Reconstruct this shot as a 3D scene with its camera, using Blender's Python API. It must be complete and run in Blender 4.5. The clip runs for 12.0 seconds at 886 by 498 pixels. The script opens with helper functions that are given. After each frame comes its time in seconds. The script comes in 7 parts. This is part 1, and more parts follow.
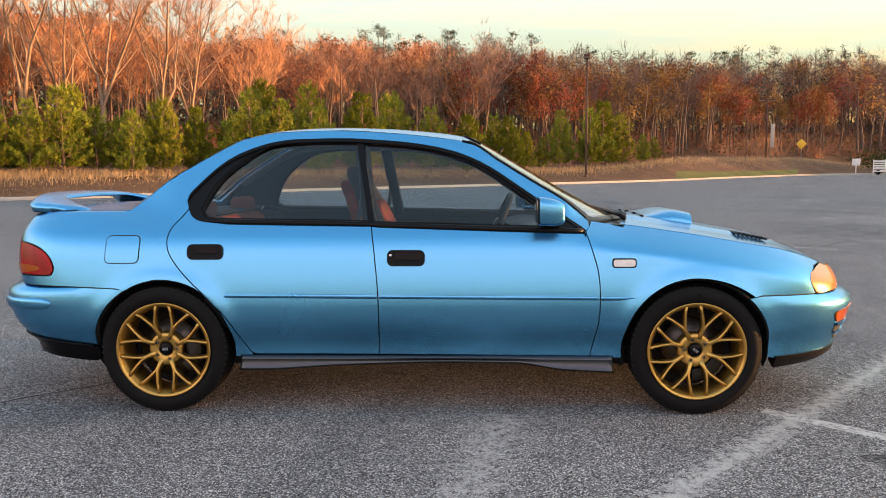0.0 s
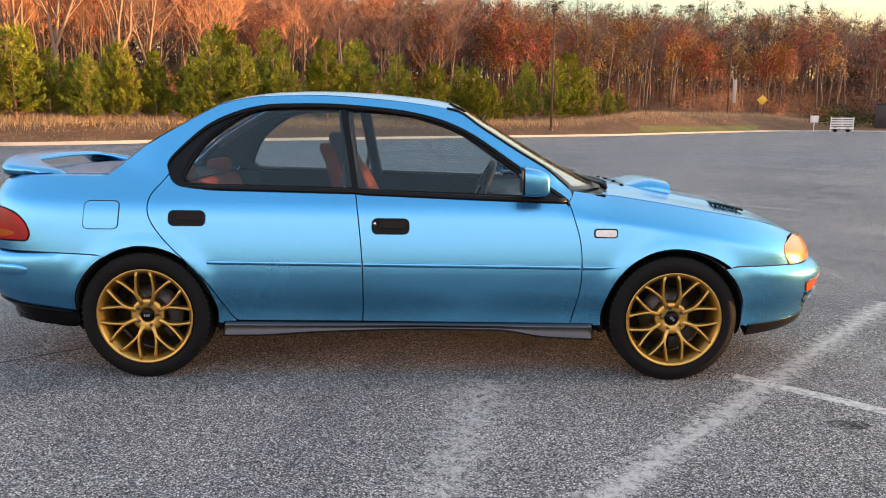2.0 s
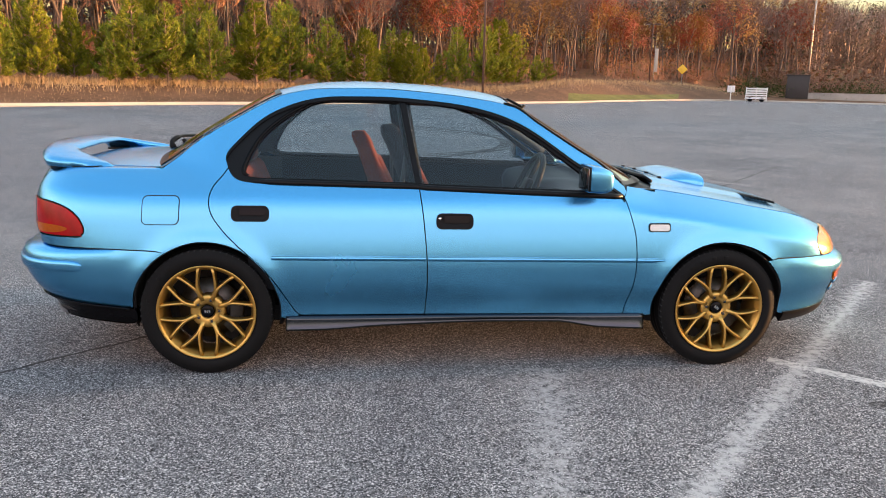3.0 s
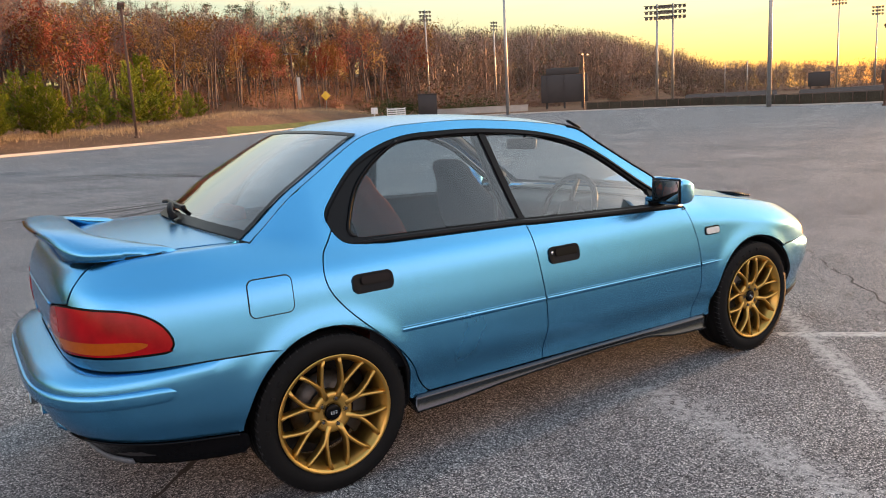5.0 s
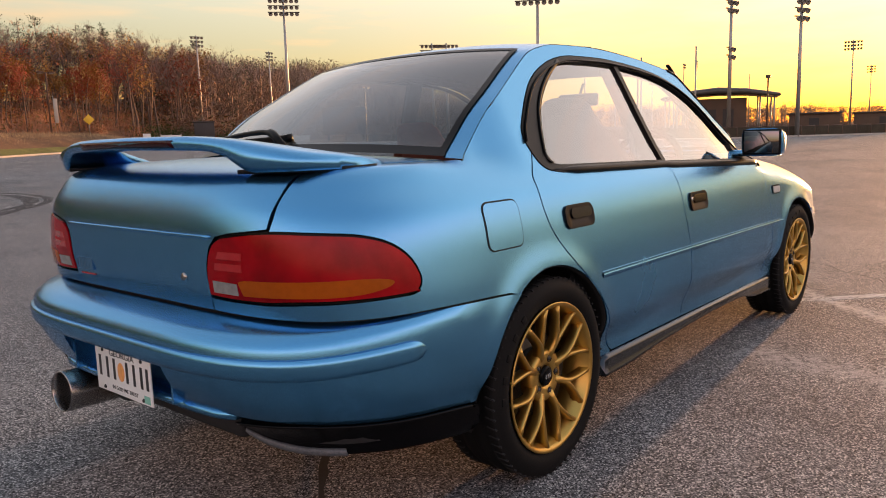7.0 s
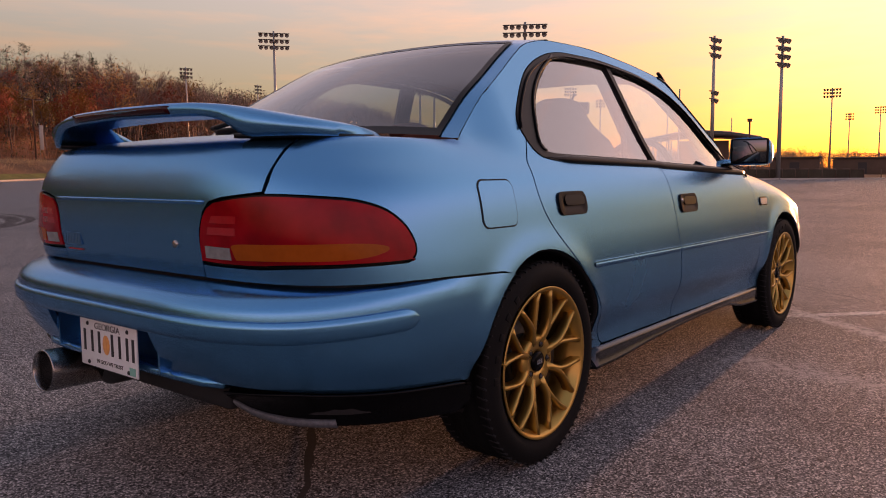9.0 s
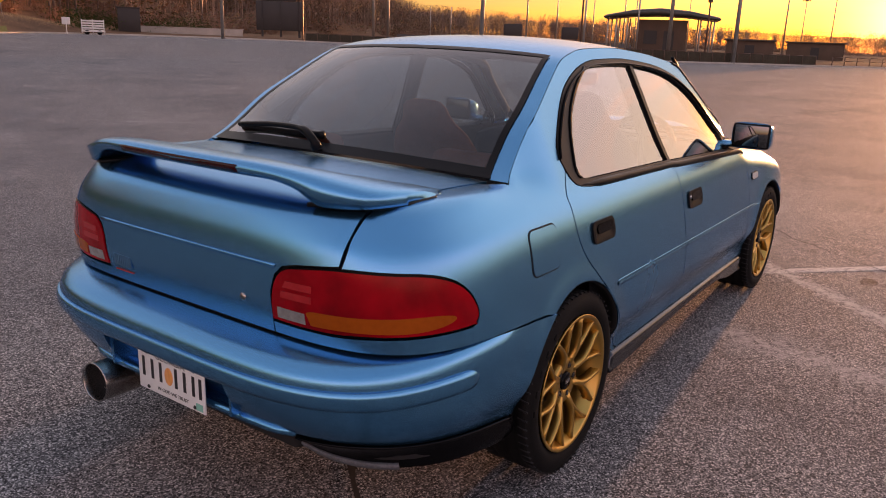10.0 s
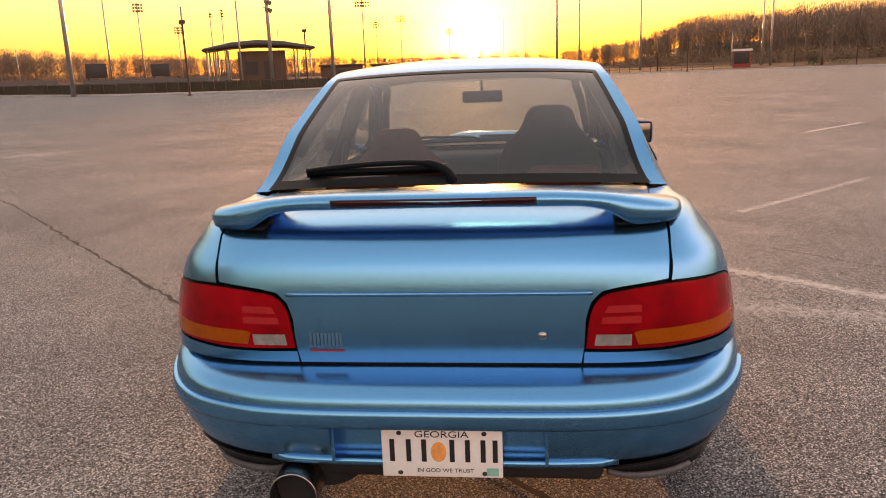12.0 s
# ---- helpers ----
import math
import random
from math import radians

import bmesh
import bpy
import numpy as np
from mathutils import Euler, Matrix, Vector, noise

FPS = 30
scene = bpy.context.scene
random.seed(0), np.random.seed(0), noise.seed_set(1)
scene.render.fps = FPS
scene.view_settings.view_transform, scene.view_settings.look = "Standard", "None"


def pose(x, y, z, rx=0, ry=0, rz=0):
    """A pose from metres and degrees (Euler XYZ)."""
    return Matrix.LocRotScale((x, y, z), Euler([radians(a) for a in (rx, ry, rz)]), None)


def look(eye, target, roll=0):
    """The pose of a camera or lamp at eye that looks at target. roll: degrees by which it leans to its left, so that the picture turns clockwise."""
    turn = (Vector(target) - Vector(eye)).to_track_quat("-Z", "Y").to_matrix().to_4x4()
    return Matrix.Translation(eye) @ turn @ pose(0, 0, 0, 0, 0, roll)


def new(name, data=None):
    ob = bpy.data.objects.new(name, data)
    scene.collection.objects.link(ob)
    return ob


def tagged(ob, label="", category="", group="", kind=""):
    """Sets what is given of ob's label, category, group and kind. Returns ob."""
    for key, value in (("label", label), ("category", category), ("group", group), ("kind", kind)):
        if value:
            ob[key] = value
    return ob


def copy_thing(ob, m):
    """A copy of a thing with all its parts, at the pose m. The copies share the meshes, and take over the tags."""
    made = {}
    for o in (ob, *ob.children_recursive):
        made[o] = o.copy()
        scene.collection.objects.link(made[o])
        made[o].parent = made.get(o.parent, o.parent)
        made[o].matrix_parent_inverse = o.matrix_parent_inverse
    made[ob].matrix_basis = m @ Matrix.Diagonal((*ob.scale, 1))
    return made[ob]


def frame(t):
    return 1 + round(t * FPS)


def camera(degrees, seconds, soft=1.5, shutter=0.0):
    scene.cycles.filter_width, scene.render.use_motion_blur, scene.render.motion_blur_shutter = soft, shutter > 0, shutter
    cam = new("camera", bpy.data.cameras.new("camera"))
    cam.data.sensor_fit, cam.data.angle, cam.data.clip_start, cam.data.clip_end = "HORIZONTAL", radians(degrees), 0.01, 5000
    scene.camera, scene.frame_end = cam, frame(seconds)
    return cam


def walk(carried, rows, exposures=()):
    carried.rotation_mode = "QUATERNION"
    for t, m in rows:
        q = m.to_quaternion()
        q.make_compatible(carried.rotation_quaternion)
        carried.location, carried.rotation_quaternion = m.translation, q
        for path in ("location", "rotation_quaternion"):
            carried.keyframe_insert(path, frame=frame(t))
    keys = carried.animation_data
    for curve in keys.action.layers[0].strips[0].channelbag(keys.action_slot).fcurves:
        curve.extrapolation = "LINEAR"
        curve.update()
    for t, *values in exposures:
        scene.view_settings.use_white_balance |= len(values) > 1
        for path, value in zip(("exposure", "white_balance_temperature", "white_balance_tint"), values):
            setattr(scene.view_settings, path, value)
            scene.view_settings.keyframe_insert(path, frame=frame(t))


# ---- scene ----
cam = camera(60.8, 12.0, soft=1.0)
PATH = [
    (0, (0.23, -4.324, 1.134), (0.146, -2.335, 0.935), -0.4),
    (0.5, (0.188, -4.313, 1.128), (0.121, -2.326, 0.909), -0.3),
    (1, (0.167, -4.314, 1.132), (0.121, -2.329, 0.891), -0.2),
    (1.5, (0.153, -4.314, 1.133), (0.131, -2.333, 0.862), 0.0),
    (2, (0.128, -4.334, 1.22), (0.143, -2.361, 0.892), 0.5),
    (2.5, (-0.129, -4.389, 1.331), (-0.028, -2.43, 0.942), 1.7),
    (3, (-0.545, -4.337, 1.362), (-0.326, -2.393, 0.945), 1.4),
    (3.2, (-0.72, -4.249, 1.355), (-0.437, -2.313, 0.939), 0.3),
    (4.8, (-2.159, -3.475, 1.399), (-1.186, -1.762, 1.054), -3.2),
    (5, (-2.329, -3.315, 1.387), (-1.272, -1.655, 1.032), -3.1),
    (5.5, (-2.68, -2.901, 1.357), (-1.456, -1.369, 0.959), -3.0),
    (6, (-2.901, -2.474, 1.314), (-1.559, -1.05, 0.899), -3.2),
    (6.5, (-3.053, -2.108, 1.229), (-1.614, -0.774, 0.843), -2.8),
    (7, (-3.141, -2.004, 1.026), (-1.631, -0.726, 0.734), -1.7),
    (7.2, (-3.166, -1.988, 0.97), (-1.639, -0.724, 0.7), -1.4),
    (8.8, (-3.167, -1.993, 0.850), (-1.621, -0.736, 0.686), -0.7),
    (9, (-3.169, -1.988, 0.864), (-1.623, -0.737, 0.667), -0.4),
    (9.5, (-3.201, -1.938, 1.104), (-1.663, -0.714, 0.731), 1.6),
    (10, (-3.355, -1.761, 1.358), (-1.773, -0.659, 0.826), 2.0),
    (10.5, (-3.527, -1.392, 1.408), (-1.82, -0.534, 0.817), -0.5),
    (11, (-3.63, -0.93, 1.39), (-1.827, -0.285, 0.813), -1.4),
    (11.5, (-3.748, -0.481, 1.367), (-1.87, -0.057, 0.826), -1.9),
    (12, (-3.892, -0.217, 1.335), (-1.956, -0.006, 0.878), -2.1),
]
walk(cam, [(t, look(eye, target, roll)) for t, eye, target, roll in PATH], [(0, 1.90, 6500, 8), (2.0, 2.08, 6450, 8), (3.2, 2.23, 6350, 8), (5.5, 1.82, 6500, 8), (6.5, 1.60, 6800, 14), (7.2, 1.32, 7200, 22), (9.0, 0.66, 7200, 42), (9.5, 0.86, 7200, 42), (10.5, 1.42, 7300, 20), (11.2, 1.68, 7900, 16), (12, 1.78, 8800, 26)])


# ---- sky, sun ----
SUN_AZ, SUN_EL = 3.6, 1.3  # degrees from +x towards +y, and above the horizon
world = bpy.data.worlds.new("evening_sky")
scene.world = world
world.use_nodes = True
wn, wl = world.node_tree.nodes, world.node_tree.links
sky = wn.new("ShaderNodeTexSky")
sky.sky_type = "NISHITA"
sky.sun_disc = False
sky.sun_elevation = radians(SUN_EL + 1.1)
sky.sun_rotation = radians(90 - SUN_AZ)
sky.altitude, sky.air_density, sky.dust_density, sky.ozone_density = 250, 1.15, 1.5, 1.4
# thin streaks of cloud, warm towards the sun
coord = wn.new("ShaderNodeTexCoord")
stretch = wn.new("ShaderNodeMapping")
stretch.inputs["Scale"].default_value = (1.0, 1.6, 9.0)
stretch.inputs["Rotation"].default_value = (0.05, 0.08, 0.5)
cloud = wn.new("ShaderNodeTexNoise")
cloud.inputs["Scale"].default_value, cloud.inputs["Detail"].default_value, cloud.inputs["Roughness"].default_value = 2.6, 6.0, 0.6
band = wn.new("ShaderNodeValToRGB")
band.color_ramp.elements[0].position, band.color_ramp.elements[1].position = 0.46, 0.68
band.color_ramp.elements[0].color, band.color_ramp.elements[1].color = (0, 0, 0, 1), (1, 1, 1, 1)
warm = wn.new("ShaderNodeMix")
warm.data_type, warm.blend_type = "RGBA", "MULTIPLY"
tint = wn.new("ShaderNodeMix")
tint.data_type = "RGBA"
tint.inputs["A"].default_value, tint.inputs["B"].default_value = (0.92, 0.95, 1.0, 1), (1.75, 1.08, 0.80, 1)
bg = wn["Background"]
bg.inputs["Strength"].default_value = 0.15
wl.new(coord.outputs["Generated"], stretch.inputs["Vector"])
wl.new(stretch.outputs["Vector"], cloud.inputs["Vector"])
wl.new(cloud.outputs["Fac"], band.inputs["Fac"])
wl.new(band.outputs["Color"], tint.inputs["Factor"])
warm.inputs["Factor"].default_value = 1.0
soft_sky = wn.new("ShaderNodeMix")
soft_sky.data_type, soft_sky.blend_type = "RGBA", "MULTIPLY"
soft_sky.inputs["Factor"].default_value = 1.0
soft_sky.inputs["B"].default_value = (0.60, 0.60, 0.58, 1)
wl.new(sky.outputs["Color"], soft_sky.inputs["A"])
wl.new(soft_sky.outputs["Result"], warm.inputs["A"])
wl.new(tint.outputs["Result"], warm.inputs["B"])
haze = wn.new("ShaderNodeMix")
haze.data_type, haze.blend_type = "RGBA", "ADD"
haze.inputs["Factor"].default_value = 1.0
# thin high veil, brightest overhead
split = wn.new("ShaderNodeSeparateXYZ")
wl.new(coord.outputs["Generated"], split.inputs["Vector"])
height = wn.new("ShaderNodeMapRange")
height.interpolation_type = "SMOOTHSTEP"
height.inputs["From Min"].default_value, height.inputs["From Max"].default_value = 0.03, 0.70
wl.new(split.outputs["Z"], height.inputs["Value"])
veil = wn.new("ShaderNodeValToRGB")
veil.color_ramp.elements.new(0.16)
veil.color_ramp.elements.new(0.50)
for e, c in zip(veil.color_ramp.elements, ((0.17, 0.150, 0.080, 1), (0.40, 0.41, 0.33, 1), (0.58, 0.62, 0.66, 1), (0.34, 0.41, 0.50, 1))):
    e.color = c
wl.new(height.outputs["Result"], veil.inputs["Fac"])
# rosy dusk low in the sky opposite the sun
dusk = wn.new("ShaderNodeValToRGB")
for p in (0.12, 0.34, 0.62):
    dusk.color_ramp.elements.new(p)
for e, c in zip(dusk.color_ramp.elements, ((0.46, 0.42, 0.37, 1), (1.22, 0.86, 0.80, 1), (1.66, 1.00, 1.12, 1), (0.52, 0.62, 0.74, 1), (0.27, 0.38, 0.50, 1))):
    e.color = c
wl.new(height.outputs["Result"], dusk.inputs["Fac"])
away = wn.new("ShaderNodeVectorMath")
away.operation = "DOT_PRODUCT"
away.inputs[1].default_value = (-0.42, -0.91, 0.0)
wl.new(coord.outputs["Generated"], away.inputs[0])
turned = wn.new("ShaderNodeMapRange")
turned.interpolation_type = "SMOOTHSTEP"
turned.inputs["From Min"].default_value, turned.inputs["From Max"].default_value = -0.35, 0.65
wl.new(away.outputs["Value"], turned.inputs["Value"])
dome = wn.new("ShaderNodeMix")
dome.data_type = "RGBA"
wl.new(turned.outputs["Result"], dome.inputs["Factor"])
wl.new(veil.outputs["Color"], dome.inputs["A"])
wl.new(dusk.outputs["Color"], dome.inputs["B"])
lift = wn.new("ShaderNodeMix")
lift.data_type, lift.blend_type = "RGBA", "MULTIPLY"
lift.inputs["Factor"].default_value, lift.inputs["B"].default_value = 1.0, (3.1, 3.1, 3.1, 1)
wl.new(dome.outputs["Result"], lift.inputs["A"])
wl.new(lift.outputs["Result"], haze.inputs["B"])
wl.new(warm.outputs["Result"], haze.inputs["A"])
to_sun = Vector((math.cos(radians(SUN_AZ)) * math.cos(radians(SUN_EL)), math.sin(radians(SUN_AZ)) * math.cos(radians(SUN_EL)), math.sin(radians(SUN_EL))))
# bright air round the sun
facing = wn.new("ShaderNodeVectorMath")
facing.operation = "DOT_PRODUCT"
facing.inputs[1].default_value = to_sun
wl.new(coord.outputs["Generated"], facing.inputs[0])
full = haze.outputs["Result"]
for sharp, tone in ((2.5, (3.4, 2.6, 1.9)), (24.0, (1.0, 0.66, 0.24)), (500.0, (7.0, 5.2, 2.6))):
    near = wn.new("ShaderNodeMath")
    near.operation, near.use_clamp = "POWER", True
    near.inputs[1].default_value = sharp
    front = wn.new("ShaderNodeMath")
    front.operation = "MAXIMUM"
    front.inputs[1].default_value = 0.0
    wl.new(facing.outputs["Value"], front.inputs[0])
    wl.new(front.outputs[0], near.inputs[0])
    ring = wn.new("ShaderNodeMix")
    ring.data_type, ring.blend_type = "RGBA", "ADD"
    ring.inputs["B"].default_value = (*tone, 1)
    spread = near.outputs[0]
    if sharp < 10:
        over = wn.new("ShaderNodeMath")
        over.operation = "MULTIPLY"
        wl.new(spread, over.inputs[0])
        wl.new(height.outputs["Result"], over.inputs[1])
        spread = over.outputs[0]
    wl.new(spread, ring.inputs["Factor"])
    wl.new(full, ring.inputs["A"])
    full = ring.outputs["Result"]
wl.new(full, bg.inputs["Color"])

sun = new("sun", bpy.data.lights.new("sun", "SUN"))
sun.data.energy, sun.data.angle, sun.data.color = 5.0, radians(1.5), (1.0, 0.50, 0.20)
sun.matrix_world = look(to_sun * 300, (0, 0, 0))

# ---- small tools ----
PI = math.pi


def smooth(a, b, x):
    t = min(1.0, max(0.0, (x - a) / (b - a)))
    return t * t * (3 - 2 * t)


def curve(*pairs):
    """A smooth monotone curve through (x, y) pairs in order of x."""
    xs, ys = [p[0] for p in pairs], [p[1] for p in pairs]
    n = len(xs)
    d = [(ys[i + 1] - ys[i]) / (xs[i + 1] - xs[i]) for i in range(n - 1)]
    m = [d[0]] + [0 if d[i - 1] * d[i] <= 0 else 2 * d[i - 1] * d[i] / (d[i - 1] + d[i]) for i in range(1, n - 1)] + [d[-1]]

    def f(x):
        if x <= xs[0]:
            return ys[0]
        if x >= xs[-1]:
            return ys[-1]
        i = 0
        while x > xs[i + 1]:
            i += 1
        h = xs[i + 1] - xs[i]
        t = (x - xs[i]) / h
        t2, t3 = t * t, t * t * t
        return (2 * t3 - 3 * t2 + 1) * ys[i] + (t3 - 2 * t2 + t) * h * m[i] + (3 * t2 - 2 * t3) * ys[i + 1] + (t3 - t2) * h * m[i + 1]

    return f


def spline(pts, n=6):
    """An open smooth line through points of any dimension."""
    p = [np.array(q, float) for q in pts]
    p = [2 * p[0] - p[1]] + p + [2 * p[-1] - p[-2]]
    out = []
    for i in range(1, len(p) - 2):
        a, b, c, d = p[i - 1 : i + 3]
        for k in range(n):
            t = k / n
            out.append(0.5 * (2 * b + (c - a) * t + (2 * a - 5 * b + 4 * c - d) * t * t + (3 * b - a - 3 * c + d) * t**3))
    return [tuple(q) for q in out] + [tuple(pts[-1])]


def arc(cx, cy, r, a0, a1, n=24, ry=None):
    ry = ry or r
    return [(cx + r * math.cos(radians(a0 + (a1 - a0) * i / n)), cy + ry * math.sin(radians(a0 + (a1 - a0) * i / n))) for i in range(n + 1)]


def rounded(x0, x1, z0, z1, r, n=5):
    """A rectangle with round corners, counter-clockwise."""
    return arc(x1 - r, z0 + r, r, -90, 0, n) + arc(x1 - r, z1 - r, r, 0, 90, n) + arc(x0 + r, z1 - r, r, 90, 180, n) + arc(x0 + r, z0 + r, r, 180, 270, n)


def clean_poly(poly, step):
    """The closed polygon, counter-clockwise, with points about step apart."""
    p = np.array(poly, float)
    q = [p[0]]
    for v in p[1:]:
        if np.hypot(*(v - q[-1])) > 1e-5:
            q.append(v)
    if np.hypot(*(q[0] - q[-1])) < 1e-5:
        q.pop()
    if sum(a[0] * b[1] - a[1] * b[0] for a, b in zip(q, q[1:] + q[:1])) < 0:
        q.reverse()
    out = []
    for a, b in zip(q, q[1:] + q[:1]):
        k = max(1, int(round(np.hypot(*(b - a)) / step)))
        out += [a + (b - a) * i / k for i in range(k)]
    return np.array(out)


def inset_poly(p, g):
    """Moves the edge of a counter-clockwise polygon inwards by g."""
    e = np.roll(p, -1, 0) - p
    nrm = np.stack([-e[:, 1], e[:, 0]], 1) / (np.hypot(e[:, 0], e[:, 1])[:, None] + 1e-12)
    v = nrm + np.roll(nrm, 1, 0)
    ln = np.hypot(v[:, 0], v[:, 1])[:, None] + 1e-9
    v = v / ln * np.minimum(2.0, 2 / ln)
    return p + v * g


def inside(pts, poly):
    x, y = pts[:, 0], pts[:, 1]
    res = np.zeros(len(pts), bool)
    for a, b in zip(poly, np.roll(poly, -1, 0)):
        hit = (a[1] > y) != (b[1] > y)
        if abs(b[1] - a[1]) > 1e-12:
            res ^= hit & (x < (b[0] - a[0]) * (y - a[1]) / (b[1] - a[1]) + a[0])
    return res


def sheet(poly, fn, step=0.03, gap=0.0, lip=0.0, lip_dir=None, holes=(), flip=False, into=None):
    """A curved sheet: the plane polygon, filled with a fine net and carried into space by fn(u, v). lip: depth of its turned-in edge."""
    from mathutils.geometry import delaunay_2d_cdt

    rings = [clean_poly(poly, step)]
    if gap:
        rings[0] = inset_poly(rings[0], gap)
    for hole in holes:
        rings.append(clean_poly(hole, step))
    ring = rings[0]
    lo, hi = ring.min(0), ring.max(0)
    gx, gy = np.meshgrid(np.arange(lo[0] + step * 0.5, hi[0], step), np.arange(lo[1] + step * 0.5, hi[1], step))
    gx[::2] += step * 0.25
    gx[1::2] -= step * 0.25
    grid = np.stack([gx.ravel(), gy.ravel()], 1)
    keep = inside(grid, ring)
    for hole in rings[1:]:
        keep &= ~inside(grid, hole)
    grid = grid[keep]
    edge = np.concatenate(rings)
    if len(grid):
        near = np.array([np.min((edge[:, 0] - g[0]) ** 2 + (edge[:, 1] - g[1]) ** 2) for g in grid])
        grid = grid[near > (0.45 * step) ** 2]
    pts = np.concatenate([edge, grid]) if len(grid) else edge
    edges, base = [], 0
    for r in rings:
        edges += [(base + i, base + (i + 1) % len(r)) for i in range(len(r))]
        base += len(r)
    vs, _, fs, *_ = delaunay_2d_cdt([Vector(p) for p in pts], edges, [], 0, 1e-7)
    flat = np.array([tuple(v) for v in vs])
    fs = [f for f in fs if len(f) >= 3]
    mid = np.array([flat[list(f)].mean(0) for f in fs])
    keep = inside(mid, ring)
    for hole in rings[1:]:
        keep &= ~inside(mid, hole)
    bm = into or bmesh.new()
    bv = [bm.verts.new(fn(float(p[0]), float(p[1]))) for p in flat]
    for f, k in zip(fs, keep):
        if k:
            a = flat[list(f)]
            area = (a[1][0] - a[0][0]) * (a[2][1] - a[0][1]) - (a[1][1] - a[0][1]) * (a[2][0] - a[0][0])
            if abs(area) < 0.03 * step * step:
                continue
            idx = list(f) if (area > 0) != flip else list(f)[::-1]
            try:
                bm.faces.new([bv[i] for i in idx]).smooth = True
            except ValueError:
                pass
    if lip:
        bm.normal_update()
        bad = [e for e in bm.edges if e.is_boundary]
        twin = {}
        for e in bad:
            for v in e.verts:
                if v not in twin:
                    n = Vector(lip_dir) if lip_dir else v.normal
                    twin[v] = (bm.verts.new(v.co), bm.verts.new(v.co - n * lip))
        for e in bad:
            loop = e.link_loops[0]
            a, b = loop.vert, loop.link_loop_next.vert
            bm.faces.new([twin[b][0], twin[a][0], twin[a][1], twin[b][1]])
    for v in [v for v in bm.verts if not v.link_faces]:
        bm.verts.remove(v)
    return bm


def part(name, bm, material, parent=None, label="", flat=False):
    me = bpy.data.meshes.new(name)
    bm.to_mesh(me)
    bm.free()
    for m in material if isinstance(material, (list, tuple)) else [material]:
        me.materials.append(m)
    ob = new(name, me)
    if parent:
        ob.parent = parent
        ob.matrix_parent_inverse = Matrix.Identity(4)
    if label:
        ob["label"] = label
    return ob


def mirrored(bm):
    """A copy of bm on the other side of the plane y = 0."""
    other = bm.copy()
    for v in other.verts:
        v.co.y = -v.co.y
    bmesh.ops.reverse_faces(other, faces=other.faces[:])
    return other


def both(name, bm, material, parent, label=""):
    other = mirrored(bm)
    a = part(name, bm, material, parent, label)
    b = part(name, other, material, parent, label)
    return a, b


def box(x0, x1, y0, y1, z0, z1, bevel=0.0, into=None, seg=2):
    bm = bmesh.new()
    bmesh.ops.create_cube(bm, size=1)
    for v in bm.verts:
        v.co = Vector(((x0 + x1) / 2 + v.co.x * (x1 - x0), (y0 + y1) / 2 + v.co.y * (y1 - y0), (z0 + z1) / 2 + v.co.z * (z1 - z0)))
    if bevel:
        bmesh.ops.bevel(bm, geom=bm.edges[:], offset=bevel, segments=seg, affect="EDGES", profile=0.5)
        for f in bm.faces:
            f.smooth = True
    return join(into, bm) if into else bm


def join(bm, other, m=None):
    """Adds other to bm, moved by m, and frees it."""
    me = bpy.data.meshes.new("tmp")
    if m is not None:
        bmesh.ops.transform(other, matrix=m, verts=other.verts[:])
    other.to_mesh(me)
    other.free()
    bm.from_mesh(me)
    bpy.data.meshes.remove(me)
    return bm


def loft(rows, closed=True, caps=True, into=None):
    """A skin over rows of points; closed: each row is a ring."""
    bm = into or bmesh.new()
    vs = [[bm.verts.new(p) for p in row] for row in rows]
    for a, b in zip(vs, vs[1:]):
        n = len(a)
        for i in range(n if closed else n - 1):
            j = (i + 1) % n
            bm.faces.new([a[i], a[j], b[j], b[i]]).smooth = True
    if caps and closed:
        bm.faces.new(vs[0][::-1]).smooth = True
        bm.faces.new(vs[-1]).smooth = True
    return bm


def tube(path, radius, sides=8, into=None, caps=True):
    """A round bar along a line; radius: a number or one for each point."""
    pts = [Vector(p) for p in path]
    rs = radius if isinstance(radius, (list, tuple)) else [radius] * len(pts)
    rows, last = [], None
    for i, p in enumerate(pts):
        t = (pts[min(i + 1, len(pts) - 1)] - pts[max(i - 1, 0)]).normalized()
        up = last if last else (Vector((0, 0, 1)) if abs(t.z) < 0.9 else Vector((1, 0, 0)))
        side = t.cross(up).normalized()
        last = side.cross(t).normalized()
        rows.append([p + (side * math.cos(2 * PI * k / sides) + last * math.sin(2 * PI * k / sides)) * rs[i] for k in range(sides)])
    return loft(rows, True, caps, into)


def lathe(profile, n=48, into=None, axis="y", arcs=(0, 360)):
    """Turns a profile of (radius, along) about an axis."""
    bm = into or bmesh.new()
    full = arcs == (0, 360)
    rows = []
    for k in range(n if full else n + 1):
        a = radians(arcs[0] + (arcs[1] - arcs[0]) * k / n)
        c, s = math.cos(a), math.sin(a)
        rows.append([bm.verts.new((r * c, h, r * s) if axis == "y" else ((r * c, r * s, h) if axis == "z" else (h, r * c, r * s))) for r, h in profile])
    for i in range(len(rows) if full else len(rows) - 1):
        a, b = rows[i], rows[(i + 1) % len(rows)]
        for j in range(len(profile) - 1):
            bm.faces.new([a[j], a[j + 1], b[j + 1], b[j]]).smooth = True
    return bm


def empty(name, m=None):
    ob = new(name)
    if m is not None:
        ob.matrix_world = m
    return ob


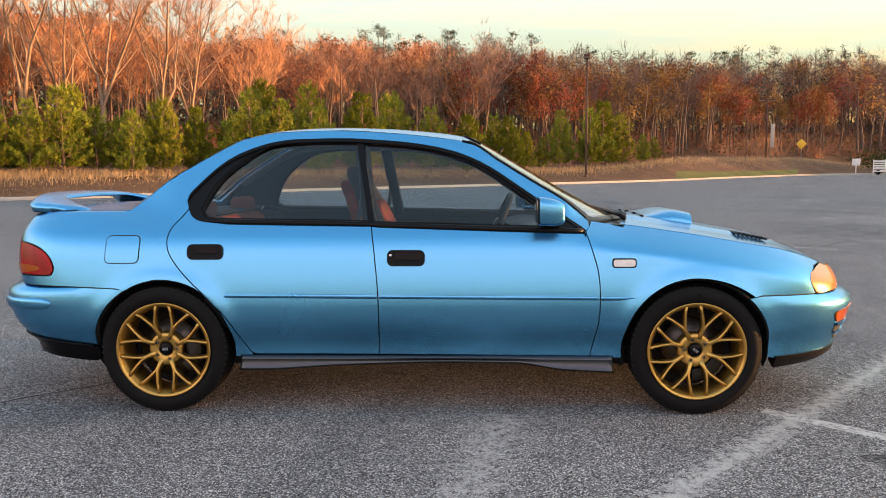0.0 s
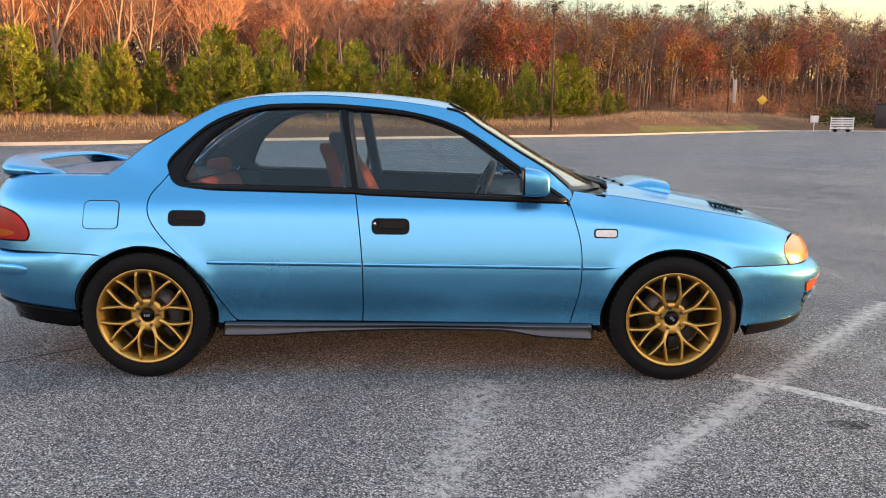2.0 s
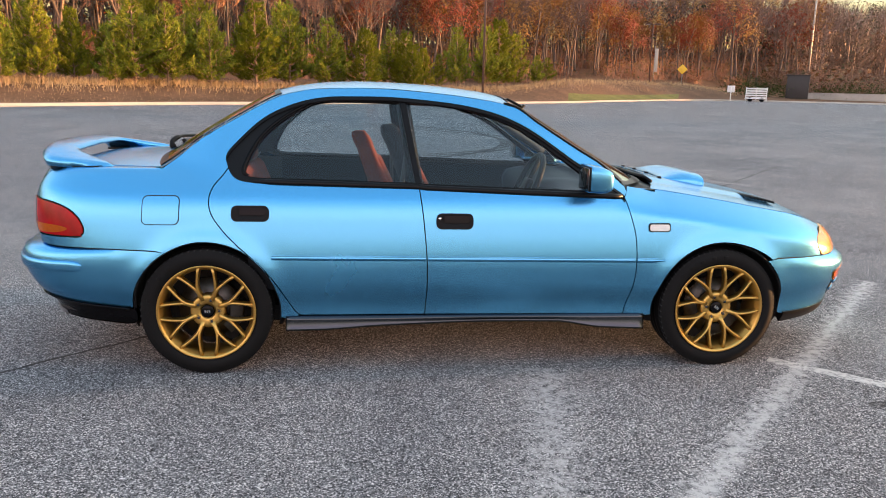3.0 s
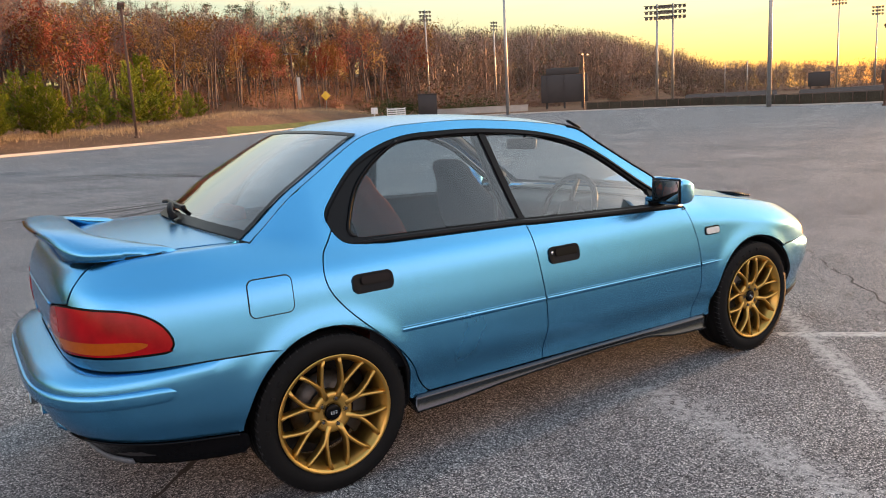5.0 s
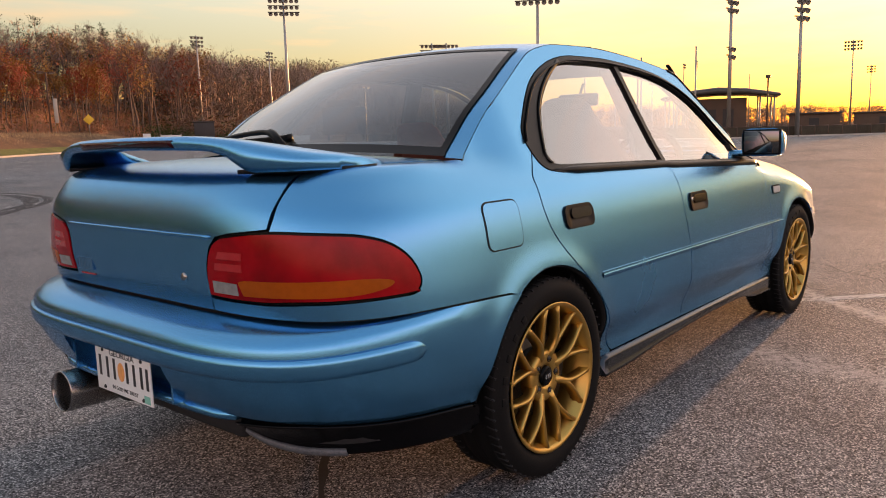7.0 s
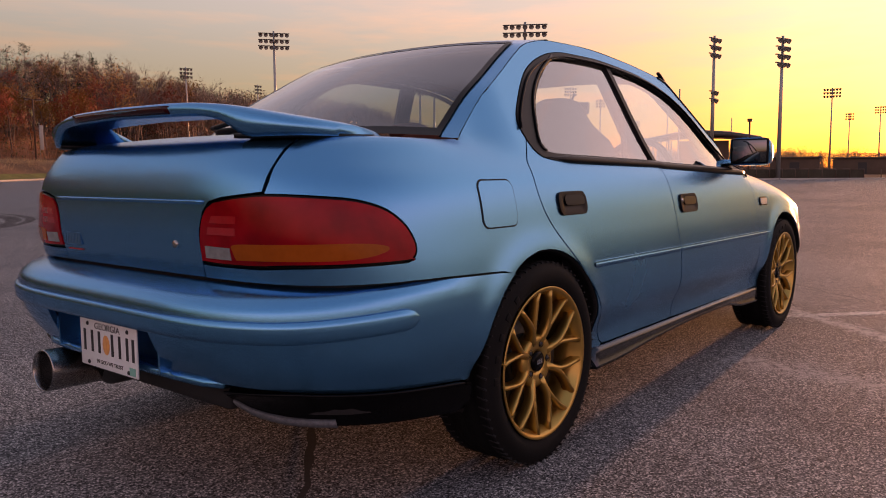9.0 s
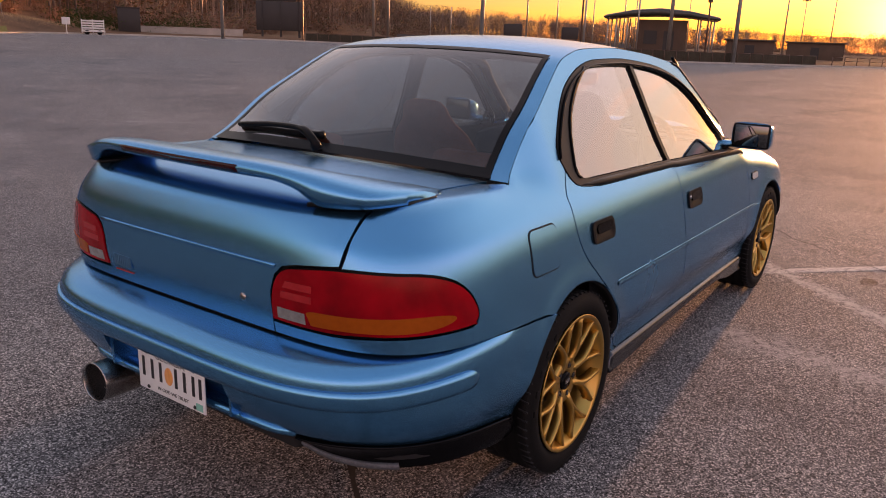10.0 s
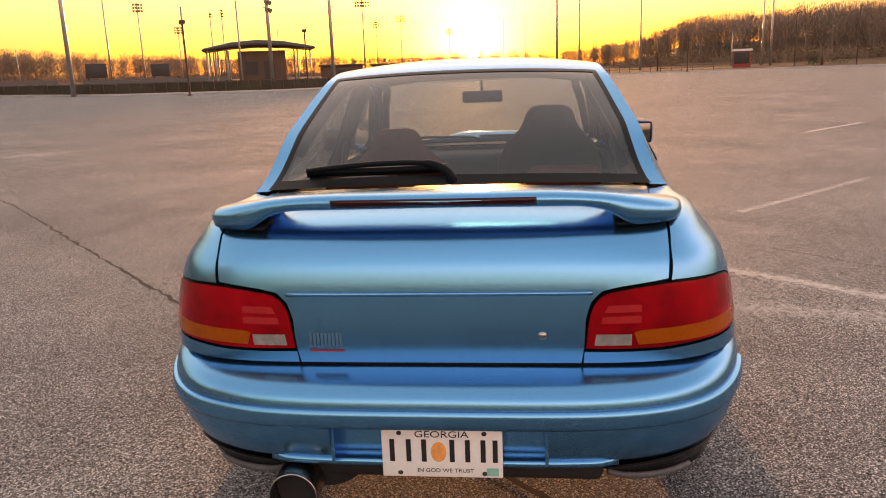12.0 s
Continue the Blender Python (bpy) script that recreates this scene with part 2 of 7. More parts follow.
# ---- materials ----
def mat(name, base, rough=0.5, metal=0.0, vary=0.12, scale=3.0, fine=60.0, bump=0.0, bump_scale=None, coat=0.0, coat_rough=0.05, spec=0.5, second=None):
    """A surface with colour variation at two scales, uneven gloss and fine relief."""
    m = bpy.data.materials.new(name)
    m.use_nodes = True
    n, l = m.node_tree.nodes, m.node_tree.links
    b = n["Principled BSDF"]
    co = n.new("ShaderNodeTexCoord")
    a = n.new("ShaderNodeTexNoise")
    a.inputs["Scale"].default_value, a.inputs["Detail"].default_value = scale, 5.0
    f = n.new("ShaderNodeTexNoise")
    f.inputs["Scale"].default_value, f.inputs["Detail"].default_value = fine, 3.0
    l.new(co.outputs["Object"], a.inputs["Vector"])
    l.new(co.outputs["Object"], f.inputs["Vector"])
    add = n.new("ShaderNodeMath")
    add.operation = "ADD"
    l.new(a.outputs["Fac"], add.inputs[0])
    l.new(f.outputs["Fac"], add.inputs[1])
    ramp = n.new("ShaderNodeMapRange")
    ramp.inputs["From Min"].default_value, ramp.inputs["From Max"].default_value = 0.65, 1.35
    l.new(add.outputs[0], ramp.inputs["Value"])
    mix = n.new("ShaderNodeMix")
    mix.data_type = "RGBA"
    dark = tuple(c * (1 - vary) for c in base)
    light = second or tuple(min(1, c * (1 + vary)) for c in base)
    mix.inputs["A"].default_value, mix.inputs["B"].default_value = (*dark, 1), (*light, 1)
    l.new(ramp.outputs["Result"], mix.inputs["Factor"])
    l.new(mix.outputs["Result"], b.inputs["Base Color"])
    rr = n.new("ShaderNodeMapRange")
    rr.inputs["To Min"].default_value, rr.inputs["To Max"].default_value = rough * 0.88, min(1, rough * 1.12)
    l.new(a.outputs["Fac"], rr.inputs["Value"])
    l.new(rr.outputs["Result"], b.inputs["Roughness"])
    b.inputs["Metallic"].default_value = metal
    b.inputs["Specular IOR Level"].default_value = spec
    b.inputs["Coat Weight"].default_value, b.inputs["Coat Roughness"].default_value = coat, coat_rough
    if bump:
        g = n.new("ShaderNodeBump")
        g.inputs["Strength"].default_value = bump
        g.inputs["Distance"].default_value = 0.01
        s = f
        if bump_scale:
            s = n.new("ShaderNodeTexNoise")
            s.inputs["Scale"].default_value, s.inputs["Detail"].default_value = bump_scale, 4.0
            l.new(co.outputs["Object"], s.inputs["Vector"])
        l.new(s.outputs["Fac"], g.inputs["Height"])
        l.new(g.outputs["Normal"], b.inputs["Normal"])
    return m


def glass(name, tint, rough=0.01, gloss=1.0, base=0.03, grow=2.5):
    """A thin pane: clear with a tint, and a mirror at shallow angles."""
    m = bpy.data.materials.new(name)
    m.use_nodes = True
    n, l = m.node_tree.nodes, m.node_tree.links
    n.remove(n["Principled BSDF"])
    clear, shine, mix = n.new("ShaderNodeBsdfTransparent"), n.new("ShaderNodeBsdfGlossy"), n.new("ShaderNodeMixShader")
    clear.inputs["Color"].default_value = (*tint, 1)
    shine.inputs["Color"].default_value, shine.inputs["Roughness"].default_value = (gloss, gloss, gloss, 1), rough
    edge = n.new("ShaderNodeLayerWeight")
    edge.inputs["Blend"].default_value = 0.5
    power = n.new("ShaderNodeMath")
    power.operation = "POWER"
    power.inputs[1].default_value = grow
    l.new(edge.outputs["Facing"], power.inputs[0])
    fr = n.new("ShaderNodeMapRange")
    fr.inputs["To Min"].default_value, fr.inputs["To Max"].default_value = base, 0.95
    l.new(power.outputs[0], fr.inputs["Value"])
    l.new(fr.outputs["Result"], mix.inputs[0])
    l.new(clear.outputs[0], mix.inputs[1])
    l.new(shine.outputs[0], mix.inputs[2])
    l.new(mix.outputs[0], n["Material Output"].inputs["Surface"])
    return m


PAINT = mat("satin_blue_paint", (0.072, 0.340, 0.60), 0.26, 0.97, vary=0.035, scale=2.0, fine=900.0, coat=0.7, coat_rough=0.24)
PAINT.node_tree.nodes["Principled BSDF"].inputs["Specular Tint"].default_value = (0.40, 0.60, 0.82, 1)
PAINT.node_tree.nodes["Principled BSDF"].inputs["Coat IOR"].default_value = 1.65
SKIRT = mat("grey_sill_plastic", (0.034, 0.043, 0.053), 0.22, 0.92, vary=0.12, scale=5.0, fine=300.0, coat=0.4, coat_rough=0.25)
SCUFF = mat("scuffed_grey_plastic", (0.10, 0.105, 0.115), 0.6, vary=0.45, scale=14.0, fine=160.0, bump=0.1)
TRIM = mat("black_rubber_trim", (0.0035, 0.0035, 0.004), 0.38, spec=0.16, vary=0.2, scale=8.0, fine=400.0)
PLASTIC = mat("black_plastic", (0.0045, 0.0045, 0.005), 0.42, spec=0.12, vary=0.2, scale=12.0, fine=500.0, bump=0.03)
GLOSSY = mat("gloss_black", (0.003, 0.003, 0.0035), 0.18, spec=0.10, vary=0.1)
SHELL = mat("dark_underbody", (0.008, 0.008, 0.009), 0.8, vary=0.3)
RUBBER = mat("tyre_rubber", (0.0055, 0.0055, 0.0056), 0.70, spec=0.14, vary=0.25, scale=9.0, fine=250.0, bump=0.06)
GOLD = mat("satin_gold_alloy", (0.53, 0.325, 0.085), 0.36, 0.90, vary=0.06, scale=8.0, fine=600.0)
STEEL = mat("brushed_steel", (0.34, 0.33, 0.32), 0.26, 1.0, vary=0.12, scale=6.0, fine=150.0)
DISC = mat("brake_disc_steel", (0.07, 0.066, 0.06), 0.42, 1.0, vary=0.3, scale=20.0)
IRON = mat("cast_brake_parts", (0.045, 0.045, 0.045), 0.55, 0.6, vary=0.3)
LENS_RED = mat("red_lens", (0.19, 0.0015, 0.004), 0.16, vary=0.35, scale=2.5, fine=9.0, second=(0.42, 0.004, 0.009), bump=0.02, bump_scale=160.0, coat=0.15, coat_rough=0.02, spec=0.12)
LENS_BRIGHT = mat("bright_red_reflector", (0.38, 0.010, 0.012), 0.14, vary=0.1, coat=0.45, coat_rough=0.02)
LENS_DARK = mat("smoked_red_lens", (0.03, 0.002, 0.003), 0.2, vary=0.15, scale=14.0, coat=0.2, spec=0.2)
LENS_AMBER = mat("amber_lens", (0.33, 0.068, 0.005), 0.14, vary=0.12, scale=14.0, coat=0.15, coat_rough=0.02, spec=0.12)
LENS_CLEAR = mat("clear_ribbed_lens", (0.24, 0.23, 0.215), 0.15, vary=0.2, scale=30.0, coat=0.6, coat_rough=0.02)
# amber base colour stands in for the low sun's glow on the lens
HEADLAMP = mat("sun_tinted_headlamp", (0.42, 0.15, 0.025), 0.24, 0.1, vary=0.12, coat=0.35, coat_rough=0.03)
LENS_SIDE = mat("clear_side_lens", (0.62, 0.61, 0.58), 0.18, vary=0.15, scale=40.0, coat=0.5, coat_rough=0.03)
PLATE = mat("plate_white", (0.78, 0.78, 0.76), 0.32, vary=0.05, scale=10.0, coat=0.2)
PLATE_PEACH = mat("plate_orange", (0.85, 0.36, 0.10), 0.35, vary=0.15, scale=30.0)
PLATE_INK = mat("plate_black_ink", (0.015, 0.015, 0.016), 0.4)
STICKER = mat("plate_sticker_green", (0.20, 0.50, 0.40), 0.4)
MIRROR = mat("mirror_glass", (0.18, 0.175, 0.17), 0.02, 1.0, vary=0.01)
FABRIC = mat("dark_seat_fabric", (0.030, 0.030, 0.034), 0.92, vary=0.25, scale=12.0, fine=90.0, bump=0.02, spec=0.1)
SUEDE = mat("rust_seat_fabric", (0.17, 0.045, 0.028), 0.9, vary=0.25, scale=12.0, fine=90.0, bump=0.02, spec=0.1)
CABIN = mat("grey_cabin_plastic", (0.010, 0.012, 0.015), 0.6, vary=0.2, scale=8.0, bump=0.02, spec=0.15)
LINING = mat("grey_headlining", (0.030, 0.034, 0.038), 0.9, vary=0.1)
BELT = mat("seat_belt_web", (0.03, 0.03, 0.03), 0.7)
CHROME = mat("bright_metal", (0.7, 0.7, 0.7), 0.14, 1.0, vary=0.05)
WINDOW = glass("side_window_glass", (0.70, 0.79, 0.83), base=0.032, grow=1.9)
SCREEN = glass("windscreen_glass", (0.86, 0.89, 0.89), grow=3.4)
REARGLASS = glass("tinted_rear_glass", (0.40, 0.48, 0.51), base=0.05, grow=3.4)
BADGE = mat("worn_badge", (0.10, 0.26, 0.42), 0.35, 0.8)


# ---- the car ----
# x along the car (nose at +x), y across it (right side at -y), z up
AXLE_R, AXLE_F, HUB_Z = -1.26, 1.26, 0.30
ARCH = 0.339
base_half = curve((0.18, 0.742), (0.235, 0.785), (0.262, 0.7975), (0.285, 0.7978), (0.31, 0.798), (0.33, 0.8005), (0.36, 0.811), (0.40, 0.8285), (0.43, 0.8360), (0.46, 0.8385), (0.50, 0.8385), (0.56, 0.8345), (0.62, 0.827), (0.70, 0.814), (0.78, 0.799), (0.84, 0.780), (0.875, 0.760), (0.90, 0.738), (0.94, 0.714), (1.29, 0.552), (1.37, 0.512))
hood_edge = curve((0.70, 0.905), (0.92, 0.886), (1.20, 0.848), (1.47, 0.803), (1.74, 0.752), (1.90, 0.70), (2.05, 0.66))


def half(x, z):
    """Half the body's width at a station and height, before the ends round off."""
    h = base_half(z)
    w = 0.0
    if x > 0:
        w = smooth(0.66, 0.98, x)
        k = max(0.0, (z - (hood_edge(x) - 0.13)) / 0.13)
        h -= w * 0.128 * k**2.2
    else:
        h -= 0.035 * smooth(-1.20, -1.44, x) * (1 - 0.8 * smooth(-1.48, -1.72, x)) * smooth(0.90, 0.985, z)
    if x > 0.2 and z > 0.86:
        h -= 0.035 * smooth(0.25, 0.85, x) * smooth(0.86, 0.93, z) * (1 - w)
    if x < -0.5 and z > 0.95:
        h -= 0.004 * smooth(-0.5, -1.0, x) * smooth(0.95, 1.2, z)
    for ax in (AXLE_R, AXLE_F):
        r = math.hypot(x - ax, z - HUB_Z)
        h += 0.008 * math.exp(-(((r - ARCH - 0.005) / 0.045) ** 2)) * smooth(0.25, 0.4, z)
    return h


DECK = 0.95


def deck_roll(d):
    return 0.012 * (1 - math.exp(-d / 0.014))


class Shape:
    """A ring of the body: round ends joined by straight sides. Its plan is walked by p, which is x along the sides."""

    def __init__(self, rear, front, wide, back=-1.25, fore=1.30, n=4.5, m=5.5, fn=3.0, fm=3.4, ref=0.75):
        self.rear, self.front, self.wide = rear, front, wide
        self.back, self.fore, self.n, self.m, self.fn, self.fm = back, fore, n, m, fn, fm
        self.th = np.linspace(0, PI / 2, 600)
        w = wide(-1.3, ref)
        x, y = (back - rear(ref)) * np.sin(self.th) ** (2 / n), w * np.cos(self.th) ** (2 / m)
        self.sr = np.concatenate([[0], np.cumsum(np.hypot(np.diff(x), np.diff(y)))])
        w = wide(1.3, ref)
        x, y = (front(ref) - fore) * np.sin(self.th) ** (2 / fn), w * np.cos(self.th) ** (2 / fm)
        self.sf = np.concatenate([[0], np.cumsum(np.hypot(np.diff(x), np.diff(y)))])
        self.pmin, self.pmax = back - self.sr[-1], fore + self.sf[-1]

    def at(self, p, z, off=0.0):
        sign = -1.0
        if p < self.pmin:
            p, sign = 2 * self.pmin - p, 1.0
        elif p > self.pmax:
            p, sign = 2 * self.pmax - p, 1.0
        nx, ny = 0.0, 1.0
        if p < self.back:
            t = float(np.interp(self.back - p, self.sr, self.th))
            x = self.back - (self.back - self.rear(z)) * math.sin(t) ** (2 / self.n)
            y = self.wide(x, z) * max(0.0, math.cos(t)) ** (2 / self.m)
            if off:
                u, v = math.sin(t) ** (2 / self.n), max(0.0, math.cos(t)) ** (2 / self.m)
                nx, ny = -(u ** (self.n - 1)) / (self.back - self.rear(z)), v ** (self.m - 1) / max(0.1, self.wide(x, z))
        elif p > self.fore:
            t = float(np.interp(p - self.fore, self.sf, self.th))
            x = self.fore + (self.front(z) - self.fore) * math.sin(t) ** (2 / self.fn)
            y = self.wide(x, z) * max(0.0, math.cos(t)) ** (2 / self.fm)
            if off:
                u, v = math.sin(t) ** (2 / self.fn), max(0.0, math.cos(t)) ** (2 / self.fm)
                nx, ny = u ** (self.fn - 1) / (self.front(z) - self.fore), v ** (self.fm - 1) / max(0.1, self.wide(x, z))
        else:
            x, y = p, self.wide(p, z)
        if off:
            k = off / math.hypot(nx, ny)
            x, y = x + nx * k, y + ny * k
        return Vector((x, sign * y, z))

    def side(self, x, z):
        """The walk p of the point that is seen from the side at (x, z)."""
        if x < self.back:
            u = min(1.0, (self.back - x) / (self.back - self.rear(z)))
            return (self.back - float(np.interp(math.asin(u ** (self.n / 2)), self.th, self.sr)), z)
        if x > self.fore:
            u = min(1.0, (x - self.fore) / (self.front(z) - self.fore))
            return (self.fore + float(np.interp(math.asin(u ** (self.fn / 2)), self.th, self.sf)), z)
        return (x, z)

    def end(self, y, z, front=False):
        """The walk p of the point that is seen from behind (or ahead) at (y, z); y counts to the right."""
        m = self.fm if front else self.m
        w = self.wide(1.7 if front else -1.95, z)
        t = math.acos(min(1.0, (abs(y) / w)) ** (m / 2))
        if front:
            p = self.fore + float(np.interp(t, self.th, self.sf))
            return (p if y >= 0 else 2 * self.pmax - p, z)
        p = self.back - float(np.interp(t, self.th, self.sr))
        return (p if y >= 0 else 2 * self.pmin - p, z)


tail_x = curve((0.20, -2.06), (0.60, -2.095), (0.66, -2.108), (0.72, -2.116), (0.80, -2.114), (0.86, -2.104), (0.90, -2.088), (0.925, -2.074), (0.940, -2.061), (0.947, -2.050), (0.95, -2.040), (1.4, -2.02))
nose_x = curve((0.20, 2.00), (0.50, 2.08), (0.60, 2.09), (0.66, 2.075), (0.70, 2.04), (0.74, 1.99), (0.80, 1.90), (0.9, 1.80), (1.4, 1.75))
BODY = Shape(tail_x, nose_x, half)


def bumper_half(x, z):
    return half(x, min(z, 0.6)) + 0.006 * (1 - smooth(0.597, 0.606, z)) if x < 0 else half(x, min(z, 0.55)) + 0.004


rear_lip = curve((0.24, -2.045), (0.30, -2.075), (0.345, -2.125), (0.40, -2.170), (0.46, -2.200), (0.52, -2.216), (0.555, -2.216), (0.578, -2.20), (0.592, -2.172), (0.601, -2.135), (0.606, -2.10))
front_lip = curve((0.15, 2.02), (0.26, 2.09), (0.36, 2.13), (0.46, 2.16), (0.50, 2.175), (0.53, 2.165), (0.55, 2.13), (0.56, 2.09))
BUMP = Shape(rear_lip, front_lip, bumper_half, n=3.6, m=4.4, fn=2.8, fm=3.2, ref=0.5)

car = empty("car")
tagged(car, "satin light blue four-door sedan with gold mesh wheels parked on asphalt", "car")

S, E = BODY.side, BODY.end
rear_edge = [(-1.159, 0.972), (-1.185, 0.936), (-1.225, 0.885), (-1.240, 0.825), (-1.226, 0.762), (-1.180, 0.695), (-1.114, 0.627), (-1.010, 0.532), (-0.932, 0.436), (-0.880, 0.341), (-0.850, 0.295), (-0.825, 0.277)]
b_seam = [(-0.262, 0.890), (-0.244, 0.761), (-0.226, 0.568), (-0.223, 0.411), (-0.229, 0.277)]
front_edge = [(0.752, 0.858), (0.778, 0.772), (0.803, 0.680), (0.812, 0.573), (0.805, 0.439), (0.772, 0.272)]
belt = [(-1.159, 0.972), (-1.140, 0.940), (-1.105, 0.918), (-1.030, 0.906), (-0.262, 0.890), (0.752, 0.858)]
trim_out = [(-1.159, 0.972), (-1.170, 1.024), (-1.134, 1.078), (-1.009, 1.196), (-0.875, 1.264), (-0.734, 1.300), (-0.590, 1.309), (-0.335, 1.307), (0.005, 1.271), (0.257, 1.190), (0.527, 1.014), (0.725, 0.884), (0.752, 0.858)]
rail = [(-1.470, 0.965), (-1.414, 1.003), (-1.278, 1.112), (-1.148, 1.190), (-1.016, 1.266), (-0.935, 1.306), (-0.851, 1.329), (-0.738, 1.346), (-0.452, 1.353), (-0.166, 1.336), (0.004, 1.318), (0.216, 1.282), (0.340, 1.202), (0.529, 1.083), (0.661, 1.003), (0.775, 0.905)]
lamp_top = [(0.372, 0.735), (0.386, 0.775), (0.410, 0.797), (0.450, 0.808), (0.572, 0.820)]
lamp_side = [(-1.990, 0.813), (-1.925, 0.803), (-1.868, 0.782), (-1.825, 0.748), (-1.802, 0.710), (-1.798, 0.684), (-1.808, 0.666), (-1.835, 0.657)]
lamp_low = [(0.650, 0.655), (0.560, 0.650), (0.446, 0.650), (0.364, 0.653)]
LAMP = spline([E(*lamp_low[-1]), *[E(*q) for q in lamp_top], *[S(*q) for q in lamp_side], *[E(*q) for q in lamp_low]], 5)


def quarter_at(p, v):
    """The rear wing: over the shoulder it runs on inwards, flat."""
    q = BODY.at(p, v)
    if v > DECK and q.x < -1.44:
        k = smooth(-1.44, -1.50, q.x)
        d = v - DECK
        r = BODY.at(p, DECK, -d)
        r.z = DECK + deck_roll(d)
        q = q.lerp(r, k)
    return q


def shell(poly, off=0.0, step=0.022, gap=0.0, lip=0.0, shape=BODY, holes=()):
    return sheet(poly, lambda p, z: shape.at(p, z, off), step, gap, lip, holes=holes)


def put_sides(name, poly, material, label="", parent=None, **kw):
    bm = shell(poly, **kw)
    return both(name, bm, material, parent or car, label)


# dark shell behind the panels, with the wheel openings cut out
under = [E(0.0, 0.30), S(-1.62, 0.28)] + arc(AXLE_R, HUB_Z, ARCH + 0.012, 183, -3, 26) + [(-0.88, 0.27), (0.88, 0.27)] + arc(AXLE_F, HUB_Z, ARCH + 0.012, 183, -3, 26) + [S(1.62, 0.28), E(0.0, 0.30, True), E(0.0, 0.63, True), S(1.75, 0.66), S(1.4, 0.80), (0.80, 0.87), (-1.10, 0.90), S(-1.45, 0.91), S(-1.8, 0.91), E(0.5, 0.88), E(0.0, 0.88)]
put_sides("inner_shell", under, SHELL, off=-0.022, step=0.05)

# doors
rear_door = spline(rear_edge[::-1]) + spline(belt[:4])[1:] + spline(belt[3:5], 4)[1:] + spline(b_seam)
front_door = spline(b_seam[::-1]) + [belt[-1]] + spline(front_edge)
for nm, poly in (("rear_door", rear_door), ("front_door", front_door)):
    put_sides(nm, poly, PAINT, "satin blue door panel with a pressed crease", gap=0.0026, lip=0.014, step=0.02)

# quarter panel, rear pillar, roof rail and windscreen pillar in one
seam_y = curve((-2.0, 0.578), (-1.85, 0.580), (-1.65, 0.588), (-1.47, 0.612))


def lid_gap(x):
    """How far the rear wing runs inwards over the deck to the lid's seam."""
    q = BODY.at(S(x, DECK)[0], DECK)
    return max(0.002, -q.y - seam_y(x))


quarter = (
    [S(x, z) for x, z in spline(rail[::-1])]
    + [(S(x, DECK)[0], DECK + lid_gap(x)) for x in (-1.54, -1.6, -1.66, -1.72, -1.78, -1.84, -1.88)]
    + [E(0.581, 0.951), E(0.579, 0.92), E(0.577, 0.88), E(0.573, 0.822)]
    + [q for q in LAMP if q[0] > E(0.572, 0.8)[0] and q[1] > 0.66]
    + [S(-1.826, 0.656), S(-1.826, 0.608), S(-1.7, 0.606), S(-1.48, 0.598)]
    + arc(AXLE_R, HUB_Z, ARCH, 122, -6, 40)
    + [(-0.905, 0.262), (-0.845, 0.262)]
    + spline(rear_edge[::-1])[2:]
    + spline(trim_out)[1:]
    + [(0.775, 0.88)]
)
both("quarter_panel", sheet(quarter, quarter_at, 0.018, 0.0026, 0.013), PAINT, car, "satin blue rear wing and pillar panel")
finisher = [E(0.362, 0.612), E(0.364, 0.648), *[E(y, z - 0.004) for y, z in lamp_low[::-1][1:]], S(-1.822, 0.655), S(-1.822, 0.608), E(0.6, 0.610)]
put_sides("lamp_finisher", finisher, PAINT, "", gap=0.002, lip=0.012, step=0.02)

# front wing
wing = (
    spline(front_edge[::-1])
    + [(0.775, 0.885), (0.79, 0.903)]
    + [S(x, hood_edge(x)) for x in (0.85, 0.92, 1.0, 1.1, 1.2, 1.3, 1.4, 1.5, 1.6, 1.7, 1.8, 1.88)]
    + [S(1.93, 0.688), S(1.86, 0.680), S(1.815, 0.655), S(1.805, 0.62), S(1.825, 0.563), S(1.55, 0.563)]
    + arc(AXLE_F, HUB_Z, ARCH + 0.004, 48, 186, 40)
    + [(0.905, 0.262), (0.85, 0.262), (0.79, 0.266)]
)
put_sides("front_wing", wing, PAINT, "satin blue front wing", gap=0.0022, lip=0.013, step=0.02)
for ax in (AXLE_R, AXLE_F):
    rows = []
    for a in range(41):
        t = radians(-14 + 208 * a / 40)
        x, z = ax + (ARCH - 0.001) * math.cos(t), HUB_Z + (ARCH - 0.001) * math.sin(t)
        h = half(x, max(0.2, z))
        rows.append([(x, -h + 0.002, z), (x - 0.004 * math.cos(t), -h + 0.014, z - 0.004 * math.sin(t)), (x + 0.012 * math.cos(t), -h + 0.03, z + 0.012 * math.sin(t)), (x + 0.03 * math.cos(t), -0.50, z + 0.03 * math.sin(t))])
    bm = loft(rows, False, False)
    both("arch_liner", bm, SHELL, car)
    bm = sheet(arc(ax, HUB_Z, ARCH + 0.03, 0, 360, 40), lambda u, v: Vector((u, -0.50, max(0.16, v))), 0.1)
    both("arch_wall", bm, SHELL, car)

